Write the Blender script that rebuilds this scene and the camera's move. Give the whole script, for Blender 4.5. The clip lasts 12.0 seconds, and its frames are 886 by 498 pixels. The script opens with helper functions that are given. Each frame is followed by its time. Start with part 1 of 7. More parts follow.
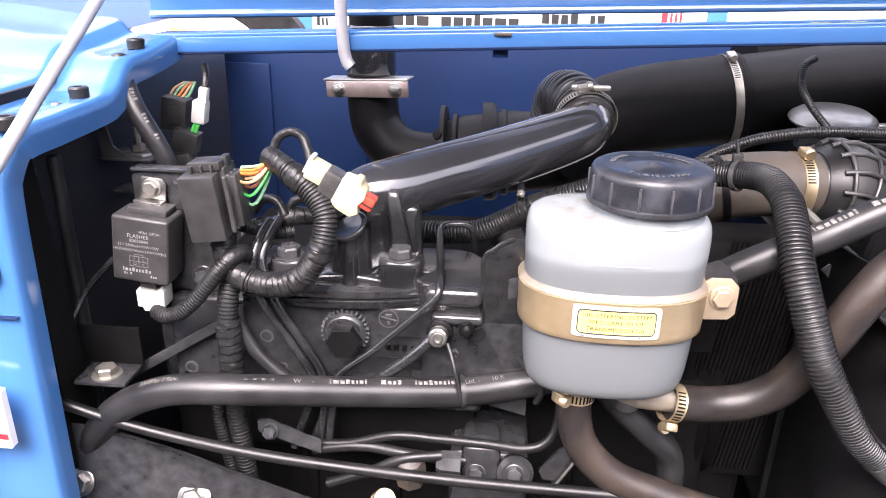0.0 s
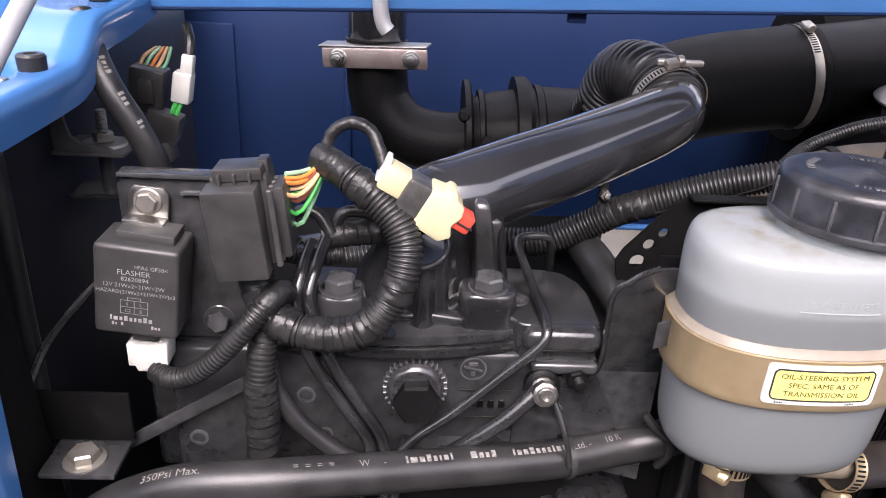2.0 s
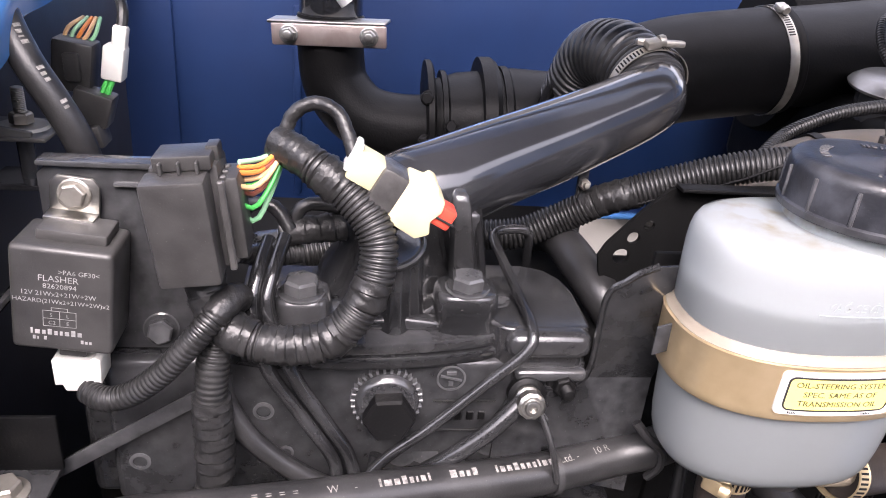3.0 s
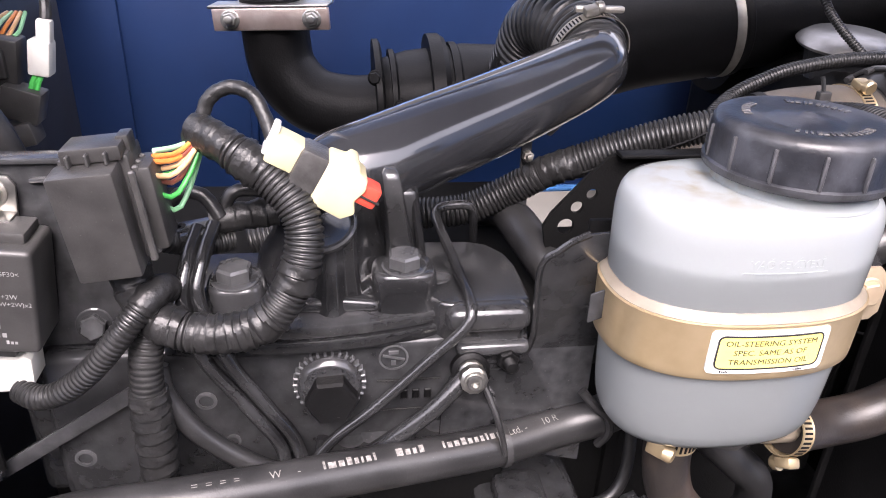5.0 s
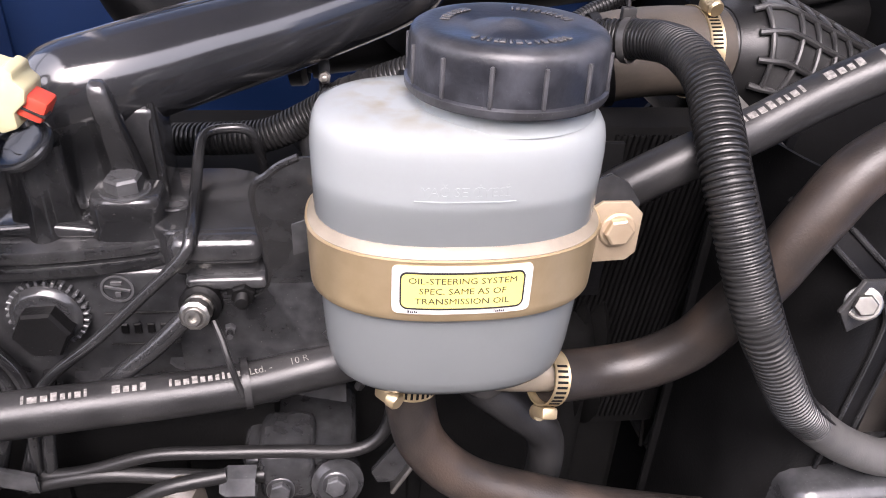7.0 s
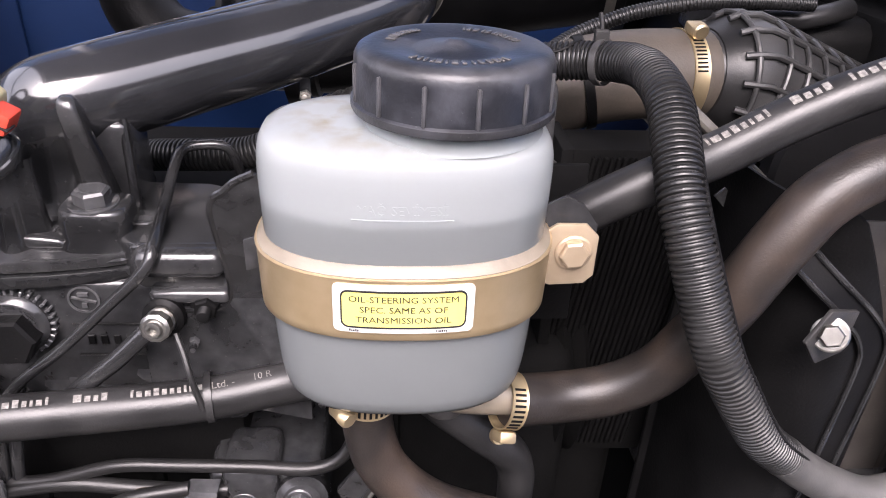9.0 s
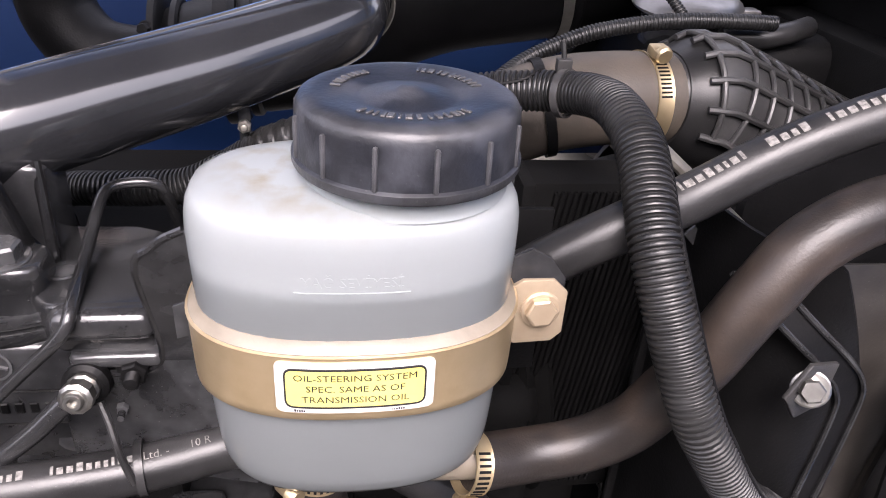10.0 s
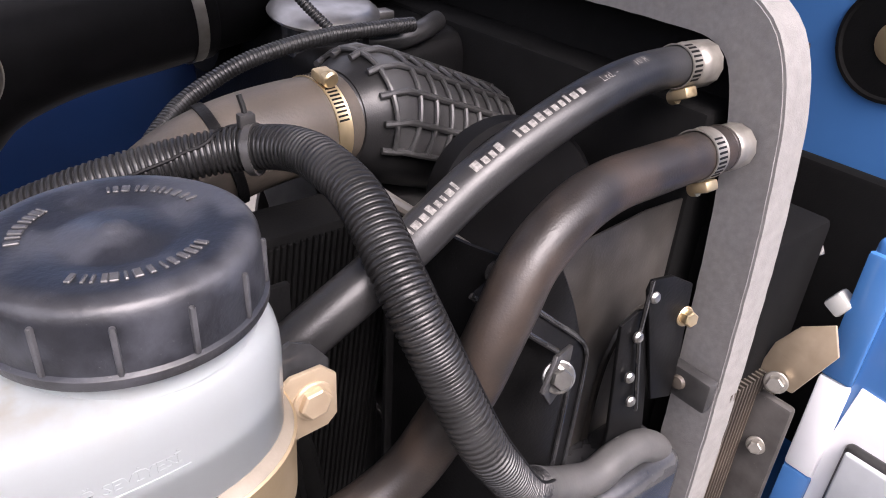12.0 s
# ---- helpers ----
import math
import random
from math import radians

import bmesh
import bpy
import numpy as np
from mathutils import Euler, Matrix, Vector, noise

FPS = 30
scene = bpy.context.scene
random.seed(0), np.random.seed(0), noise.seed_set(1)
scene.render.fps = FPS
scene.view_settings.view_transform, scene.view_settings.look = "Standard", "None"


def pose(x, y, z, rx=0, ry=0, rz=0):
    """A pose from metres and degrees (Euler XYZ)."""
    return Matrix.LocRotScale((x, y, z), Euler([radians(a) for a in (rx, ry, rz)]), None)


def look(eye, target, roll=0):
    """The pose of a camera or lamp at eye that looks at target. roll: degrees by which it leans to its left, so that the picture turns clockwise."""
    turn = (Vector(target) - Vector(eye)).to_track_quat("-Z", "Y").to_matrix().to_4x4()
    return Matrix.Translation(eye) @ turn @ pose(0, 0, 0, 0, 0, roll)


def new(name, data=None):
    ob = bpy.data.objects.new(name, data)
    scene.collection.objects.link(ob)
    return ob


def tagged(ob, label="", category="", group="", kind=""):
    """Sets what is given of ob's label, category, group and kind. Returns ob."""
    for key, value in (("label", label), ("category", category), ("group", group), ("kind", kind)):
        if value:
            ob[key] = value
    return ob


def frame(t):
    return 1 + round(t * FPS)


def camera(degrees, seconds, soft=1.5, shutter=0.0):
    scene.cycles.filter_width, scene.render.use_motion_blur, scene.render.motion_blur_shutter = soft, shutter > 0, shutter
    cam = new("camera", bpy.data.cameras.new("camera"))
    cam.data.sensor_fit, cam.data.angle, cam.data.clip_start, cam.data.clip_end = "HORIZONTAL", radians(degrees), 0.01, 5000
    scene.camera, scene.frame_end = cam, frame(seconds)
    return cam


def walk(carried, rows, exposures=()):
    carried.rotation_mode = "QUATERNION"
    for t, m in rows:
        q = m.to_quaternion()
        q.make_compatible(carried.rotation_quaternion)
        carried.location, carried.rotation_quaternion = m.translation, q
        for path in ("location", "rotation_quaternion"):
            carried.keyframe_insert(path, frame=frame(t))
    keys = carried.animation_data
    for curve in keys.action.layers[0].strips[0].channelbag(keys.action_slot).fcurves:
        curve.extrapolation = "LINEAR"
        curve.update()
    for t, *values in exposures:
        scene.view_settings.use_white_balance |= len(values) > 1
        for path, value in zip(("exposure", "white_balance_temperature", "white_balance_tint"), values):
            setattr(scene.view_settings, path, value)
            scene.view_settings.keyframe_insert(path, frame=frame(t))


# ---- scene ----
SKY, SUN = 0.15, 0.6
cam = camera(62.48, 12.0, soft=1.0)
PATH = [
    (0, (0.0730, 0.0304, 1.3757), (0.0379, 0.4921, 1.1871), 1.22),
    (0.5, (0.0625, 0.0219, 1.3816), (0.0381, 0.4887, 1.2044), 1.62),
    (1, (0.0396, 0.0478, 1.3865), (-0.0001, 0.5134, 1.2089), 2.11),
    (1.5, (-0.0233, 0.1287, 1.3705), (-0.0413, 0.5896, 1.1774), 2.86),
    (2, (-0.0702, 0.1899, 1.3494), (-0.0412, 0.6439, 1.1419), 3.54),
    (2.5, (-0.0931, 0.2221, 1.3295), (-0.0292, 0.6665, 1.1094), 4.88),
    (2.7, (-0.0901, 0.2383, 1.3316), (-0.0217, 0.6853, 1.1182), 5.32),
    (4.5, (-0.0684, 0.2419, 1.3353), (-0.0087, 0.6867, 1.1150), 2.85),
    (5, (-0.0520, 0.2372, 1.3317), (0.0219, 0.6778, 1.1072), 2.46),
    (5.5, (-0.0297, 0.2356, 1.3141), (0.0431, 0.6751, 1.0869), 2.88),
    (6, (0.0310, 0.2530, 1.3253), (0.1057, 0.6855, 1.0857), 1.90),
    (6.5, (0.0829, 0.2535, 1.3348), (0.1412, 0.6803, 1.0810), 1.99),
    (7, (0.1177, 0.2452, 1.3130), (0.1760, 0.6690, 1.0542), 2.94),
    (8.8, (0.1502, 0.2441, 1.3086), (0.1877, 0.6751, 1.0580), 2.92),
    (9, (0.1595, 0.2425, 1.3137), (0.1943, 0.6754, 1.0659), 2.61),
    (9.5, (0.1739, 0.2482, 1.3251), (0.2085, 0.6805, 1.0763), 2.34),
    (10, (0.1610, 0.2872, 1.3233), (0.2280, 0.7151, 1.0735), 3.79),
    (10.5, (0.1464, 0.3115, 1.3365), (0.2506, 0.7280, 1.0803), 3.52),
    (11, (0.1361, 0.3129, 1.3457), (0.2802, 0.7168, 1.0886), 4.19),
    (11.5, (0.1272, 0.3265, 1.3447), (0.3334, 0.7017, 1.0865), 4.66),
    (12, (0.1400, 0.3435, 1.3521), (0.4139, 0.6757, 1.0978), 3.67),
]
walk(cam, [(t, look(eye, target, roll)) for t, eye, target, roll in PATH], exposures=[(0.0, 2.74, 6580, 23), (0.5, 2.52, 6580, 23), (1.0, 2.25, 6580, 23), (2.0, 2.15, 6580, 23), (2.5, 2.59, 6580, 23), (4.5, 2.63, 6580, 23), (5.5, 2.47, 6580, 23), (7.0, 2.33, 6580, 23), (12.0, 2.29, 6580, 23)])

# ---- world and light: bright overcast sky, open yard ----
world = bpy.data.worlds.new("overcast_sky")
scene.world = world
world.use_nodes = True
wn = world.node_tree
sky = wn.nodes.new("ShaderNodeTexSky")
sky.sky_type = "NISHITA"
sky.sun_disc = False
sky.sun_elevation = radians(53)
sky.sun_rotation = radians(188)
sky.air_density, sky.dust_density, sky.ozone_density = 1.0, 4.0, 1.0
hsv = wn.nodes.new("ShaderNodeHueSaturation")
hsv.inputs["Saturation"].default_value = 0.35
wn.links.new(sky.outputs[0], hsv.inputs["Color"])
# an overcast sky is about three times as bright overhead as at the horizon
sky_dir = wn.nodes.new("ShaderNodeTexCoord")
sky_sep = wn.nodes.new("ShaderNodeSeparateXYZ")
sky_fall = wn.nodes.new("ShaderNodeMapRange")
sky_fall.inputs["To Min"].default_value, sky_fall.inputs["To Max"].default_value = 0.95, 1.55
sky_mul = wn.nodes.new("ShaderNodeVectorMath")
sky_mul.operation = "SCALE"
wn.links.new(sky_dir.outputs["Generated"], sky_sep.inputs[0])
wn.links.new(sky_sep.outputs["Z"], sky_fall.inputs["Value"])
wn.links.new(hsv.outputs[0], sky_mul.inputs[0])
wn.links.new(sky_fall.outputs[0], sky_mul.inputs["Scale"])
wn.links.new(sky_mul.outputs[0], wn.nodes["Background"].inputs["Color"])
wn.nodes["Background"].inputs["Strength"].default_value = SKY

sun_data = bpy.data.lights.new("sun", "SUN")
sun_data.energy, sun_data.angle, sun_data.color = SUN, radians(40), (1.0, 0.975, 0.94)
sun_ob = new("sun", sun_data)
sun_ob.matrix_world = look((-0.25, -2.8, 5.6), (0.1, 0.6, 1.0))


# ---- materials ----
def material(name, base, dark=None, rough=0.5, metal=0.0, scale=60, fine=600, bump=0.1, spread=0.5, dust=0.0, dust_color=(0.22, 0.19, 0.15), coat=0.0, spec=0.5, rough_var=0.12, specks=0.00, patch=(0.40, 0.78), edge=0.0, edge_color=(0.16, 0.155, 0.15)):
    """Painted, moulded or metal surface with coarse and fine variation, speckled dust and slight relief."""
    m = bpy.data.materials.new(name)
    m.use_nodes = True
    nt = m.node_tree
    bsdf = nt.nodes["Principled BSDF"]
    co = nt.nodes.new("ShaderNodeTexCoord")
    n1, n2, n3 = (nt.nodes.new("ShaderNodeTexNoise") for _ in range(3))
    for n, s, d in ((n1, scale, 5), (n2, fine, 3), (n3, scale * 0.35, 6)):
        n.inputs["Scale"].default_value, n.inputs["Detail"].default_value = s, d
        nt.links.new(co.outputs["Object"], n.inputs["Vector"])
    dark = dark or tuple(c * 0.7 for c in base)
    mix = nt.nodes.new("ShaderNodeMix")
    mix.data_type = "RGBA"
    mix.inputs["A"].default_value, mix.inputs["B"].default_value = (*dark, 1), (*base, 1)
    ramp = nt.nodes.new("ShaderNodeMapRange")
    ramp.inputs["From Min"].default_value, ramp.inputs["From Max"].default_value = 0.5 - spread / 2, 0.5 + spread / 2
    nt.links.new(n1.outputs["Fac"], ramp.inputs["Value"])
    nt.links.new(ramp.outputs[0], mix.inputs["Factor"])
    colour = mix.outputs["Result"]
    if dust:
        cover = nt.nodes.new("ShaderNodeMapRange")
        cover.inputs["From Min"].default_value, cover.inputs["From Max"].default_value = patch
        cover.inputs["To Max"].default_value = dust * 1.2
        nt.links.new(n3.outputs["Fac"], cover.inputs["Value"])
        grit = nt.nodes.new("ShaderNodeMath")
        grit.operation = "MULTIPLY_ADD"
        grit.use_clamp = True
        nt.links.new(n2.outputs["Fac"], grit.inputs[0])
        grit.inputs[1].default_value = dust * 0.5
        nt.links.new(cover.outputs[0], grit.inputs[2])
        over = nt.nodes.new("ShaderNodeMix")
        over.data_type = "RGBA"
        over.inputs["B"].default_value = (*dust_color, 1)
        nt.links.new(colour, over.inputs["A"])
        nt.links.new(grit.outputs[0], over.inputs["Factor"])
        colour = over.outputs["Result"]
    if specks:
        fleck = nt.nodes.new("ShaderNodeTexNoise")
        fleck.inputs["Scale"].default_value, fleck.inputs["Detail"].default_value = 800, 2
        nt.links.new(co.outputs["Object"], fleck.inputs["Vector"])
        sparse = nt.nodes.new("ShaderNodeMapRange")
        sparse.inputs["From Min"].default_value, sparse.inputs["From Max"].default_value = 0.70, 0.76
        sparse.inputs["To Max"].default_value = specks
        nt.links.new(fleck.outputs["Fac"], sparse.inputs["Value"])
        spot = nt.nodes.new("ShaderNodeMix")
        spot.data_type = "RGBA"
        spot.inputs["B"].default_value = (0.30, 0.28, 0.26, 1)
        nt.links.new(colour, spot.inputs["A"])
        nt.links.new(sparse.outputs[0], spot.inputs["Factor"])
        colour = spot.outputs["Result"]
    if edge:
        # raised edges coloured paler: rubbed paint, caught dust and thin bright edge lines
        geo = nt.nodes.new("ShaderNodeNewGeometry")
        rub_bright = nt.nodes.new("ShaderNodeMapRange")
        rub_bright.inputs["From Min"].default_value, rub_bright.inputs["From Max"].default_value = 0.515, 0.60
        rub_bright.inputs["To Max"].default_value = edge
        nt.links.new(geo.outputs["Pointiness"], rub_bright.inputs["Value"])
        worn_bright = nt.nodes.new("ShaderNodeMath")
        worn_bright.operation = "MULTIPLY"
        nt.links.new(rub_bright.outputs[0], worn_bright.inputs[0])
        nt.links.new(n1.outputs["Fac"], worn_bright.inputs[1])
        bare_bright = nt.nodes.new("ShaderNodeMix")
        bare_bright.data_type = "RGBA"
        bare_bright.inputs["B"].default_value = (*edge_color, 1)
        nt.links.new(colour, bare_bright.inputs["A"])
        nt.links.new(worn_bright.outputs[0], bare_bright.inputs["Factor"])
        colour = bare_bright.outputs["Result"]
    nt.links.new(colour, bsdf.inputs["Base Color"])
    rr = nt.nodes.new("ShaderNodeMapRange")
    rr.inputs["To Min"].default_value, rr.inputs["To Max"].default_value = max(0.03, rough - rough_var), min(1.0, rough + rough_var)
    nt.links.new(n3.outputs["Fac"], rr.inputs["Value"])
    nt.links.new(rr.outputs[0], bsdf.inputs["Roughness"])
    bsdf.inputs["Metallic"].default_value = metal
    bsdf.inputs["Coat Weight"].default_value = coat
    bsdf.inputs["Coat Roughness"].default_value = 0.12
    bsdf.inputs["Specular IOR Level"].default_value = spec
    if bump:
        b = nt.nodes.new("ShaderNodeBump")
        b.inputs["Strength"].default_value, b.inputs["Distance"].default_value = bump, 0.0006
        nt.links.new(n2.outputs["Fac"], b.inputs["Height"])
        nt.links.new(b.outputs[0], bsdf.inputs["Normal"])
    return m


BLUE = material("blue_body_paint", (0.044, 0.155, 0.375), (0.038, 0.140, 0.345), rough=0.2, scale=12, bump=0.02, coat=0.8, dust=0.06, rough_var=0.06)
# body blue darkened for faces that lie in shade
BLUE_SHADE = material("shaded_blue_paint", (0.0027, 0.0158, 0.060), (0.0021, 0.0125, 0.050), rough=0.6, scale=15, bump=0.05, dust=0.012, spec=0.2)
WHITE_PAINT = material("white_decal", (0.8, 0.8, 0.8), (0.76, 0.76, 0.76), rough=0.35, bump=0.01)
LABEL_WHITE = material("white_label_film", (0.54, 0.54, 0.52), (0.48, 0.48, 0.46), rough=0.4, bump=0.02)
ORANGE = material("orange_lens", (0.8, 0.25, 0.06), rough=0.25, bump=0.02)
RED_PAINT = material("red_decal", (0.6, 0.03, 0.04), rough=0.4, bump=0.0)
YELLOW = material("yellow_label_film", (0.62, 0.555, 0.17), (0.57, 0.50, 0.14), rough=0.4, bump=0.02)
INK = material("black_print", (0.012, 0.012, 0.012), rough=0.5, bump=0.0)
PRINT = material("white_hose_print", (0.25, 0.24, 0.225), (0.06, 0.058, 0.055), rough=0.7, scale=500, spread=0.5, bump=0.0)
PAD_PRINT = material("white_pad_print", (0.34, 0.34, 0.33), (0.13, 0.13, 0.13), rough=0.6, scale=300, bump=0.0)
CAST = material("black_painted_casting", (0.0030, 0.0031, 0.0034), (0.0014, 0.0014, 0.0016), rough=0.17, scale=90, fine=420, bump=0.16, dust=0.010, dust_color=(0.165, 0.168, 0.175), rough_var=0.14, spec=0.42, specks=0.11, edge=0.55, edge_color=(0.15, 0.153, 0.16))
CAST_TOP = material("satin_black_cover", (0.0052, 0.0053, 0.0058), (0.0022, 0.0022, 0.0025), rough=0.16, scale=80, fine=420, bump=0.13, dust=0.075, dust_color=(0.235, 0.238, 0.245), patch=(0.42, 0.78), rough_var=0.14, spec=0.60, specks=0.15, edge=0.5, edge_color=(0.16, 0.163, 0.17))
MATT_BLACK = material("matt_black_finish", (0.0042, 0.0042, 0.0044), (0.0024, 0.0024, 0.0025), rough=0.46, scale=70, fine=500, bump=0.4, dust=0.010, dust_color=(0.16, 0.16, 0.165), spec=0.13, specks=0.09)
BLOCK = material("dark_engine_block", (0.0042, 0.0042, 0.0042), (0.0024, 0.0024, 0.0024), rough=0.85, scale=60, bump=0.4, dust=0.008, dust_color=(0.08, 0.075, 0.07), spec=0.1)
GLOSS = material("gloss_black_pipe", (0.017, 0.0175, 0.0195), (0.012, 0.0124, 0.014), rough=0.14, scale=40, fine=260, bump=0.03, dust=0.05, dust_color=(0.20, 0.205, 0.215), coat=0.9, rough_var=0.05, spec=0.5, specks=0.12)
RUBBER = material("black_rubber_hose", (0.012, 0.012, 0.0126), (0.007, 0.007, 0.0072), rough=0.36, scale=80, fine=700, bump=0.2, dust=0.085, dust_color=(0.15, 0.148, 0.148), spec=0.42, rough_var=0.18, specks=0.09)
RUBBER_DARK = material("matt_black_rubber", (0.0050, 0.0050, 0.0055), (0.0032, 0.0032, 0.0034), rough=0.5, scale=80, fine=500, bump=0.2, dust=0.012, dust_color=(0.12, 0.115, 0.11), spec=0.10)
RUBBER_BROWN = material("dusty_brown_rubber", (0.0165, 0.0150, 0.0142), (0.007, 0.0067, 0.0068), rough=0.42, scale=70, fine=700, bump=0.3, dust=0.17, dust_color=(0.105, 0.068, 0.046), spec=0.38, rough_var=0.2, specks=0.09, patch=(0.42, 0.66))
DUSTY = material("dust_covered_rubber", (0.055, 0.046, 0.037), (0.018, 0.0165, 0.015), rough=0.55, scale=30, fine=500, bump=0.25, dust=0.30, dust_color=(0.165, 0.13, 0.095))
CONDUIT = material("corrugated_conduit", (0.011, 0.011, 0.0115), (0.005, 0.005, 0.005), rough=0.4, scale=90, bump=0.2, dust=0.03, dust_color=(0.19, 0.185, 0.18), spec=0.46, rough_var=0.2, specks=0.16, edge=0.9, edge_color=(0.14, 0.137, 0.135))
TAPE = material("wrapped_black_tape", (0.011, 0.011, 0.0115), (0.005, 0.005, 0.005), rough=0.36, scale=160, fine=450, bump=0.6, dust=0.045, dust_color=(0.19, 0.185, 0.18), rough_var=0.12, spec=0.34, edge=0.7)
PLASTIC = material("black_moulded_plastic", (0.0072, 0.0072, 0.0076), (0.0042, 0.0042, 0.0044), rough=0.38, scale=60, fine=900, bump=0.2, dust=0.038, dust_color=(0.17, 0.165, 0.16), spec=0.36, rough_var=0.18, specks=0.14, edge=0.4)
# duct's dusty upper side, with its light in the colour
DUCT = material("dusty_lit_duct", (0.020, 0.020, 0.0204), (0.009, 0.009, 0.0092), rough=0.36, scale=45, fine=600, bump=0.2, dust=0.20, dust_color=(0.17, 0.168, 0.165), spec=0.45, rough_var=0.2, specks=0.12)
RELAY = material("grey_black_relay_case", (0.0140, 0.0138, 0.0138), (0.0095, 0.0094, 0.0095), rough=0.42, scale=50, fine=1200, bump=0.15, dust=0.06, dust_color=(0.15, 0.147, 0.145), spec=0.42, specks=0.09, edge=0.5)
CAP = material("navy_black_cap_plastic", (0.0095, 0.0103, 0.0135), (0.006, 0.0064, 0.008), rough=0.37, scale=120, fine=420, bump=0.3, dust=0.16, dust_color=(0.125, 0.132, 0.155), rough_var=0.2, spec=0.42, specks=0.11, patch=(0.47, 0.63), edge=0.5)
ZINC = material("zinc_plated_steel", (0.47, 0.46, 0.43), (0.32, 0.31, 0.29), rough=0.35, metal=1.0, scale=150, bump=0.15)
GOLD = material("yellow_zinc_steel", (0.60, 0.48, 0.30), (0.45, 0.35, 0.21), rough=0.38, metal=0.85, scale=70, fine=500, bump=0.12)
BAND = material("tan_zinc_band", (0.58, 0.45, 0.28), (0.43, 0.325, 0.185), rough=0.33, metal=0.75, scale=40, fine=400, bump=0.12, dust=0.10, dust_color=(0.46, 0.38, 0.26))
EAR = material("pale_pink_zinc", (0.50, 0.40, 0.285), (0.39, 0.305, 0.21), rough=0.42, metal=0.55, scale=60, bump=0.08, dust=0.1)
SLOTTED = material("dull_steel_band", (0.40, 0.38, 0.34), (0.26, 0.245, 0.22), rough=0.42, metal=0.8, scale=90, fine=600, bump=0.2, dust=0.14)
CHROME = material("dull_chrome", (0.30, 0.295, 0.29), (0.16, 0.155, 0.15), rough=0.38, metal=0.9, scale=60, bump=0.05, dust=0.15)
STEEL_ROD = material("galvanised_rod", (0.55, 0.55, 0.56), (0.45, 0.45, 0.46), rough=0.40, metal=0.5, scale=50, bump=0.1)
CLAMP_STEEL = material("exhaust_clamp_steel", (0.66, 0.58, 0.53), (0.48, 0.37, 0.33), rough=0.33, metal=0.75, scale=60, bump=0.15)
WHITE_PLASTIC = material("white_connector_nylon", (0.52, 0.52, 0.49), (0.43, 0.43, 0.40), rough=0.45, scale=60, bump=0.05, dust=0.05)
CREAM = material("cream_connector_nylon", (0.50, 0.46, 0.29), (0.43, 0.39, 0.23), rough=0.45, scale=60, bump=0.05, dust=0.05)
RED_PLASTIC = material("red_plastic_lock", (0.55, 0.06, 0.035), (0.45, 0.05, 0.03), rough=0.4, scale=80, bump=0.05)
WIRES = [material("wire_" + n, c, rough=0.4, scale=80, bump=0.02) for n, c in (("pale_green", (0.35, 0.62, 0.36)), ("orange", (0.75, 0.24, 0.05)), ("peach", (0.75, 0.45, 0.22)), ("brown", (0.26, 0.07, 0.05)), ("green", (0.05, 0.42, 0.08)), ("mint", (0.22, 0.5, 0.26)))]
FOAM = material("grey_foam_seal", (0.165, 0.161, 0.158), (0.125, 0.122, 0.119), rough=0.9, scale=200, fine=1100, bump=0.4, dust=0.06)
# lighter copy of the foam, for its outer face in the light
FOAM_LIT = material("lit_foam", (0.20, 0.195, 0.185), (0.155, 0.15, 0.143), rough=0.9, scale=120, fine=900, bump=0.6)
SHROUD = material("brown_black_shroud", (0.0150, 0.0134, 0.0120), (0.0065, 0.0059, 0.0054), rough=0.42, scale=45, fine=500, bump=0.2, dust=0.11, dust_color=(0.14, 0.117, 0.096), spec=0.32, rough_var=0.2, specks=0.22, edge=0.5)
CONCRETE = material("yard_ground", (0.085, 0.080, 0.070), (0.06, 0.056, 0.05), rough=0.95, scale=3, fine=40, bump=0.3)
PLASTER = material("grey_plaster", (0.055, 0.054, 0.052), (0.04, 0.039, 0.037), rough=0.9, scale=4, fine=60, bump=0.2)
BULKHEAD = material("blue_black_bulkhead", (0.0088, 0.0096, 0.0140), (0.0055, 0.0060, 0.0088), rough=0.5, scale=40, fine=500, bump=0.15, dust=0.03, dust_color=(0.12, 0.12, 0.13), spec=0.25, specks=0.08)
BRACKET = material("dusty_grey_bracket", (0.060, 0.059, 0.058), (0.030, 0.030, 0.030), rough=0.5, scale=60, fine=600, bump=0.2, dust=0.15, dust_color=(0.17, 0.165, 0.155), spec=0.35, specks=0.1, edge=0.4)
GLASS_GREY = material("lamp_lens", (0.45, 0.47, 0.48), (0.38, 0.40, 0.41), rough=0.15, scale=40, bump=0.1, coat=0.5)


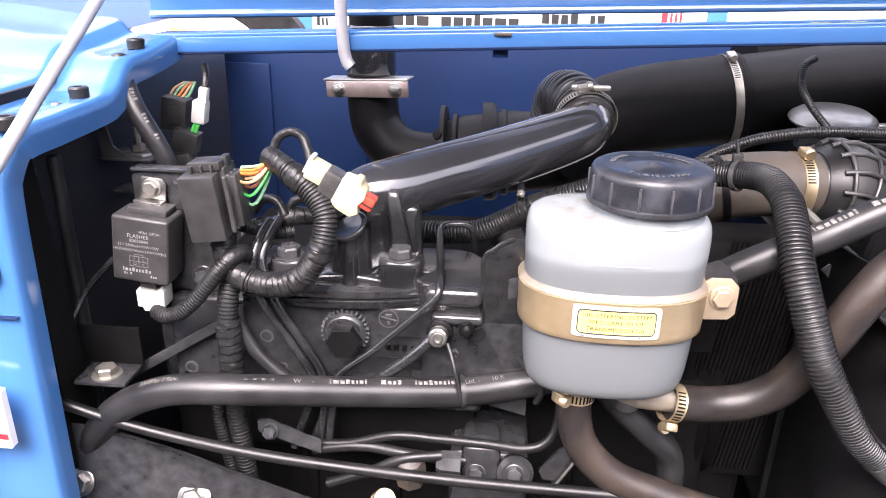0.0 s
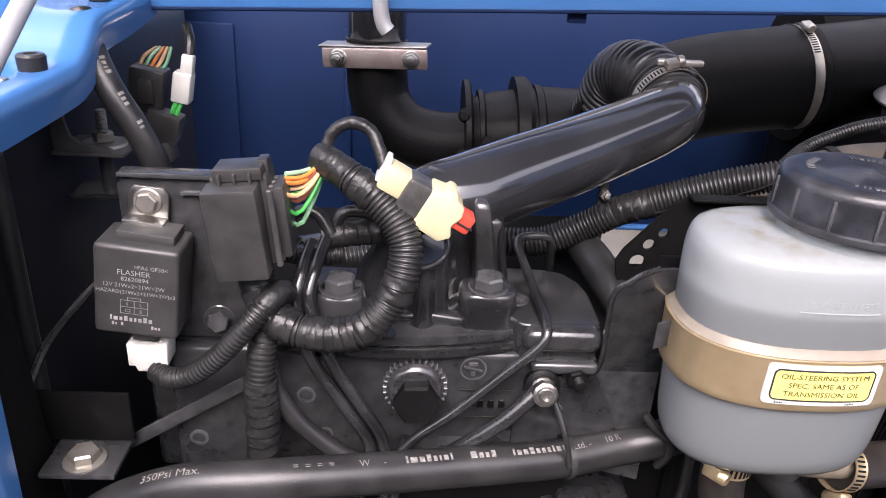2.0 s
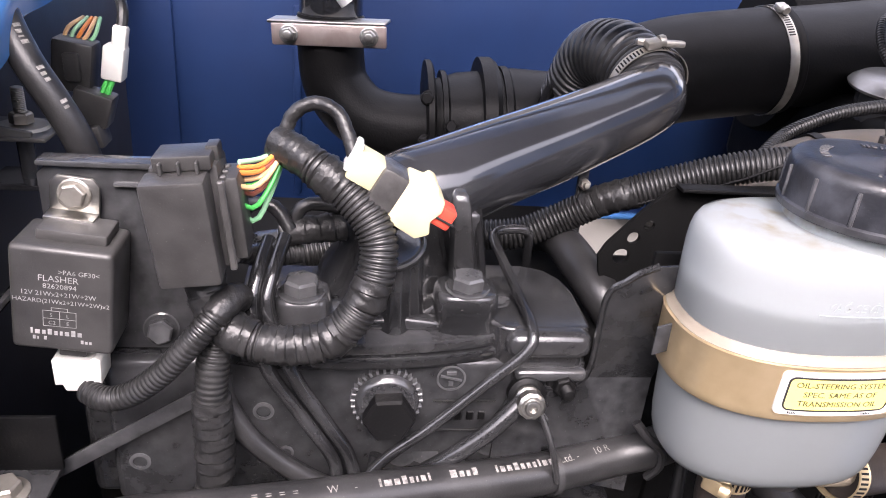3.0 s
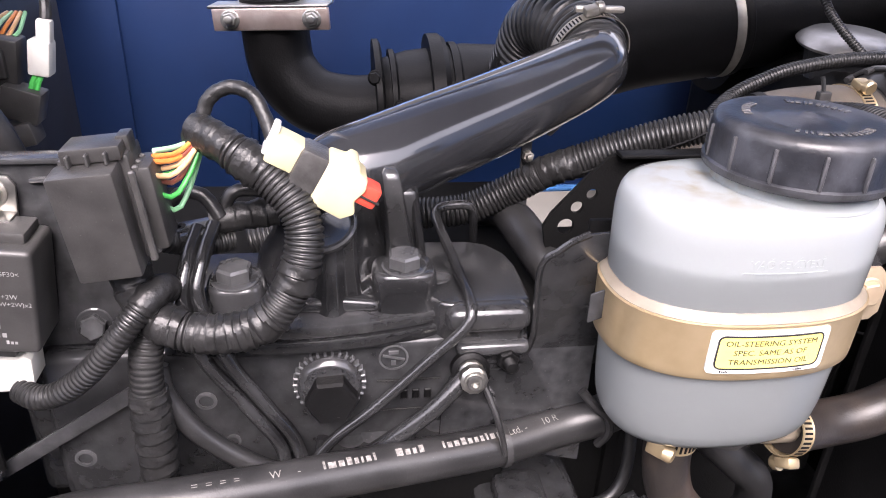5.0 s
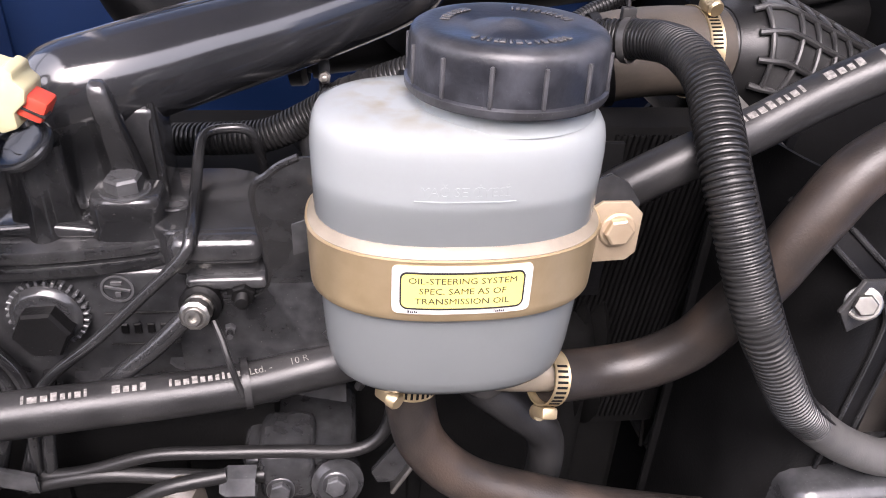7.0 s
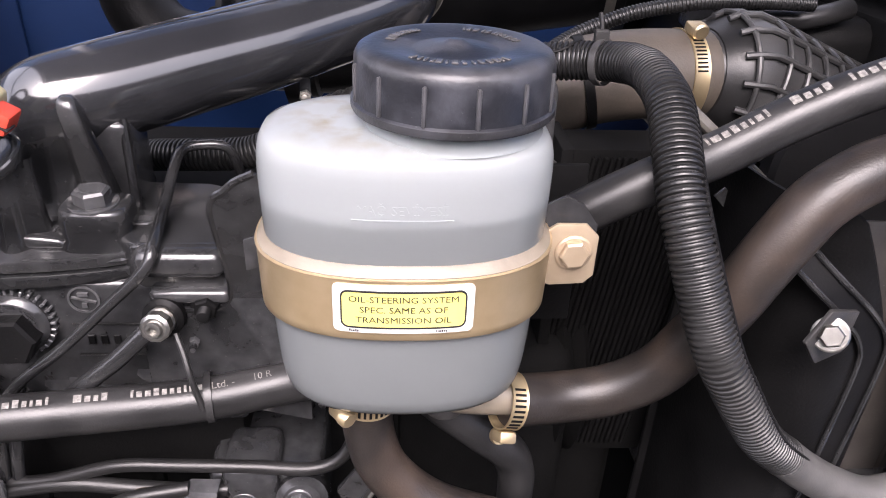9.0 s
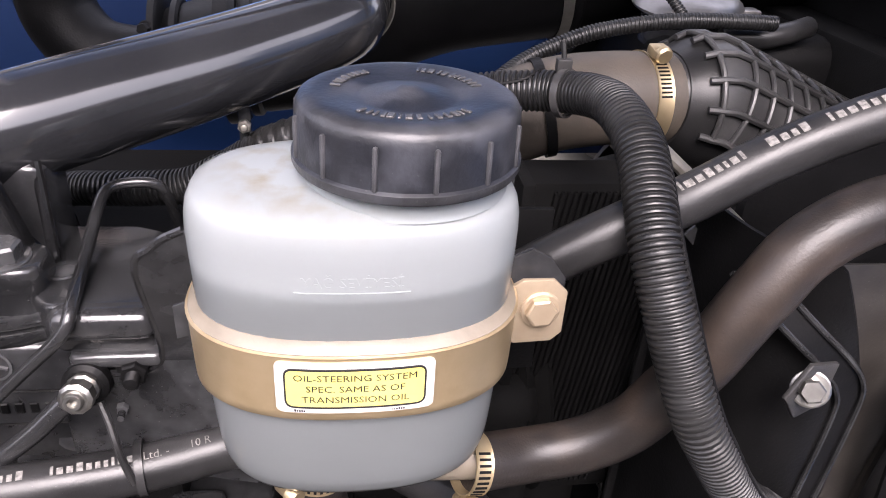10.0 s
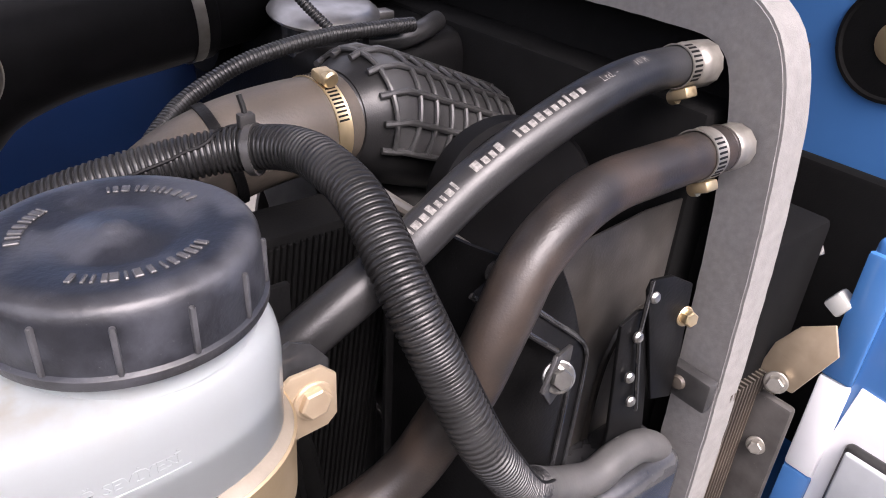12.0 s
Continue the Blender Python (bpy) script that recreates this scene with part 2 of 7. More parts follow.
def tank_plastic():
    """Milky thin-walled tank: half of the light goes through."""
    m = bpy.data.materials.new("milky_tank_plastic")
    m.use_nodes = True
    nt = m.node_tree
    out = nt.nodes["Material Output"]
    nt.nodes.remove(nt.nodes["Principled BSDF"])
    co = nt.nodes.new("ShaderNodeTexCoord")
    no = nt.nodes.new("ShaderNodeTexNoise")
    no.inputs["Scale"].default_value, no.inputs["Detail"].default_value = 25, 6
    nt.links.new(co.outputs["Object"], no.inputs["Vector"])
    mix = nt.nodes.new("ShaderNodeMix")
    mix.data_type = "RGBA"
    mix.inputs["A"].default_value, mix.inputs["B"].default_value = (0.590, 0.637, 0.645, 1), (0.660, 0.707, 0.715, 1)
    nt.links.new(no.outputs["Fac"], mix.inputs["Factor"])
    # oily grime that has settled on the shoulder round the cap
    sep = nt.nodes.new("ShaderNodeSeparateXYZ")
    nt.links.new(co.outputs["Object"], sep.inputs[0])
    grime = nt.nodes.new("ShaderNodeTexNoise")
    grime.inputs["Scale"].default_value, grime.inputs["Detail"].default_value = 75, 9
    nt.links.new(co.outputs["Object"], grime.inputs["Vector"])
    dist = nt.nodes.new("ShaderNodeVectorMath")
    dist.operation = "DISTANCE"
    nt.links.new(co.outputs["Object"], dist.inputs[0])
    dist.inputs[1].default_value = (-0.010, 0.006, 0.166)
    near = nt.nodes.new("ShaderNodeMapRange")
    near.inputs["From Min"].default_value, near.inputs["From Max"].default_value = 0.056, 0.030
    near.inputs["To Max"].default_value = 0.85
    nt.links.new(dist.outputs["Value"], near.inputs["Value"])
    gm = nt.nodes.new("ShaderNodeMapRange")
    gm.inputs["From Min"].default_value, gm.inputs["From Max"].default_value = 0.42, 0.80
    nt.links.new(grime.outputs["Fac"], gm.inputs["Value"])
    mul = nt.nodes.new("ShaderNodeMath")
    mul.operation = "MULTIPLY"
    nt.links.new(near.outputs[0], mul.inputs[0])
    nt.links.new(gm.outputs[0], mul.inputs[1])
    stain = nt.nodes.new("ShaderNodeMix")
    stain.data_type = "RGBA"
    stain.inputs["B"].default_value = (0.46, 0.375, 0.225, 1)
    nt.links.new(mix.outputs["Result"], stain.inputs["A"])
    nt.links.new(mul.outputs[0], stain.inputs["Factor"])
    dif, tra, glo = nt.nodes.new("ShaderNodeBsdfDiffuse"), nt.nodes.new("ShaderNodeBsdfTranslucent"), nt.nodes.new("ShaderNodeBsdfGlossy")
    glo.inputs["Roughness"].default_value = 0.22
    for b in (dif, tra):
        nt.links.new(stain.outputs["Result"], b.inputs["Color"])
    a, b2 = nt.nodes.new("ShaderNodeMixShader"), nt.nodes.new("ShaderNodeMixShader")
    # oil wets the wall below its level and makes it more see-through
    wet = nt.nodes.new("ShaderNodeMapRange")
    wet.interpolation_type = "SMOOTHSTEP"
    wet.inputs["From Min"].default_value, wet.inputs["From Max"].default_value = 0.1395, 0.1330
    wet.inputs["To Min"].default_value, wet.inputs["To Max"].default_value = 0.69, 0.82
    nt.links.new(sep.outputs["Z"], wet.inputs["Value"])
    nt.links.new(wet.outputs[0], a.inputs[0])
    nt.links.new(dif.outputs[0], a.inputs[1])
    nt.links.new(tra.outputs[0], a.inputs[2])
    fr = nt.nodes.new("ShaderNodeFresnel")
    fr.inputs["IOR"].default_value = 1.45
    nt.links.new(fr.outputs[0], b2.inputs[0])
    nt.links.new(a.outputs[0], b2.inputs[1])
    nt.links.new(glo.outputs[0], b2.inputs[2])
    nt.links.new(b2.outputs[0], out.inputs["Surface"])
    return m


TANK = tank_plastic()
FLANGE = material("aged_milky_flange", (0.20, 0.172, 0.135), (0.13, 0.110, 0.082), rough=0.45, scale=60, bump=0.1)
OIL = material("oil_in_tank", (0.022, 0.024, 0.027), (0.018, 0.020, 0.022), rough=0.3, scale=20, bump=0.0)


# ---- builders ----
def thing(name, at=(0, 0, 0), label="", category="", group="", kind=""):
    ob = new(name)
    ob.location = at
    ob.empty_display_size = 0.02
    return tagged(ob, label, category, group, kind)


def origin(ob):
    return Vector(ob.location) if ob.parent is None else origin(ob.parent) + Vector(ob.location)


def part(name, bm, mat, parent=None, label="", smooth=35):
    """Links a bmesh given in world coordinates as one mesh object under a thing or part."""
    me = bpy.data.meshes.new(name)
    if parent is not None:
        bmesh.ops.translate(bm, verts=bm.verts, vec=-origin(parent))
    bm.normal_update()
    if smooth:
        for f in bm.faces:
            f.smooth = True
        lim = radians(smooth)
        for e in bm.edges:
            e.smooth = len(e.link_faces) == 2 and e.calc_face_angle(0) < lim
    bm.to_mesh(me)
    bm.free()
    me.materials.append(mat)
    ob = new(name, me)
    if parent is not None:
        ob.parent = parent
    return tagged(ob, label)


def box(x0, x1, y0, y1, z0, z1, bevel=0.002, segs=2, turn=None, bm=None):
    """A block with rounded edges; turn: a matrix about its middle."""
    out = bm or bmesh.new()
    mid, size = Vector(((x0 + x1) / 2, (y0 + y1) / 2, (z0 + z1) / 2)), (abs(x1 - x0), abs(y1 - y0), abs(z1 - z0))
    m = Matrix.Translation(mid) @ (turn or Matrix()) @ Matrix.Diagonal((*size, 1))
    b = bmesh.new()
    bmesh.ops.create_cube(b, size=1, matrix=m)
    if bevel:
        bmesh.ops.bevel(b, geom=b.edges[:], offset=min(bevel, min(size) * 0.45), segments=segs, profile=0.5, affect="EDGES", clamp_overlap=True)
    return join(out, b)


def join(out, b):
    """Adds b to out and frees b."""
    vs = [out.verts.new(v.co) for v in b.verts]
    b.verts.index_update()
    for f in b.faces:
        try:
            out.faces.new([vs[v.index] for v in f.verts])
        except ValueError:
            pass
    b.free()
    return out


def prism(outline, depth, matrix, bevel=0.001, segs=2, bm=None):
    """A plate with the outline given in its own x and y, depth thick along its own z, laid by matrix."""
    out = bm or bmesh.new()
    b = bmesh.new()
    f = b.faces.new([b.verts.new((x, y, 0)) for x, y in outline])
    r = bmesh.ops.extrude_face_region(b, geom=[f])
    bmesh.ops.translate(b, verts=[v for v in r["geom"] if isinstance(v, bmesh.types.BMVert)], vec=(0, 0, depth))
    bmesh.ops.recalc_face_normals(b, faces=b.faces)
    if bevel:
        bmesh.ops.bevel(b, geom=b.edges[:], offset=bevel, segments=segs, profile=0.5, affect="EDGES", clamp_overlap=True)
    bmesh.ops.transform(b, matrix=matrix, verts=b.verts)
    return join(out, b)


def drilled(outline, holes, depth, matrix, segs=18):
    """A plate with round holes: outline and holes (x, y, radius) in its own plane, depth thick along its own z."""
    b = bmesh.new()
    for loop in [outline] + [[(x + r * math.cos(2 * math.pi * i / segs), y + r * math.sin(2 * math.pi * i / segs)) for i in range(segs)] for x, y, r in holes]:
        vs = [b.verts.new((x, y, 0)) for x, y in loop]
        for i in range(len(vs)):
            b.edges.new((vs[i - 1], vs[i]))
    bmesh.ops.triangle_fill(b, use_beauty=True, use_dissolve=False, edges=b.edges[:])
    r = bmesh.ops.extrude_face_region(b, geom=b.faces[:])
    bmesh.ops.translate(b, verts=[v for v in r["geom"] if isinstance(v, bmesh.types.BMVert)], vec=(0, 0, depth))
    bmesh.ops.recalc_face_normals(b, faces=b.faces)
    bmesh.ops.transform(b, matrix=matrix, verts=b.verts)
    return b


def upright(x, y, z):
    """Lays a plate's own x along world x and its own y along world z; its depth runs towards -y."""
    return Matrix.Translation((x, y, z)) @ Matrix(((1, 0, 0, 0), (0, 0, -1, 0), (0, 1, 0, 0), (0, 0, 0, 1)))


def axis_matrix(at, axis):
    return Matrix.Translation(at) @ Vector(axis).to_track_quat("Z", "Y").to_matrix().to_4x4()


def lathe(profile, matrix, segs=24, bm=None):
    """Turns a profile of (radius, height) pairs about its own z."""
    out = bm or bmesh.new()
    rings = []
    for r, h in profile:
        if r < 1e-6:
            rings.append([out.verts.new(matrix @ Vector((0, 0, h)))])
        else:
            rings.append([out.verts.new(matrix @ Vector((r * math.cos(2 * math.pi * i / segs), r * math.sin(2 * math.pi * i / segs), h))) for i in range(segs)])
    for a, b in zip(rings, rings[1:]):
        for i in range(segs):
            j = (i + 1) % segs
            if len(a) == 1 and len(b) > 1:
                out.faces.new((a[0], b[i], b[j]))
            elif len(b) == 1 and len(a) > 1:
                out.faces.new((a[i], b[0], a[j]))
            elif len(a) > 1:
                out.faces.new((a[i], b[i], b[j], a[j]))
    bmesh.ops.recalc_face_normals(out, faces=out.faces)
    return out


def spline(pts, step=0.004):
    """Even points along a smooth curve through pts."""
    p = [Vector(q) for q in pts]
    p = [p[0] * 2 - p[1]] + p + [p[-1] * 2 - p[-2]]
    fine = []
    for i in range(1, len(p) - 2):
        a, b, c, d = p[i - 1 : i + 3]
        for k in range(24):
            t = k / 24
            fine.append(0.5 * (2 * b + (c - a) * t + (2 * a - 5 * b + 4 * c - d) * t * t + (3 * b - a - 3 * c + d) * t**3))
    fine.append(p[-2])
    s = [0.0]
    for a, b in zip(fine, fine[1:]):
        s.append(s[-1] + (b - a).length)
    n = max(2, int(s[-1] / step))
    q = np.linspace(0, s[-1], n + 1)
    cols = [np.interp(q, s, [v[k] for v in fine]) for k in range(3)]
    return [Vector(v) for v in zip(*cols)]


def frames(path):
    """Tangent, side and up of a path, turned as little as possible on the way."""
    tang = [(path[min(i + 1, len(path) - 1)] - path[max(i - 1, 0)]).normalized() for i in range(len(path))]
    up = Vector((0, 0, 1)) if abs(tang[0].z) < 0.9 else Vector((0, -1, 0))
    out = []
    for t in tang:
        up = (up - t * up.dot(t)).normalized()
        out.append((t, t.cross(up), up))
    return out


def sweep(path, radius, segs=16, flat=1.0, bm=None):
    """A round tube along a path; radius: a number or one for each point; flat: its height over its width."""
    out = bm or bmesh.new()
    rad = radius if isinstance(radius, (list, tuple)) else [radius] * len(path)
    rings = []
    for p, r, (t, side, up) in zip(path, rad, frames(path)):
        rings.append([out.verts.new(p + side * (r * math.cos(2 * math.pi * i / segs)) + up * (r * flat * math.sin(2 * math.pi * i / segs))) for i in range(segs)])
    made = []
    for a, b in zip(rings, rings[1:]):
        for i in range(segs):
            j = (i + 1) % segs
            made.append(out.faces.new((a[i], a[j], b[j], b[i])))
    made.append(out.faces.new(rings[0][::-1]))
    made.append(out.faces.new(rings[-1]))
    return out


def tube(pts, radius, segs=16, step=0.005):
    return sweep(spline(pts, step), radius, segs)


def corrugated(pts, radius, pitch=0.0034, deep=0.0014, segs=16):
    """A ribbed conduit: six rings to each rib, the ribs slightly uneven."""
    path = spline(pts, pitch / 6)
    shape = (1.0, 0.85, 0.14, 0.0, 0.0, 0.14)
    rad = []
    for i, p in enumerate(path):
        uneven = 0.16 * deep * noise.noise(Vector((i // 6 * 1.7, radius * 900, 0.3)))
        rad.append(radius - deep * shape[i % 6] + uneven)
    return sweep(path, rad, segs)


def taped(pts, radius, segs=28, lap=0.008):
    """Tape wound round a loom: slanting laps with sharp edges, wrinkles and lumps."""
    path = spline(pts, 0.0011)
    segs = max(segs, 24)
    out = sweep(path, radius, segs)
    for k, v in enumerate(list(out.verts)[: len(path) * segs]):
        i, a = k // segs, k % segs
        p = path[i]
        ang = a / segs
        turn = (i * 0.0011 / lap + ang + 0.10 * noise.noise(v.co * 120)) % 1.0
        fold = abs(noise.noise(Vector((i * 0.0011 / lap * 3.1, math.cos(6.283 * ang) * 1.6, math.sin(6.283 * ang) * 1.6 + radius * 300))))
        v.co = p + (v.co - p) * (0.95 + 0.10 * turn + 0.10 * fold + 0.06 * noise.noise(v.co * 150))
    return out


def bolt(parent, at, axis, r=0.0075, h=0.006, mat=None, washer=1.45, name="bolt", shank=0.0, turn=0.3, label=""):
    """A hexagon head with chamfered crown on a washer, and a stud end if shank is given."""
    m = axis_matrix(at, axis)
    bm = bmesh.new()
    if washer:
        lathe([(0, 0), (r * washer, 0), (r * washer, 0.0012), (r * washer * 0.9, 0.0018), (0, 0.0018)], m, 20, bm)
    hexm = m @ Matrix.Rotation(turn, 4, "Z")
    lathe([(r, 0.0016), (r, 0.0016 + h * 0.82), (r * 0.86, 0.0016 + h), (0, 0.0016 + h * 1.02)], hexm, 6, bm)
    if shank:
        prof = [(r * 0.5, 0.0016 + h)]
        for k in range(int(shank / 0.0012)):
            prof += [(r * 0.56, 0.0016 + h + 0.0012 * k + 0.0004), (r * 0.48, 0.0016 + h + 0.0012 * k + 0.001)]
        prof.append((0, 0.0016 + h + shank))
        lathe(prof, m, 12, bm)
    return part(name, bm, mat or CAST, parent, label, smooth=25)


def worm_clamp(at, axis, radius, screw_dir, width=0.009, mat=None, thing_label="gold zinc worm-drive hose clamp with a slotted screw", screw_mat=None, screw_r=0.005):
    """A slotted band with its screw housing and screw."""
    ob = thing("hose_clamp", at, thing_label, "hose clamp")
    m = axis_matrix(at, axis)
    mat = mat or GOLD
    w, t = width / 2, 0.0009
    bm = lathe([(radius, -w), (radius + t, -w), (radius + t * 0.6, -w * 0.8), (radius + t * 0.6, w * 0.8), (radius + t, w), (radius, w), (radius, -w)], m, 48)
    part("band", bm, mat, ob)
    sd = Vector(screw_dir).normalized()
    ax = Vector(axis).normalized()
    sd = (sd - ax * sd.dot(ax)).normalized()
    side = ax.cross(sd)
    rot = Matrix((side, ax, sd)).transposed().to_4x4()
    # slots of the worm thread on either flank
    for k in range(-11, 12):
        if abs(k) < 3 or abs(k) * 0.0030 / radius > 2.9:
            continue
        ang = k * 0.0030 / radius
        d = sd * math.cos(ang) + side * math.sin(ang)
        r2 = Matrix((ax.cross(d), ax, d)).transposed().to_4x4()
        c = Vector(at) + d * (radius + t * 0.6)
        part("thread_slot", box(c.x - 0.0007, c.x + 0.0007, c.y - w * 0.68, c.y + w * 0.68, c.z - 0.0004, c.z + 0.0002, 0, 1, r2), RUBBER_DARK, ob)
    c = Vector(at) + sd * (radius + 0.0045)
    bm = box(c.x - 0.006, c.x + 0.006, c.y - w * 1.05, c.y + w * 1.05, c.z - 0.0035, c.z + 0.0035, 0.0016, 2, rot)
    part("housing", bm, screw_mat or mat, ob)
    sm = axis_matrix(c + side * 0.005 + sd * 0.001, side)
    bm = lathe([(0, 0), (screw_r, 0), (screw_r, 0.004), (screw_r * 0.8, 0.0055), (0, 0.0055)], sm, 14)
    part("screw", bm, screw_mat or mat, ob)
    return ob


def text_bm(body, size, align="LEFT"):
    """Flat letters in the built-in font as a bmesh in the xy plane."""
    cu = bpy.data.curves.new("letters", "FONT")
    cu.body, cu.size, cu.align_x = body, size, align
    cu.resolution_u = 2
    ob = new("letters", cu)
    dg = bpy.context.evaluated_depsgraph_get()
    dg.update()
    me = bpy.data.meshes.new_from_object(ob.evaluated_get(dg))
    bm = bmesh.new()
    bm.from_mesh(me)
    bpy.data.objects.remove(ob)
    bpy.data.curves.remove(cu)
    bpy.data.meshes.remove(me)
    return bm


def bars(name, widths, height, gap, place, mat, parent, label=""):
    """Plain bars in a row, each one a part of its own; place bends or lays a flat bmesh."""
    x = 0.0
    for k, w in enumerate(widths):
        if not w:
            x += 0.8 * height
            continue
        h = height * (1.0 if k == 0 or k % 4 == 3 else 0.74)
        bm = bmesh.new()
        bm.faces.new([bm.verts.new(v) for v in ((x, 0, 0), (x + w * height, 0, 0), (x + w * height, h, 0), (x, h, 0))])
        part(name, place(bm), mat, parent, label, smooth=0)
        x += w * height + gap * height


def laid(matrix):
    """A place for bars(): lays the flat bmesh by matrix."""

    def go(bm):
        bmesh.ops.transform(bm, matrix=matrix, verts=bm.verts)
        return bm

    return go


def wrap(bm, path, radius, start_x, angle, lift=0.0003):
    """Bends flat print round a hose: its x runs along the path from the point whose x is start_x, its y round the hose from angle (degrees above the horizontal, on the near side)."""
    bmesh.ops.subdivide_edges(bm, edges=[e for e in bm.edges if e.calc_length() > 0.004], cuts=2)
    step = (path[1] - path[0]).length
    s0 = min(range(len(path)), key=lambda i: abs(path[i].x - start_x))
    fr = frames(path)
    for v in bm.verts:
        f = min(max(s0 + v.co.x / step, 0), len(path) - 1.001)
        i = int(f)
        k = f - i
        p = path[i].lerp(path[i + 1], k)
        t = fr[i][0].lerp(fr[i + 1][0], k).normalized()
        near = Vector((0, -1, 0))
        near = (near - t * near.dot(t)).normalized()
        up = Vector((0, 0, 1))
        up = (up - t * up.dot(t)).normalized()
        up = (up - near * up.dot(near)).normalized()
        a = radians(angle) + v.co.y / radius
        v.co = p + (near * math.cos(a) + up * math.sin(a)) * (radius + lift)
    return bm


def zip_tie(at, axis, radius, tail=None, label="black nylon cable tie round a hose", width=0.0045, mat=None):
    ob = thing("cable_tie", at, label, "cable tie")
    m = axis_matrix(at, axis)
    w = width / 2
    part("strap", lathe([(radius, -w), (radius + 0.0013, -w), (radius + 0.0013, w), (radius, w), (radius, -w)], m, 32), mat or PLASTIC, ob)
    if tail:
        c = Vector(at) + Vector(tail).normalized() * (radius + 0.003)
        part("head", box(c.x - 0.0045, c.x + 0.0045, c.y - 0.003, c.y + 0.003, c.z - 0.004, c.z + 0.004, 0.001), mat or PLASTIC, ob)
        e = c + Vector(tail).normalized() * 0.014
        part("tail", tube([c, (c + e) / 2 + Vector((0.0005, 0, 0)), e], 0.0016, 6), mat or PLASTIC, ob)
    return ob


def hose(name, pts, radius, mat, label, category="hose", segs=20, step=0.005):
    path = spline(pts, step)
    ob = part(name, sweep(path, radius, segs), mat)
    for at, way in ((path[0], path[0] - path[1]), (path[-1], path[-1] - path[-2])):
        part("cut_end", lathe([(radius * 0.70, 0.0004), (radius * 0.98, 0.0006), (radius * 1.02, -0.0006), (radius * 1.015, -0.0030), (radius * 0.99, -0.0035)], axis_matrix(at, way), segs), mat, ob)
    return tagged(ob, label, category), path


# ---- setting: yard, far tractor ----
bm = bmesh.new()
bmesh.ops.create_grid(bm, x_segments=2, y_segments=2, size=400)
tagged(part("ground", bm, CONCRETE, None), "pale grey concrete yard", "ground", kind="structure")

# unseen walls added to block low sky and darken reflections
tagged(part("wall_south", box(-7, 7, -3.2, -3.0, 0, 3.0, 0.01), PLASTER), "plain wall added to hold back low sky light", "wall", kind="structure")
tagged(part("wall_north", box(-9, 9, 7.0, 7.2, 0, 4.6, 0.01), PLASTER), "plain wall added to hold back low sky light", "wall", kind="structure")


def parked_tractor():
    ob = thing("parked_tractor", (0, 3.5, 0), "blue tractor with a white stripe parked beside", "tractor")
    tilt = Matrix.Rotation(radians(-2.0), 4, "Y")
    part("hood", box(-1.35, 1.9, 3.20, 3.9, 0.80, 1.62, 0.06, 4, tilt), BLUE, ob)
    part("stripe", box(-1.34, 1.89, 3.188, 3.21, 1.035, 1.155, 0.004, 1, tilt), WHITE_PAINT, ob, "white decal stripe")
    for x, ws, mat, h in ((-0.30, [0.9, 0.7, 1.0, 0, 0.8, 0.8, 0.5, 0.5, 0.8, 0.9, 0.8], INK, 0.052), (0.32, [0.6, 0.6, 0.6, 0.6, 0, 0.4, 0.6], INK, 0.05), (-0.62, [0.3, 0.2, 0.2, 0, 0.3], INK, 0.045), (0.80, [0.5, 0.2, 0.2, 0.2], RED_PAINT, 0.05)):
        bars("lettering_bar", ws, h, 0.18, laid(upright(x - 0.10, 3.185, 1.098 + 0.035 * x)), mat, ob)
    for x0, x1 in ((-0.78, -0.64), (0.98, 1.06)):
        part("blue_patch", box(x0 - 0.1, x1 - 0.1, 3.186, 3.2, 1.08 + 0.035 * x0, 1.145 + 0.035 * x0, 0.002, 1), BLUE, ob)
    part("indicator", box(-1.36, -1.2, 3.15, 3.2, 1.005, 1.05, 0.01, 2), ORANGE, ob, "orange indicator lens")
    for x, r in ((-1.3, 0.7), (1.5, 0.42)):
        m = axis_matrix((x, 3.25, r), (0, -1, 0))
        w = part("wheel", lathe([(0, 0), (r * 0.6, 0), (r * 0.62, 0.06), (r * 0.9, 0.08), (r, 0.0), (r, -0.3), (0, -0.3)], m, 40), RUBBER, ob, "black rubber tyre")
        part("rim", lathe([(0, 0.0), (r * 0.25, 0.03), (r * 0.55, 0.0), (r * 0.6, 0.05), (r * 0.6, -0.05), (0, -0.05)], m, 32), WHITE_PAINT, w)
    part("chassis", box(-1.2, 1.6, 3.35, 3.75, 0.45, 0.85, 0.03), BLOCK, ob)


parked_tractor()


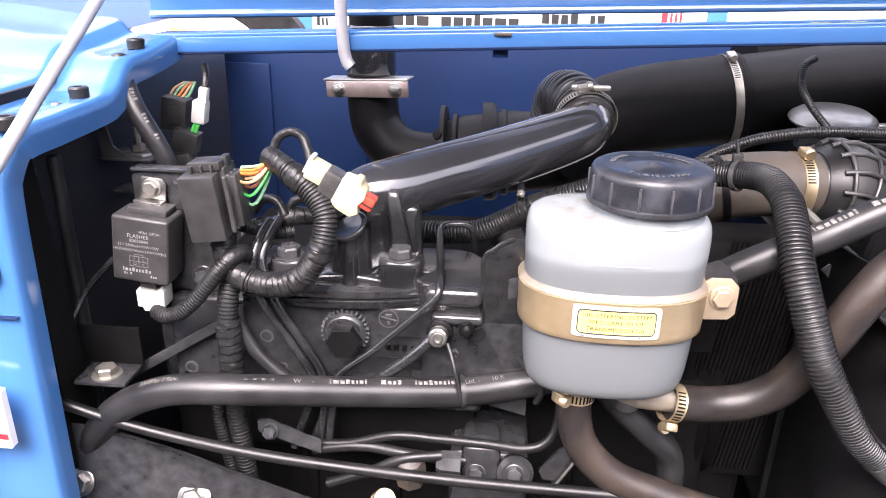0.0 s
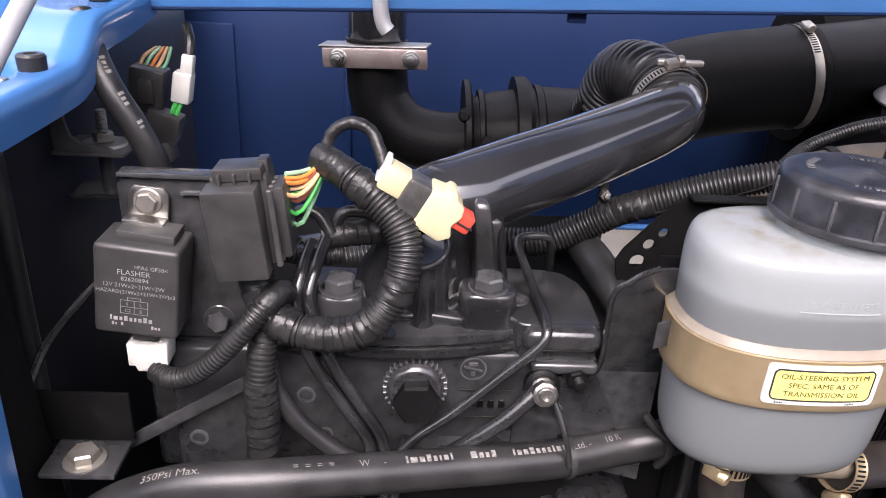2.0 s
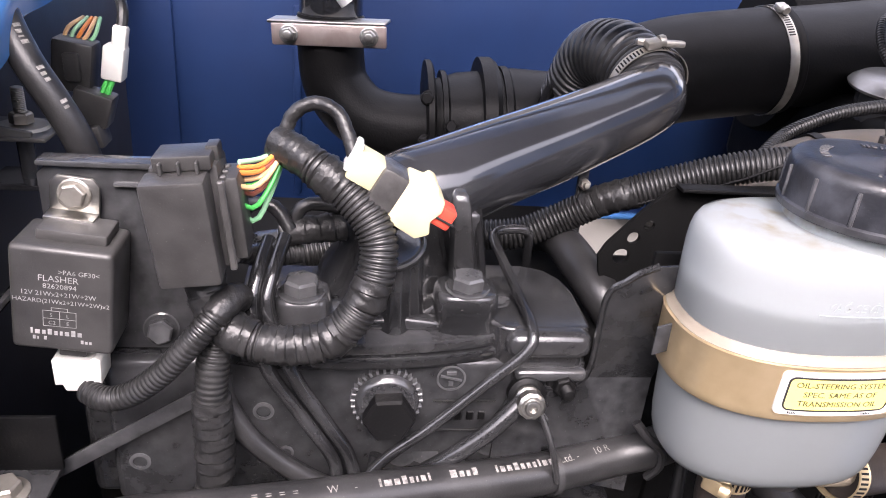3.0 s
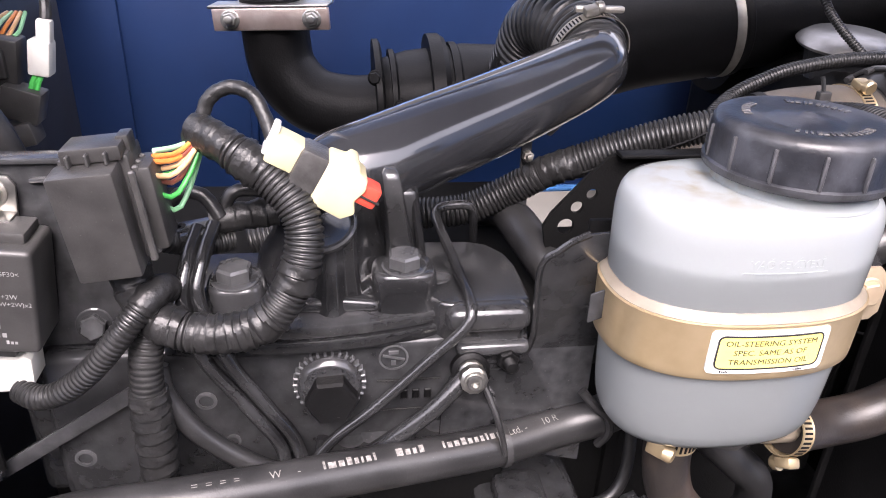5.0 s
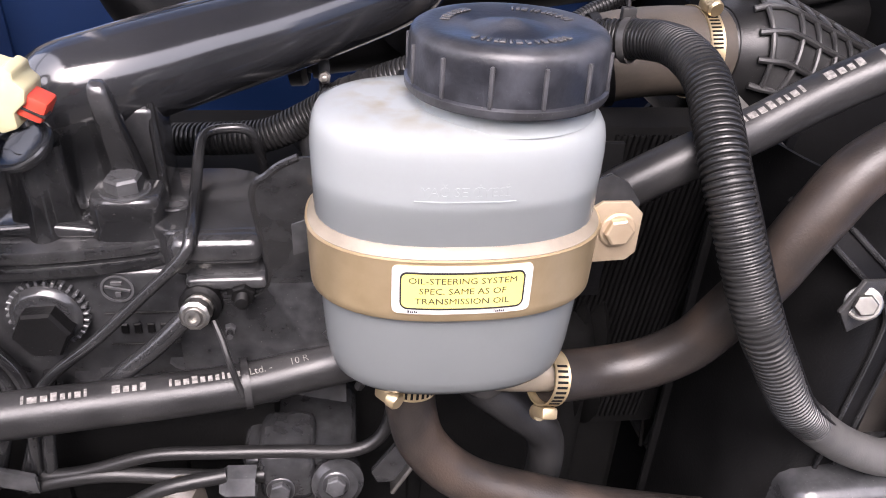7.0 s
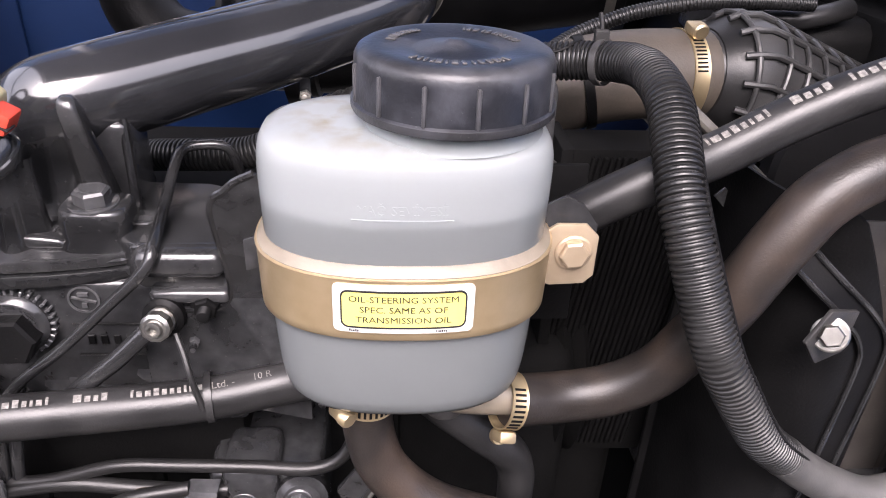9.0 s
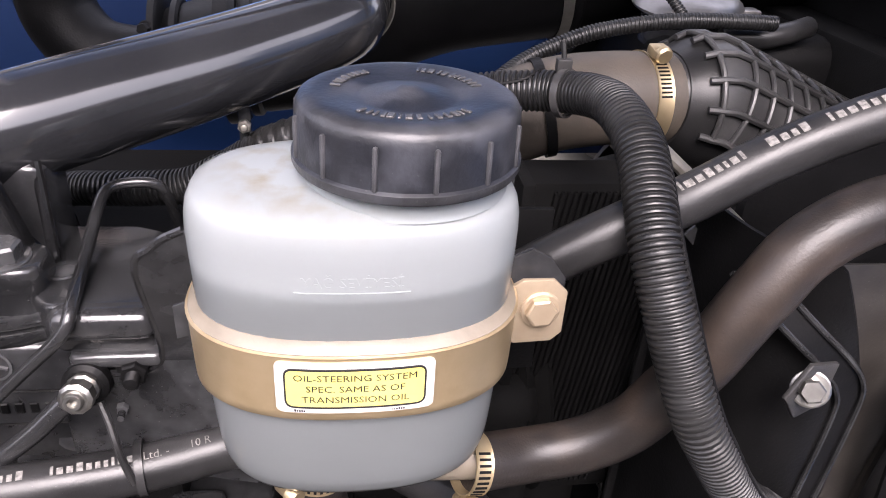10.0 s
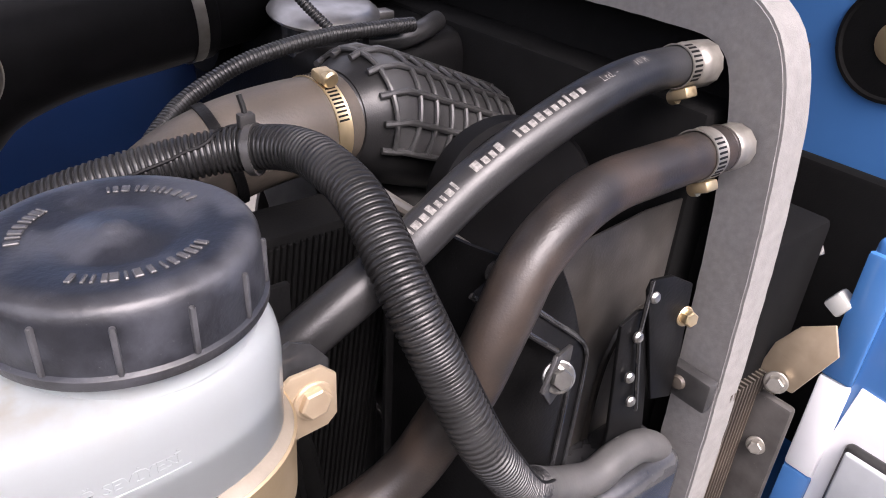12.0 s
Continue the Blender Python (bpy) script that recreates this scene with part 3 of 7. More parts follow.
# ---- bodywork of the tractor ----
def cowl():
    """Blue cowl: a flange with a turned-down lip, a raised ridge and the swelling panel beyond it."""
    ob = thing("cowl_panel", (-0.30, 0.6, 0.8), "glossy blue pressed-steel cowl with stepped flange", "body panel")
    prof = [(0.495, 0.60), (0.497, 0.80), (0.499, 0.95), (0.502, 1.10), (0.505, 1.19), (0.512, 1.228), (0.530, 1.249), (0.58, 1.251), (0.64, 1.252), (0.668, 1.255), (0.688, 1.271), (0.705, 1.278), (0.75, 1.281), (0.815, 1.288)]
    path = [Vector((0, y, z)) for y, z in prof]
    path = spline(path, 0.008)
    cols = [(0.0, -0.024), (0.0005, -0.012), (0.0, -0.003), (-0.003, 0.0), (-0.028, 0.0), (-0.050, 0.0), (-0.055, 0.004), (-0.060, 0.012), (-0.066, 0.015), (-0.10, 0.018), (-0.16, 0.026), (-0.26, 0.034), (-0.42, 0.03), (-0.6, 0.0)]
    bm = bmesh.new()
    rows = []
    n = len(path)
    for i, p in enumerate(path):
        t = (path[min(i + 1, n - 1)] - path[max(i - 1, 0)]).normalized()
        nor = Vector((0, -t.z, t.y))
        back = -0.003 - 0.010 * min(1.0, max(0.0, (1.262 - p.z) / 0.05))
        rows.append([bm.verts.new(Vector((-0.272 + back + dx, 0, 0)) + p + nor * dn) for dx, dn in cols])
    for a, b in zip(rows, rows[1:]):
        for i in range(len(cols) - 1):
            bm.faces.new((a[i], b[i], b[i + 1], a[i + 1]))
    r = bmesh.ops.extrude_face_region(bm, geom=bm.faces[:])
    bmesh.ops.translate(bm, verts=[v for v in r["geom"] if isinstance(v, bmesh.types.BMVert)], vec=(0.0, 0.0012, -0.0015))
    bmesh.ops.recalc_face_normals(bm, faces=bm.faces)
    part("panel", bm, BLUE, ob, smooth=50)
    # panel of the cowl behind the flange, up to the dashboard
    bm = bmesh.new()
    g = []
    for i in range(13):
        row = []
        for j in range(15):
            u, v = i / 12, j / 14
            row.append(bm.verts.new((-0.34 - 0.75 * u, 0.80 + 0.55 * v, 1.290 + 0.03 * math.sin(math.pi * u * 0.8) + 0.012 * v)))
        g.append(row)
    for a, b in zip(g, g[1:]):
        for i in range(14):
            bm.faces.new((a[i], a[i + 1], b[i + 1], b[i]))
    part("rear_panel", bm, BLUE, ob)
    # rubber stops the bonnet rests on
    for x, y, z in ((-0.285, 0.527, 1.250), (-0.293, 0.640, 1.252), (-0.290, 0.747, 1.281)):
        m = Matrix.Translation((x, y, z))
        s = part("rubber_stop", lathe([(0.0082, 0), (0.0085, 0.008), (0.0072, 0.0095), (0.004, 0.0095), (0.0035, 0.004), (0, 0.004)], m, 20), RUBBER, ob, "black rubber bonnet stop")
    part("slot_screw", lathe([(0.0045, 0), (0.004, 0.001), (0, 0.0014)], Matrix.Translation((-0.298, 0.612, 1.2515)), 14), ZINC, ob)
    part("side_stop", lathe([(0.0115, 0), (0.012, 0.004), (0.009, 0.007), (0.003, 0.0075), (0, 0.005)], axis_matrix((-0.307, 0.5025, 1.146), (0, -1, 0.02)), 20), RUBBER, ob, "black rubber bonnet stop")
    part("decal", box(-0.62, -0.300, 0.4775, 0.486, 1.003, 1.056, 0.001, 1), WHITE_PAINT, ob, "white decal with a red line")
    part("decal_line", box(-0.62, -0.301, 0.4768, 0.480, 1.0125, 1.0175, 0, 1), RED_PAINT, ob)
    # pressed seam of the panel below
    part("seam", box(-0.60, -0.288, 0.4975, 0.503, 1.1086, 1.1094, 0.0003, 1), BLUE_SHADE, ob)


cowl()


def rail():
    ob = thing("bonnet_rail", (0.2, 0.82, 1.28), "blue folded sheet-steel bonnet rail", "rail")
    tilt = Matrix.Rotation(radians(-2.5), 4, "Y")
    part("web", box(-0.305, 0.80, 0.806, 0.812, 1.2930, 1.3085, 0.0015, 2, tilt), BLUE, ob)
    part("ledge", box(-0.305, 0.80, 0.809, 0.845, 1.3080, 1.3120, 0.0018, 2, tilt), BLUE, ob)
    part("lower_return", box(-0.30, 0.80, 0.806, 0.825, 1.2905, 1.2940, 0.001, 1, tilt), BLUE_SHADE, ob)
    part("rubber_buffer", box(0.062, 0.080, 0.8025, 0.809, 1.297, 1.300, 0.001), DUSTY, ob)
    part("drip_tab", box(0.061, 0.077, 0.815, 0.818, 1.274, 1.287, 0.001), BLUE_SHADE, ob)


rail()


def hood():
    ob = thing("raised_bonnet", (0.2, 0.9, 1.3), "glossy blue steel bonnet propped open", "bonnet")
    # blue side skirt below; unseen upper sheet, coloured dark to dim the bay's reflections
    for name, mat, j0, j1 in (("skirt", BLUE, 0, 3), ("panel", BLUE_SHADE, 3, 11)):
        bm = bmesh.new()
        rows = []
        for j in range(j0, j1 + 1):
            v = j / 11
            # reach over the bay set to hold back the overhead sky
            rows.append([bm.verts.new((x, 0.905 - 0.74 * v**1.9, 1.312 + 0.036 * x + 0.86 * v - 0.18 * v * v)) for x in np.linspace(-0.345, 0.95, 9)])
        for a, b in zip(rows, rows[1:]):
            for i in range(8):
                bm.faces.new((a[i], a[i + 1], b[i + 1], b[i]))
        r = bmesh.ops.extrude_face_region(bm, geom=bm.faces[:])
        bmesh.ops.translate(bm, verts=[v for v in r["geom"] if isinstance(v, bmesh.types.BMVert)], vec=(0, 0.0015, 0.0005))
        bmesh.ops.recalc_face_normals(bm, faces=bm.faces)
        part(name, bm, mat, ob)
    part("hem", sweep(spline([(-0.345, 0.903, 1.3), (0.3, 0.903, 1.3235), (0.95, 0.903, 1.3465)], 0.05), 0.005, 10), BLUE, ob)
    s = part("warning_sticker", box(0.410, 0.470, 0.9005, 0.904, 1.341, 1.39, 0.001, 1), YELLOW, ob, "yellow warning sticker with a dark triangle")
    part("triangle", prism([(0, 0), (0.03, 0), (0.015, 0.026)], 0.0008, upright(0.425, 0.9003, 1.346), 0), INK, s, smooth=0)


hood()
tagged(part("prop_rod", tube([(-0.0935, 0.785, 1.70), (-0.0945, 0.792, 1.45), (-0.0945, 0.795, 1.34), (-0.0930, 0.798, 1.285), (-0.0905, 0.800, 1.268), (-0.0865, 0.800, 1.262)], 0.0064, 14), STEEL_ROD), "galvanised round bonnet prop rod", "rod")
tagged(part("gas_rod", tube([(-0.262, 0.86, 1.475), (-0.26, 0.64, 1.338), (-0.26, 0.55, 1.284), (-0.26, 0.455, 1.226)], 0.0050, 14), STEEL_ROD), "dull grey bonnet stay rod", "rod")


def far_panel():
    ob = thing("far_side_panel", (0.1, 1.2, 0.9), "inner side of the bonnet side panel in shaded blue", "body panel")
    # sheet in the body blue darkened for shade, its fold in the lit blue
    part("sheet", prism([(-0.50, 0.930), (0.75, 0.945), (0.75, 1.270), (-0.50, 1.214)], 0.004, upright(0, 1.204, 0), 0.001), BLUE_SHADE, ob)
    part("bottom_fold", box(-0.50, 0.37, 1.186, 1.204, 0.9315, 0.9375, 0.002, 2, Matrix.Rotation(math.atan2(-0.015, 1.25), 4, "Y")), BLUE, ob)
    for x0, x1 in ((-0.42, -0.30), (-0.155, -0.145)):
        part("pressing", box(x0, x1, 1.194, 1.2005, 0.955, 1.205, 0.004), BLUE_SHADE, ob)


far_panel()


def bulkhead():
    ob = thing("bulkhead", (-0.33, 0.8, 0.6), "black pressed sheet-steel bulkhead", "panel")
    part("sheet", box(-0.335, -0.330, 0.53, 1.085, 0.55, 1.262, 0.001), BULKHEAD, ob)
    for y in (0.56, 0.60, 0.64):
        part("pressed_rib", box(-0.332, -0.322, y - 0.007, y + 0.007, 0.75, 1.20, 0.006, 3), PLASTIC, ob)
    # black seal plate under the flange edge
    part("seal_plate", prism([(0, 0), (0.0, 0.30), (0.02, 0.30), (0.05, 0)], 0.003, Matrix.Translation((-0.30, 0.545, 0.93)) @ Matrix(((0, 0, 1, 0), (1, 0, 0, 0), (0, 1, 0, 0), (0, 0, 0, 1))), 0.0005), BLOCK, ob)


bulkhead()


# ---- engine ----
def engine_block():
    ob = thing("engine_block", (0.05, 0.8, 0.5), "black painted diesel engine block", "engine")
    part("block", box(-0.26, 0.30, 0.66, 0.98, 0.50, 0.985, 0.02, 3), BLOCK, ob)
    part("head", box(-0.235, 0.135, 0.685, 0.94, 0.985, 1.055, 0.01, 3), BLOCK, ob)
    part("sump", box(-0.25, 0.28, 0.68, 0.95, 0.32, 0.50, 0.03, 3), BLOCK, ob)
    part("front_cover", box(0.27, 0.36, 0.70, 0.95, 0.55, 1.05, 0.03, 3), BLOCK, ob)
    for k in range(5):
        x = -0.2 + 0.09 * k
        part("head_rib", box(x - 0.006, x + 0.006, 0.655, 0.68, 0.72, 0.975, 0.004), BLOCK, ob)


engine_block()


def intake_cover():
    """Intake side casting: front wall, stepped gasket flange, bolted manifold seat, the raised cover with two bars."""
    ob = thing("intake_casting", (-0.05, 0.68, 0.98), "dusty black cast intake housing on the engine side", "engine casting")
    part("front_wall", box(-0.222, 0.068, 0.606, 0.70, 0.975, 1.083, 0.006, 3), CAST, ob)
    part("skirt", box(-0.20, 0.062, 0.617, 0.70, 0.915, 0.985, 0.006, 2), BLOCK, ob)
    # flange in two layers, its front edge swinging back towards the bolt boss
    def edge_y(x):
        return float(np.interp(x, [-0.150, -0.130, -0.107, -0.085, -0.057, -0.034, -0.014, 0.001, 0.013], [0.603, 0.5985, 0.5970, 0.5970, 0.5980, 0.6005, 0.6040, 0.6075, 0.6120]))

    for k, (z0, z1, grow) in enumerate(((1.0815, 1.0895, 0.0), (1.0905, 1.0985, -0.002))):
        out = []
        for i in range(25):
            u = i / 24
            x = -0.150 + 0.163 * u
            out.append((x, edge_y(x) - grow))
        out += [(0.013, 0.70), (-0.150, 0.70)]
        part("gasket_flange", prism(out, z1 - z0, Matrix.Translation((0, 0, z0)), 0.0018, 2), CAST_TOP if k else CAST, ob)
    # foot of the intake pipe: a flared bell, a round bolt pad on a fluted column, a tapered post
    rings = []
    for h, cx, hx, hy in ((1.0960, -0.050, 0.0540, 0.052), (1.1040, -0.050, 0.0520, 0.050), (1.1090, -0.050, 0.0490, 0.047), (1.1160, -0.050, 0.0445, 0.044), (1.1240, -0.050, 0.0405, 0.041), (1.1400, -0.050, 0.0360, 0.037), (1.1560, -0.050, 0.0335, 0.035), (1.1680, -0.050, 0.0318, 0.033)):
        ring = []
        for i in range(56):
            a = 2 * math.pi * i / 56
            c, q = math.cos(a), math.sin(a)
            ring.append(Vector((cx + hx * math.copysign(abs(c) ** 0.8, c), 0.684 + hy * math.copysign(abs(q) ** 0.8, q), h)))
        rings.append(ring)
    bm = bmesh.new()
    vs = [[bm.verts.new(v) for v in ring] for ring in rings]
    for p, q in zip(vs, vs[1:]):
        for i in range(56):
            bm.faces.new((p[i], p[(i + 1) % 56], q[(i + 1) % 56], q[i]))
    bm.faces.new(vs[-1])
    part("foot", bm, CAST_TOP, ob, smooth=60)
    pad = axis_matrix((-0.0545, 0.6195, 1.1520), (-0.30, -0.38, 0.87))
    part("bolt_pad", lathe([(0, -0.006), (0.0150, -0.004), (0.0172, 0.0), (0.0175, 0.0018), (0.0168, 0.0029), (0.0158, 0.0026), (0.0145, 0.0012), (0.0110, 0.0), (0, -0.0006)], pad, 40), CAST_TOP, ob)
    flute = []
    for k in range(-100, 101, 5):
        r = 0.0152 + 0.0018 * math.cos(radians(k * 5.2))
        flute.append((-0.0540 + r * math.sin(radians(k)), 0.6310 - r * math.cos(radians(k))))
    column = [[Vector((-0.0540 + (x + 0.0540) * g, 0.6310 + (y - 0.6310) * g, z)) for x, y in flute] + [Vector((-0.040, 0.668, z)), Vector((-0.068, 0.668, z))] for z, g in ((1.0960, 1.30), (1.1060, 1.15), (1.1200, 1.04), (1.1400, 0.98), (1.1500, 0.96))]
    bm = bmesh.new()
    vs = [[bm.verts.new(v) for v in ring] for ring in column]
    for p, q in zip(vs, vs[1:]):
        for i in range(len(p)):
            bm.faces.new((p[i], p[(i + 1) % len(p)], q[(i + 1) % len(p)], q[i]))
    bmesh.ops.recalc_face_normals(bm, faces=bm.faces)
    part("fluted_column", bm, CAST_TOP, ob, smooth=50)
    part("base_fillet", prism([(-0.104, 0), (-0.022, 0), (-0.028, 0.0075), (-0.050, 0.0100), (-0.080, 0.0085)], 0.040, upright(0, 0.655, 1.0975), 0.0035, 3), CAST_TOP, ob)
    for x, y, z, hw in ((-0.109, 0.619, 1.1215, 0.0165), (-0.010, 0.627, 1.1220, 0.0195)):
        # squarish boss that spreads into the flange, with a sloping rib on one side
        rings = []
        for h, w, d in ((1.0940, 0.0240, 0.0215), (1.0985, 0.0215, 0.0195), (1.1040, 0.0190, 0.0178), (1.1110, hw * 1.05, 0.0170), (z - 0.0035, hw, 0.0160), (z - 0.0010, hw * 0.95, 0.0152), (z, hw * 0.86, 0.0138)):
            rings.append([Vector((x + w * math.copysign(abs(math.cos(2 * math.pi * i / 40)) ** 0.62, math.cos(2 * math.pi * i / 40)), y + 0.003 + d * math.copysign(abs(math.sin(2 * math.pi * i / 40)) ** 0.62, math.sin(2 * math.pi * i / 40)), h)) for i in range(40)])
        bm = bmesh.new()
        vs = [[bm.verts.new(v) for v in ring] for ring in rings]
        for p, q in zip(vs, vs[1:]):
            for i in range(40):
                bm.faces.new((p[i], p[(i + 1) % 40], q[(i + 1) % 40], q[i]))
        bm.faces.new(vs[-1])
        part("bolt_boss", bm, CAST_TOP, ob, smooth=50)
        part("boss_rib", prism([(-0.050, 0), (hw * 0.6, 0), (hw * 0.6, z - 1.1005), (-hw * 0.7, z - 1.1015), (-0.030, 0.0075)], 0.018, upright(x, y + 0.014, 1.0965), 0.004, 3), CAST_TOP, ob)
        bolt(ob, (x, y, z), (0, -0.05, 1), 0.0105, 0.0085, CAST_TOP, 1.32, turn=0.45)
    # tapered post between elbow and bolt boss, and the ridge beside it
    rings = []
    for z, cx, cy, hw, hd in ((1.112, -0.0100, 0.6425, 0.0102, 0.0090), (1.124, -0.0108, 0.6420, 0.0094, 0.0082), (1.140, -0.0126, 0.6405, 0.0082, 0.0074), (1.160, -0.0152, 0.6385, 0.0066, 0.0066), (1.1745, -0.0172, 0.6375, 0.0056, 0.0058), (1.1790, -0.0177, 0.6380, 0.0048, 0.0046), (1.1812, -0.0180, 0.6390, 0.0032, 0.0028)):
        rings.append([Vector((cx + hw * math.copysign(abs(math.cos(2 * math.pi * i / 32)) ** 0.6, math.cos(2 * math.pi * i / 32)), cy + hd * math.copysign(abs(math.sin(2 * math.pi * i / 32)) ** 0.6, math.sin(2 * math.pi * i / 32)), z)) for i in range(32)])
    bm = bmesh.new()
    vs = [[bm.verts.new(v) for v in ring] for ring in rings]
    for p, q in zip(vs, vs[1:]):
        for i in range(32):
            bm.faces.new((p[i], p[(i + 1) % 32], q[(i + 1) % 32], q[i]))
    bm.faces.new(vs[-1])
    part("rib_post", bm, CAST_TOP, ob, smooth=50)
    part("side_ridge", tube([(-0.0010, 0.668, 1.158), (0.0005, 0.664, 1.145), (0.0025, 0.658, 1.128), (0.0050, 0.650, 1.106)], 0.0030, 10), CAST_TOP, ob)
    part("side_web", box(-0.032, 0.003, 0.662, 0.700, 1.098, 1.158, 0.006, 3), CAST_TOP, ob)
    # right-hand cover: flat top, round at its far corner
    out = [(-0.012, 0.642), (0.000, 0.622), (0.010, 0.609), (0.017, 0.606), (0.062, 0.606), (0.067, 0.611), (0.067, 0.655), (0.063, 0.673), (0.054, 0.686), (0.040, 0.692), (-0.012, 0.694)]
    part("flat_cover", prism(out, 0.030, Matrix.Translation((0, 0, 1.0765)), 0.005, 4), CAST_TOP, ob)
    part("cast_bar", box(0.013, 0.0668, 0.5975, 0.625, 1.0875, 1.1064, 0.0085, 5), CAST_TOP, ob)
    part("cast_bar", box(0.020, 0.0668, 0.5995, 0.62, 1.0705, 1.0800, 0.0042, 4), CAST_TOP, ob)
    part("boss", lathe([(0.0095, 0), (0.009, 0.001), (0, 0.001)], Matrix.Translation((0.012, 0.640, 1.1065)), 20), CAST_TOP, ob)
    # screw plug with knurled collar
    m = axis_matrix((-0.057, 0.608, 1.057), (0, -1, 0.06))
    plug = part("plug_collar", lathe([(0.0195, 0), (0.0195, 0.009), (0.017, 0.0125), (0.0150, 0.0135), (0, 0.0135)], m, 40), CAST_TOP, ob)
    tooth, at = None, m.translation - origin(ob)
    for k in range(30):
        if tooth is None:
            r = part("knurl_tooth", box(0.0188, 0.0222, -0.0009, 0.0009, 0.0, 0.008, 0.0004, 1), CAST_TOP)
            tooth = r.data
        else:
            r = new("knurl_tooth", tooth)
        r.parent = plug
        r.matrix_local = Matrix.Translation(at) @ m.to_3x3().to_4x4() @ Matrix.Rotation(2 * math.pi * k / 30, 4, "Z")
    m2 = axis_matrix((-0.056, 0.5955, 1.0535), (0, -1, 0.06))
    part("plug_hex", lathe([(0.0158, 0), (0.0158, 0.0095), (0.0142, 0.0115), (0.010, 0.0118), (0, 0.0118)], m2 @ Matrix.Rotation(0.05, 4, "Z"), 6), MATT_BLACK, plug, smooth=20)
    # cast foundry mark and plate
    m = axis_matrix((-0.018, 0.606, 1.071), (0, -1, 0))
    part("foundry_ring", lathe([(0.0078, 0), (0.0078, 0.0012), (0.0092, 0.0012), (0.0092, 0)], m, 28), CAST_TOP, ob)
    bm = bmesh.new()
    box(-0.025, -0.011, 0.6045, 0.606, 1.0703, 1.0715, 0, 1, Matrix.Rotation(0.25, 4, "Y"), bm)
    box(-0.021, -0.015, 0.6045, 0.606, 1.0735, 1.0755, 0, 1, None, bm)
    box(-0.0195, -0.0165, 0.6045, 0.606, 1.0655, 1.0685, 0, 1, None, bm)
    part("foundry_strokes", bm, CAST_TOP, ob)
    for z in (1.031, 1.0535):
        part("number_frame", box(-0.028, 0.012, 0.6045, 0.606, z, z + 0.0009, 0.0003, 1), MATT_BLACK, ob)
    for k in range(4):
        part("casting_bar", box(-0.021 + 0.0075 * k, -0.0165 + 0.0075 * k, 0.6045, 0.606, 1.039, 1.046, 0.0006, 1), MATT_BLACK, ob)
    for x, z, r in ((-0.131, 1.046, 0.0065), (-0.206, 1.008, 0.0065), (-0.118, 1.014, 0.005)):
        part("core_plug", lathe([(r, 0), (r, 0.0015), (r * 0.65, 0.002), (r * 0.6, 0.0005), (0, 0.0005)], axis_matrix((x, 0.607, z), (0, -1, 0)), 20), CAST_TOP, ob)
    for x, z in ((-0.03, 1.014), (0.012, 1.020), (-0.045, 1.012), (-0.012, 1.008)):
        m = axis_matrix((x, 0.612, z), (0, -0.8, 0.4))
        part("gear_boss", lathe([(0.012, -0.004), (0.012, 0.003), (0.009, 0.005), (0, 0.005)], m, 18), CAST_TOP, ob)
    # studs and nuts
    bolt(ob, (0.052, 0.604, 1.069), (0.05, -1, 0.05), 0.0072, 0.007, MATT_BLACK, 1.35, "stud_nut", 0.008)
    bolt(ob, (0.078, 0.612, 1.052), (0, -1, 0), 0.004, 0.004, CAST, 1.3, "stud_nut", 0.004)
    bolt(ob, (0.042, 0.604, 1.044), (0.1, -1, 0), 0.0035, 0.005, CAST, 0, "stud_nut", 0.006)
    # left end of the head under the relay
    part("end_wall", box(-0.245, -0.200, 0.628, 0.70, 0.960, 1.078, 0.008, 3), CAST, ob)


intake_cover()


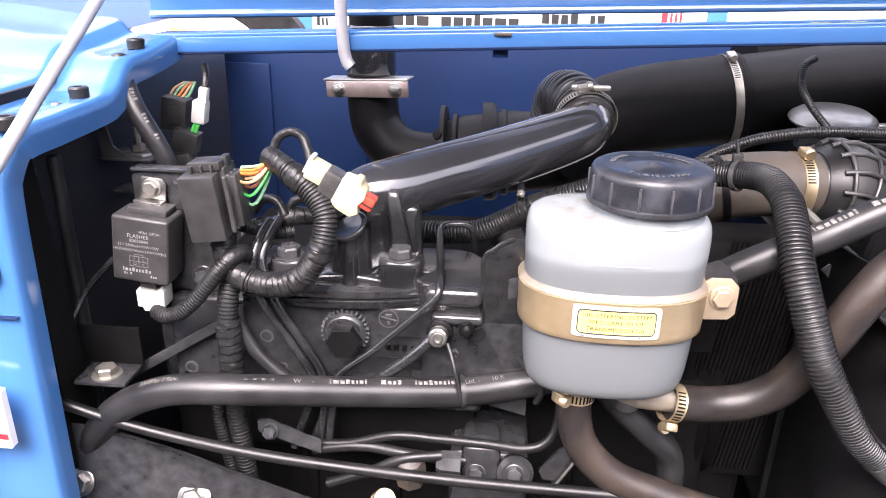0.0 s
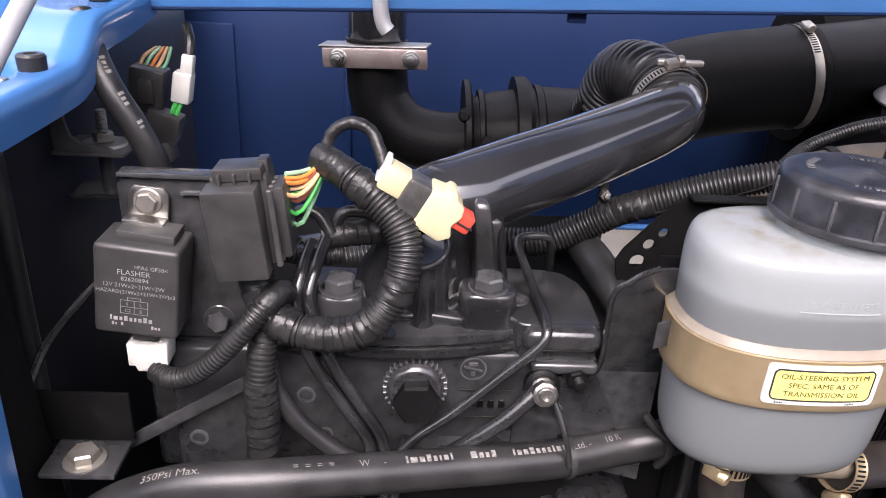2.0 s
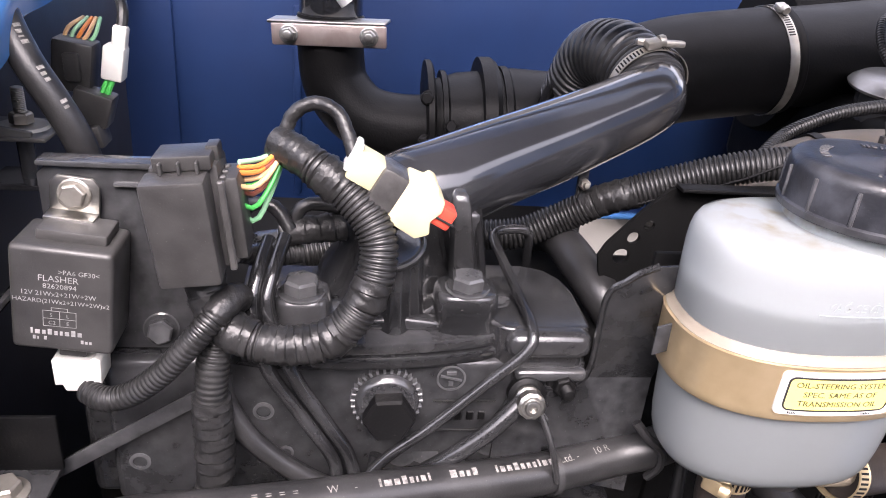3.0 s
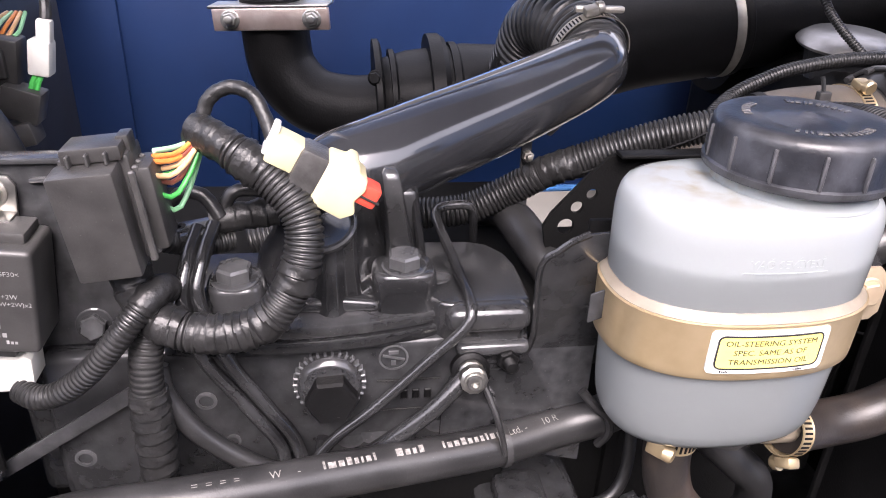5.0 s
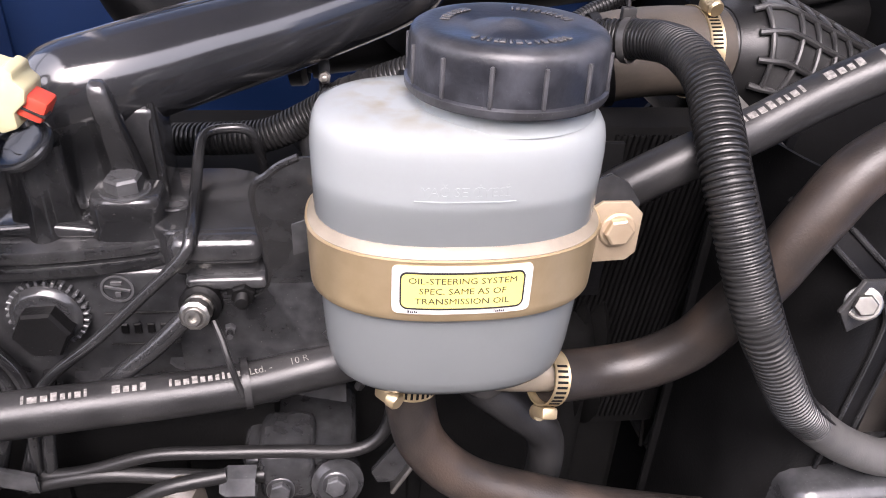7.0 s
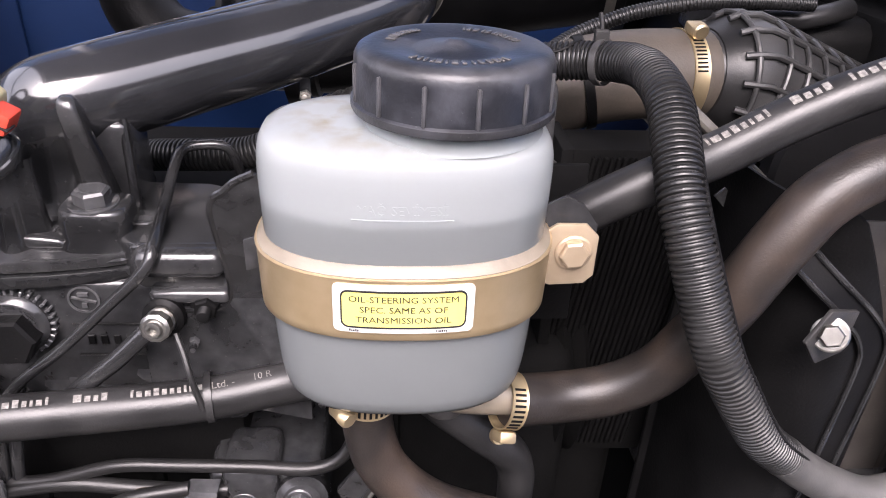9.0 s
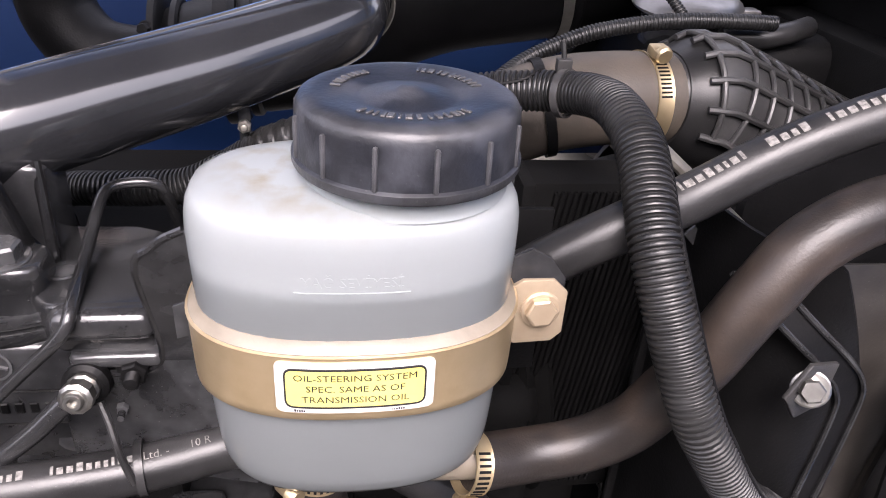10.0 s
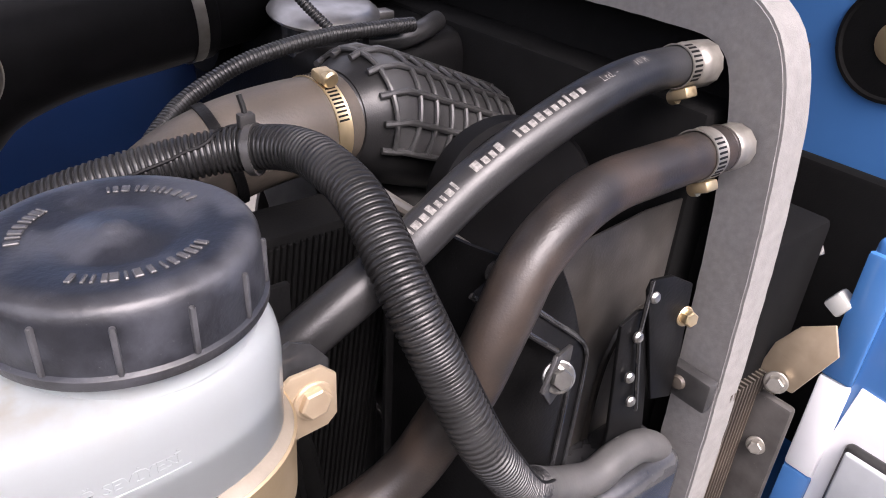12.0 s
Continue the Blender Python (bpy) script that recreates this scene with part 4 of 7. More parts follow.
def intake_pipe():
    ob = thing("intake_pipe", (-0.058, 0.67, 1.13), "gloss black steel intake pipe rising from the casting", "pipe")
    pts = [(-0.0545, 0.680, 1.140), (-0.0540, 0.679, 1.150), (-0.0460, 0.678, 1.1600), (-0.0248, 0.6856, 1.1660), (0.0151, 0.7114, 1.1733), (0.0666, 0.7452, 1.1819), (0.1163, 0.7791, 1.1914), (0.1455, 0.7982, 1.1982), (0.1605, 0.8110, 1.2025), (0.1655, 0.826, 1.2060), (0.163, 0.845, 1.2110)]
    path = spline(pts, 0.004)
    n = len(path)
    key = [(0, 0.0300), (0.03, 0.0303), (0.10, 0.0305), (0.26, 0.0305), (0.5, 0.0302), (0.75, 0.0295), (1, 0.0280)]
    rad = [float(np.interp(i / (n - 1), [k for k, _ in key], [r for _, r in key])) for i in range(n)]
    part("pipe", sweep(path, rad, 36), GLOSS, ob)
    stay = thing("pipe_stay", (0.097, 0.752, 1.12), "black steel stay with a plated nut under the pipe", "bracket")
    part("strap", box(0.093, 0.101, 0.756, 0.760, 1.085, 1.158, 0.001), CAST, stay)
    bolt(stay, (0.0970, 0.756, 1.146), (0.05, -1, 0.15), 0.0046, 0.005, SLOTTED, 0, "plated_nut", 0.004)
    # rubber boot behind, with clamp
    boot = thing("rubber_boot", (0.165, 0.85, 1.22), "black ribbed rubber boot on the intake pipe", "hose boot")
    part("sleeve", corrugated([(0.1655, 0.824, 1.2055), (0.162, 0.848, 1.2150), (0.152, 0.880, 1.2230), (0.142, 0.920, 1.212), (0.138, 0.955, 1.165)], 0.0310, 0.008, 0.0024, 28), RUBBER, boot)
    worm_clamp((0.1650, 0.833, 1.2085), (-0.15, 1, 0.30), 0.0338, (-0.2, -0.3, 1), 0.009, SLOTTED, "dusty steel hose clamp on a rubber boot")
    tagged(part("clamp_bolt", box(0.146, 0.188, 0.824, 0.831, 1.2415, 1.2470, 0.002), SLOTTED), "dusty steel clamp bolt", "bolt")


intake_pipe()


def exhaust():
    ob = thing("exhaust_elbow", (-0.09, 1.0, 1.1), "black exhaust elbow with flanged manifold", "exhaust")
    part("tube_sleeve", lathe([(0.030, 0.0), (0.0325, 0.004), (0.0325, 0.066), (0.030, 0.07), (0.027, 0.07), (0.027, 0.0)], Matrix.Translation((-0.1045, 1.030, 1.214)), 32), GLOSS, ob)
    part("upper_tube", lathe([(0.030, 0.0), (0.030, 0.35), (0.027, 0.35), (0.027, 0)], Matrix.Translation((-0.1045, 1.030, 1.281)), 32), MATT_BLACK, ob)
    part("elbow", tube([(-0.1045, 1.030, 1.220), (-0.104, 1.029, 1.185), (-0.097, 1.024, 1.148), (-0.070, 1.014, 1.120), (-0.03, 1.007, 1.112), (0.02, 1.0, 1.116)], 0.0345, 28), MATT_BLACK, ob)
    for x, r, w in ((-0.004, 0.060, 0.008), (0.012, 0.050, 0.007), (0.052, 0.066, 0.018), (0.075, 0.058, 0.010), (0.10, 0.05, 0.006)):
        part("flange", lathe([(0, 0), (r, 0), (r, w * 0.7), (r * 0.94, w), (0, w)], axis_matrix((x, 1.0, 1.125), (1, 0, 0.05)), 32), MATT_BLACK, ob)
    part("housing", lathe([(0.042, 0), (0.050, 0.03), (0.055, 0.09), (0.05, 0.16), (0.03, 0.2), (0, 0.2)], axis_matrix((0.0, 1.0, 1.122), (1, 0, 0.05)), 32), MATT_BLACK, ob)
    part("lever", box(0.108, 0.116, 0.93, 0.95, 1.14, 1.21, 0.003, 2, Matrix.Rotation(0.25, 4, "Y")), MATT_BLACK, ob)
    for dx, dz in ((-0.006, 0.045), (-0.006, -0.03), (0.02, 0.0)):
        bolt(ob, (dx, 0.955, 1.13 + dz * 0.6), (-0.2, -1, 0.2), 0.006, 0.008, MATT_BLACK, 1.3)
    cl = thing("muffler_clamp", (-0.097, 0.95, 1.2), "rust-tinted steel muffler clamp with two bolts", "clamp")
    turn = Matrix.Rotation(radians(-3.5), 4, "Y") @ Matrix.Rotation(radians(-12), 4, "Z")
    part("front_strap", box(-0.1635, -0.0475, 0.989, 0.995, 1.1945, 1.2165, 0.002, 2, turn), CLAMP_STEEL, cl)
    part("top_flange", box(-0.1650, -0.0460, 0.989, 1.020, 1.2158, 1.2188, 0.001, 2, turn), ZINC, cl)
    part("saddle", lathe([(0.0335, 0), (0.036, 0), (0.036, 0.022), (0.0335, 0.022), (0.0335, 0)], Matrix.Translation((-0.1045, 1.030, 1.194)), 32), CLAMP_STEEL, cl)
    for x, y in ((-0.1450, 0.9970), (-0.0660, 0.9805)):
        bolt(cl, (x, y, 1.2055 + 0.06 * (x + 0.105)), (-0.1, -1, 0.1), 0.0072, 0.006, ZINC, 1.3, "clamp_bolt", 0.004)


exhaust()


def air_hose():
    ob = thing("air_intake_hose", (0.3, 0.95, 1.1), "thick matt black rubber air hose", "air hose")
    pts = [(0.150, 1.00, 1.125), (0.19, 0.995, 1.165), (0.25, 0.992, 1.190), (0.33, 0.992, 1.204), (0.372, 0.995, 1.2095)]
    part("hose", tube(pts, 0.056, 36, 0.01), RUBBER_DARK, ob)
    part("end_lip", lathe([(0.0530, 0.0005), (0.0562, 0.0005), (0.0572, -0.0010), (0.0570, -0.0060), (0.0560, -0.0075)], axis_matrix((0.372, 0.995, 1.2095), (1, 0.07, 0.13)), 40), RUBBER_DARK, ob)
    part("inlet_pipe", tube([(0.350, 0.9935, 1.2068), (0.42, 1.0, 1.216), (0.52, 1.01, 1.228), (0.66, 1.02, 1.24)], 0.0535, 36, 0.01), MATT_BLACK, ob)
    worm_clamp((0.357, 0.994, 1.2075), (1, 0.06, 0.14), 0.0568, (-0.15, -0.35, 1), 0.010, SLOTTED, "steel worm-drive clamp on a thick air hose")
    cleaner = thing("air_cleaner", (0.55, 1.05, 0.95), "black air cleaner canister behind the radiator", "air cleaner")
    part("canister", lathe([(0, 0), (0.085, 0), (0.09, 0.01), (0.09, 0.34), (0.08, 0.36), (0, 0.36)], axis_matrix((0.40, 1.08, 1.20), (1, 0, 0.04)), 40), BLOCK, cleaner)


air_hose()


# ---- steering oil tank ----
def stadium(hw, hd, z, cx=0.166, cy=0.566, n=56, p=2.45):
    """Outline of the tank: a rounded oblong."""
    out = []
    for i in range(n):
        a = 2 * math.pi * i / n
        c, s = math.cos(a), math.sin(a)
        out.append(Vector((cx + hw * math.copysign(abs(c) ** (2 / p), c), cy + hd * math.copysign(abs(s) ** (2 / p), s), z)))
    return out


def loft(rings, bm=None, caps=True):
    out = bm or bmesh.new()
    vs = [[out.verts.new(v) for v in r] for r in rings]
    n = len(vs[0])
    for a, b in zip(vs, vs[1:]):
        for i in range(n):
            j = (i + 1) % n
            out.faces.new((a[i], a[j], b[j], b[i]))
    if caps:
        out.faces.new(vs[0][::-1])
        out.faces.new(vs[-1])
    return out


def hug(bm, hw, hd, flat, cx=0.166, cy=0.566, p=2.45):
    """Bends a flat thing at y = flat round the front of the tank."""
    bmesh.ops.subdivide_edges(bm, edges=[e for e in bm.edges if abs(e.verts[0].co.x - e.verts[1].co.x) > 0.006], cuts=9, use_grid_fill=True)
    for v in bm.verts:
        u = min(0.999, abs((v.co.x - cx) / hw))
        v.co.y += cy - hd * (1 - u**p) ** (1 / p) - flat
    return bm


def round_slab(x0, x1, z0, z1, r, y0, y1, hole=0.0):
    """An upright label with rounded corners between y0 and y1; hole leaves only a rim of that width."""
    def column(x, i):
        a, b, c, d, q = x0 + i, x1 - i, z0 + i, z1 - i, max(r - i, 0.0004)
        x = min(max(x, a), b)
        e = max(0.0, q - (x - a), q - (b - x))
        dip = q - math.sqrt(max(0.0, q * q - e * e))
        return x, c + dip, d - dip
    bm = bmesh.new()
    xs = [x0 + r * (1 - math.cos(k * math.pi / 12)) for k in range(6)] + [x0 + r + (x1 - x0 - 2 * r) * k / 24 for k in range(25)]
    xs += [x1 - r * (1 - math.cos(k * math.pi / 12)) for k in range(5, -1, -1)]
    outer = [column(x, 0.0) for x in xs]
    if not hole:
        cells = [[(x, l), (x, h)] for x, l, h in outer]
        strips = [cells]
    else:
        inner = [column(x, hole) for x in xs]
        strips = [[[(x, l), (u, m)] for (x, l, h), (u, m, k) in zip(outer, inner)], [[(u, k), (x, h)] for (x, l, h), (u, m, k) in zip(outer, inner)]]
        (x, l, h), (u, m, k) = outer[0], inner[0]
        strips.append([[(x, l), (x, h)], [(u, m), (u, k)]])
        (x, l, h), (u, m, k) = outer[-1], inner[-1]
        strips.append([[(u, m), (u, k)], [(x, l), (x, h)]])
    for cells in strips:
        rows = [[bm.verts.new((x, y0, z)) for x, z in c] for c in cells]
        for a, b in zip(rows, rows[1:]):
            bm.faces.new((a[0], b[0], b[1], a[1]))
    bmesh.ops.remove_doubles(bm, verts=bm.verts, dist=0.00001)
    g = bmesh.ops.extrude_face_region(bm, geom=bm.faces[:])
    bmesh.ops.translate(bm, verts=[v for v in g["geom"] if isinstance(v, bmesh.types.BMVert)], vec=(0, y1 - y0, 0))
    bmesh.ops.recalc_face_normals(bm, faces=bm.faces)
    return bm


def oil_tank():
    ob = thing("steering_oil_tank", (0.166, 0.566, 1.03), "milky white plastic steering oil tank half filled", "oil tank")
    W, D = 0.0695, 0.0475
    prof = [(0.55, 1.0500), (0.74, 1.0503), (0.820, 1.0525), (0.868, 1.0565), (0.902, 1.0630), (0.925, 1.0720), (0.940, 1.084), (0.965, 1.105), (0.975, 1.140), (0.99, 1.155), (0.998, 1.170), (1.0, 1.180), (0.99, 1.1865), (0.965, 1.1915), (0.92, 1.1950), (0.80, 1.1975), (0.60, 1.1985)]
    part("shell", loft([stadium(W * (1 - (1 - k) * 0.68), D * k, z) for k, z in prof]), TANK, ob)
    oil = [(k - 0.03, z + (0.0018 if i < 3 else 0)) for i, (k, z) in enumerate(prof) if z < 1.162] + [(0.965, 1.1645)]
    part("oil", loft([stadium((W * (1 - (1 - k) * 0.68)) - 0.0015, D * k - 0.0005, z) for k, z in oil]), OIL, ob, "grey oil behind the tank wall")
    part("weld_flange", loft([stadium(W + d, D + d * 0.9, z, n=72) for d, z in ((-0.001, 1.1404), (0.0024, 1.1408), (0.0028, 1.1416), (0.0020, 1.1424), (0.0002, 1.1438), (-0.0014, 1.1470))], caps=False), FLANGE, ob, "milky moulded flange above the band")
    # embossed level line and words
    part("level_line", hug(box(0.142, 0.186, 0.0, 0.001, 1.1687, 1.1693, 0, 1), W, D, 0.0003), TANK, ob)
    words = "YAĞ SEVİYESİ"

    def breadth(text):
        b = text_bm(text, 0.0062)
        w = max(v.co.x for v in b.verts)
        b.free()
        return w

    for k, letter in enumerate(words):
        if letter == " ":
            continue
        b = text_bm(letter, 0.0062)
        x = 0.164 - breadth(words) / 2 + breadth(words[: k + 1]) - breadth(letter)
        bmesh.ops.transform(b, matrix=upright(x, 0.0, 1.1715), verts=b.verts)
        hug(b, W, D, 0.00009)
        r = bmesh.ops.extrude_face_region(b, geom=b.faces[:])
        bmesh.ops.translate(b, verts=[v for v in r["geom"] if isinstance(v, bmesh.types.BMVert)], vec=(0, 0.0005, 0))
        bmesh.ops.recalc_face_normals(b, faces=b.faces)
        part("embossed_letter", b, TANK, ob, smooth=0)
    part("neck", lathe([(0.0425, 0), (0.0415, 0.002), (0.0410, 0.012), (0.0385, 0.0125), (0, 0.0125)], Matrix.Translation((0.187, 0.566, 1.196)), 48), TANK, ob)
    part("outlet_stub", lathe([(0.013, 0), (0.013, -0.018), (0.011, -0.022), (0, -0.022)], Matrix.Translation((0.190, 0.566, 1.044)), 20), RELAY, ob, "grey plastic outlet stub")
    part("side_outlet", tube([(0.180, 0.562, 1.046), (0.195, 0.562, 1.037), (0.235, 0.563, 1.033)], 0.0115, 16), FLANGE, ob, "pale plastic side outlet")
    part("down_outlet", tube([(0.147, 0.560, 1.046), (0.147, 0.559, 1.02)], 0.010, 14), RELAY, ob)
    m = Matrix.Translation((0.187, 0.566, 1.2050))
    cap = part("cap", lathe([(0.0462, 0.0), (0.0468, 0.0012), (0.0468, 0.0038), (0.0455, 0.0048), (0.0451, 0.0205), (0.0446, 0.0238), (0.0434, 0.0260), (0.0410, 0.0275), (0.037, 0.0280), (0.0345, 0.0278), (0.0250, 0.0270), (0.0205, 0.0259), (0.0188, 0.0259), (0.0165, 0.0265), (0.006, 0.0282), (0.0045, 0.0291), (0.003, 0.0299), (0, 0.0300)], m, 72), CAP, ob, "navy-black ribbed plastic screw cap")
    rib = bmesh.new()
    box(0.0440, 0.0466, -0.0010, 0.0010, 0.0042, 0.0215, 0.0008, 2, None, rib)
    at = m.translation - origin(ob)
    me = None
    for k in range(13):
        a = radians(1.5) + 2 * math.pi * k / 13
        if me is None:
            r = part("grip_rib", rib, CAP, None)
            me = r.data
        else:
            r = new("grip_rib", me)
        r.parent = cap
        r.matrix_local = Matrix.Translation(at) @ Matrix.Rotation(a, 4, "Z")
    # raised writing round the cap top that cannot be read: plain bars
    kinds = [part("moulded_bar", box(0.0272, 0.0318, -w, w, 0.0273, 0.0282, 0.0003, 1), CAP, None).data for w in (0.0006, 0.0010, 0.0014)]
    for ob_bar in [o for o in bpy.data.objects if o.data in kinds]:
        bpy.data.objects.remove(ob_bar)
    rng = random.Random(4)
    for start, count in ((0.30, 11), (2.15, 8), (4.0, 14)):
        a = start
        for k in range(count):
            r = new("moulded_bar", kinds[rng.randrange(3)])
            r.parent = cap
            r.matrix_local = Matrix.Translation(at) @ Matrix.Rotation(a, 4, "Z")
            a += rng.choice((0.085, 0.11, 0.13))


oil_tank()


def tank_band():
    ob = thing("tank_band", (0.166, 0.566, 1.11), "tan zinc-plated steel band round the oil tank", "band")
    W, D = 0.0705, 0.0480
    prof = [(-0.002, 1.1085), (0.0010, 1.1070), (0.0016, 1.1078), (0.0018, 1.112), (0.0024, 1.138), (0.0030, 1.1405), (0.0010, 1.1415), (-0.001, 1.1405)]
    part("strap", loft([stadium(W + d, D + d * 0.9, z, n=72) for d, z in prof], caps=False), BAND, ob)
    out = [(0.0, 0.0), (0.0, 0.030), (0.006, 0.034), (0.021, 0.034), (0.028, 0.027), (0.028, 0.004), (0.023, -0.001), (0.005, -0.002)]
    part("ear", prism(out, 0.0025, upright(0.237, 0.566, 1.1105), 0.0006), EAR, ob, "pale zinc ear with cut corners")
    bolt(ob, (0.2525, 0.5635, 1.1285), (0, -1, 0.05), 0.0078, 0.0036, EAR, 1.25, "ear_bolt", turn=0.1)
    out = [(0.0, 0.0), (0.0, 0.040), (0.012, 0.046), (0.022, 0.041), (0.030, 0.030), (0.030, 0.0)]
    part("rear_ear", prism(out, 0.003, upright(0.236, 0.575, 1.110), 0.0006), CAST, ob, "black bracket ear behind the bolt")
    part("left_clip", prism([(0, 0), (0.012, 0.004), (0.012, 0.022), (0.0, 0.018)], 0.002, upright(0.0855, 0.566, 1.116), 0.0006), CAST, ob, "black clip at the end of the band")
    LW, LD = W + 0.0020, D + 0.0018
    lab = part("label", hug(round_slab(0.1328, 0.1972, 1.1126, 1.1384, 0.0030, -0.0010, 0.0), LW, LD, 0.0), LABEL_WHITE, ob, "white label with yellow field and black print")
    part("yellow_field", hug(round_slab(0.1366, 0.1934, 1.1158, 1.1352, 0.0034, -0.0013, -0.0005), LW, LD, 0.0), YELLOW, lab)
    part("printed_frame", hug(round_slab(0.1363, 0.1937, 1.1155, 1.1355, 0.0036, -0.0016, -0.0009, 0.0007), LW, LD, 0.0), INK, lab)
    for ws, x in (([0.6, 0.4, 0.5, 0.4, 0.5], 0.1400), ([0.3, 0.3, 0.6, 0.5, 0.5, 0.5], 0.1800)):
        bars("printed_bar", ws, 0.0013, 0.25, lambda bm, x=x: hug(laid(upright(x, -0.0014, 1.1134))(bm), LW, LD, 0.0), INK, lab)
    for body, z in (("OIL-STEERING SYSTEM", 1.1296), ("SPEC. SAME AS OF", 1.1241), ("TRANSMISSION OIL", 1.1186)):
        b = text_bm(body, 0.0050, "CENTER")
        bmesh.ops.transform(b, matrix=upright(0.165, -0.0016, z) @ Matrix.Diagonal((1.0, 0.92, 1, 1)), verts=b.verts)
        part("printed_line", hug(b, LW, LD, 0.0), INK, lab, smooth=0)


tank_band()


def tank_bracket():
    ob = thing("tank_bracket", (0.09, 0.60, 0.98), "black bent steel bracket carrying the oil tank", "bracket")
    low = [(0.0645, 1.0715), (0.0590, 1.0672), (0.0530, 1.0660), (0.0310, 1.0655), (0.0270, 1.0640), (0.0196, 1.0554), (0.0125, 1.0415)]
    part("plate", prism([(0.012, 1.006), (0.109, 0.980), (0.109, 1.075), (0.0668, 1.075)] + low, 0.003, upright(0, 0.6045, 0), 0.0008), CAST, ob)
    # the upper half leans outward
    high = [(0.1231, 1.1256), (0.1187, 1.1631), (0.0894, 1.1604), (0.0794, 1.1552), (0.0723, 1.1488), (0.0673, 1.1456), (0.0647, 1.1397), (0.0643, 1.1299), (0.0673, 1.0922), (0.0671, 1.0796)]
    lean = Matrix(((1, 0, 0, 0), (0, -0.2, -1, 0.6045 + 0.2 * 1.075), (0, 1, 0, 0), (0, 0, 0, 1)))
    part("upper_plate", prism([(0.109, 1.0735)] + high + [(0.0668, 1.0735)], 0.003, lean, 0.0008), CAST, ob)
    rim = [Vector((x, 0.6030, z)) for x, z in low[::-1]] + [Vector((x, 0.6030 - 0.2 * max(0, z - 1.075), z)) for x, z in high[:1:-1]]
    part("rolled_edge", sweep(spline(rim, 0.003), 0.0021, 8), CAST_TOP, ob)
    part("rear_arm", box(0.10, 0.27, 0.615, 0.619, 1.05, 1.155, 0.001), MATT_BLACK, ob)
    lift = thing("lifting_eye", (0.13, 0.715, 1.08), "black drilled steel plate behind the tank", "bracket")
    out = [(0.106, 1.075), (0.099, 1.110), (0.104, 1.120), (0.126, 1.146), (0.143, 1.163), (0.150, 1.166), (0.229, 1.168), (0.229, 1.075)]
    part("plate", drilled(out, [(0.1330, 1.1350, 0.0042), (0.1230, 1.1250, 0.0048), (0.1160, 1.1100, 0.0062)], 0.004, upright(0, 0.706, 0)), BLOCK, lift, smooth=30)
    part("top_fold", box(0.146, 0.229, 0.690, 0.703, 1.1655, 1.1685, 0.001), MATT_BLACK, lift)
    # upright bar and sleeve stub beside the tank
    stub = thing("bracket_stub", (0.262, 0.64, 1.1), "black bracket arm with a round stub", "bracket")
    part("arm", prism([(0, 0), (0.0135, 0), (0.0135, 0.070), (0.0115, 0.0755), (0.003, 0.0755), (0, 0.072)], 0.004, upright(0.2400, 0.645, 1.118), 0.0012), CAST_TOP, stub)
    part("stub", lathe([(0.0090, 0), (0.0095, 0.002), (0.0095, 0.010), (0.0078, 0.0125), (0.0035, 0.0130), (0, 0.0125)], axis_matrix((0.2440, 0.640, 1.139), (0.95, -0.3, 0.05)), 20), RELAY, stub)



tank_bracket()


# ---- hoses ----
LOW = [(-0.3003, 0.5659, 0.9317), (-0.2723, 0.5533, 0.9728), (-0.2402, 0.5445, 1.0046), (-0.1980, 0.5396, 1.0250), (-0.1496, 0.5402, 1.0295), (-0.0992, 0.5508, 1.0252), (-0.0389, 0.5680, 1.0171), (0.0415, 0.5866, 1.0107), (0.0915, 0.5984, 1.0136), (0.1263, 0.5989, 1.0232), (0.1609, 0.6099, 1.0346), (0.1904, 0.6290, 1.0400)]
low_hose, low_path = hose("return_hose", LOW, 0.0133, RUBBER, "black rubber hose with white print", "hose", 24)
for body, size, x, ang in (("350Psi Max.", 0.0072, -0.215, 66), ("=  =  =  =", 0.0062, -0.133, 66), ("W", 0.0062, -0.094, 64), ("-", 0.0062, -0.078, 64), ("Ltd. -", 0.0066, 0.053, 62), ("10 R", 0.0066, 0.0785, 62)):
    part("hose_print", wrap(text_bm(body, size), low_path, 0.0133, x, ang), PRINT, low_hose, smooth=0)
for ws, x in (([0.3, 0.95, 0.7, 0.62, 0.5, 0.3, 0.62, 0.3], -0.064), ([0.85, 0.62, 0.5, 0.62], -0.020), ([0.3, 0.62, 0.62, 0.62, 0.55, 0.5, 0.45, 0.3, 0.62, 0.55], 0.0065)):
    bars("print_bar", ws, 0.0050, 0.32, lambda bm, x=x: wrap(bm, low_path, 0.0133, x, 64), PRINT, low_hose)
tie = zip_tie((0.0500, 0.5890, 1.0113), (1, 0.21, 0.02), 0.0142, None, "black tie looped round a hose, its end hooked to a nut", 0.0042, RUBBER)
part("tail", tube([(0.0360, 0.590, 1.058), (0.0405, 0.584, 1.048), (0.0445, 0.5775, 1.036), (0.0480, 0.5750, 1.022), (0.0495, 0.5752, 1.014)], 0.0020, 8, 0.003), RUBBER, tie)
tagged(part("wire_hook", tube([(0.099, 0.588, 1.050), (0.108, 0.583, 1.040), (0.118, 0.584, 1.030), (0.1205, 0.586, 1.016), (0.117, 0.592, 1.002)], 0.0030, 8), RUBBER), "black bent wire hook holding a hose", "hook")

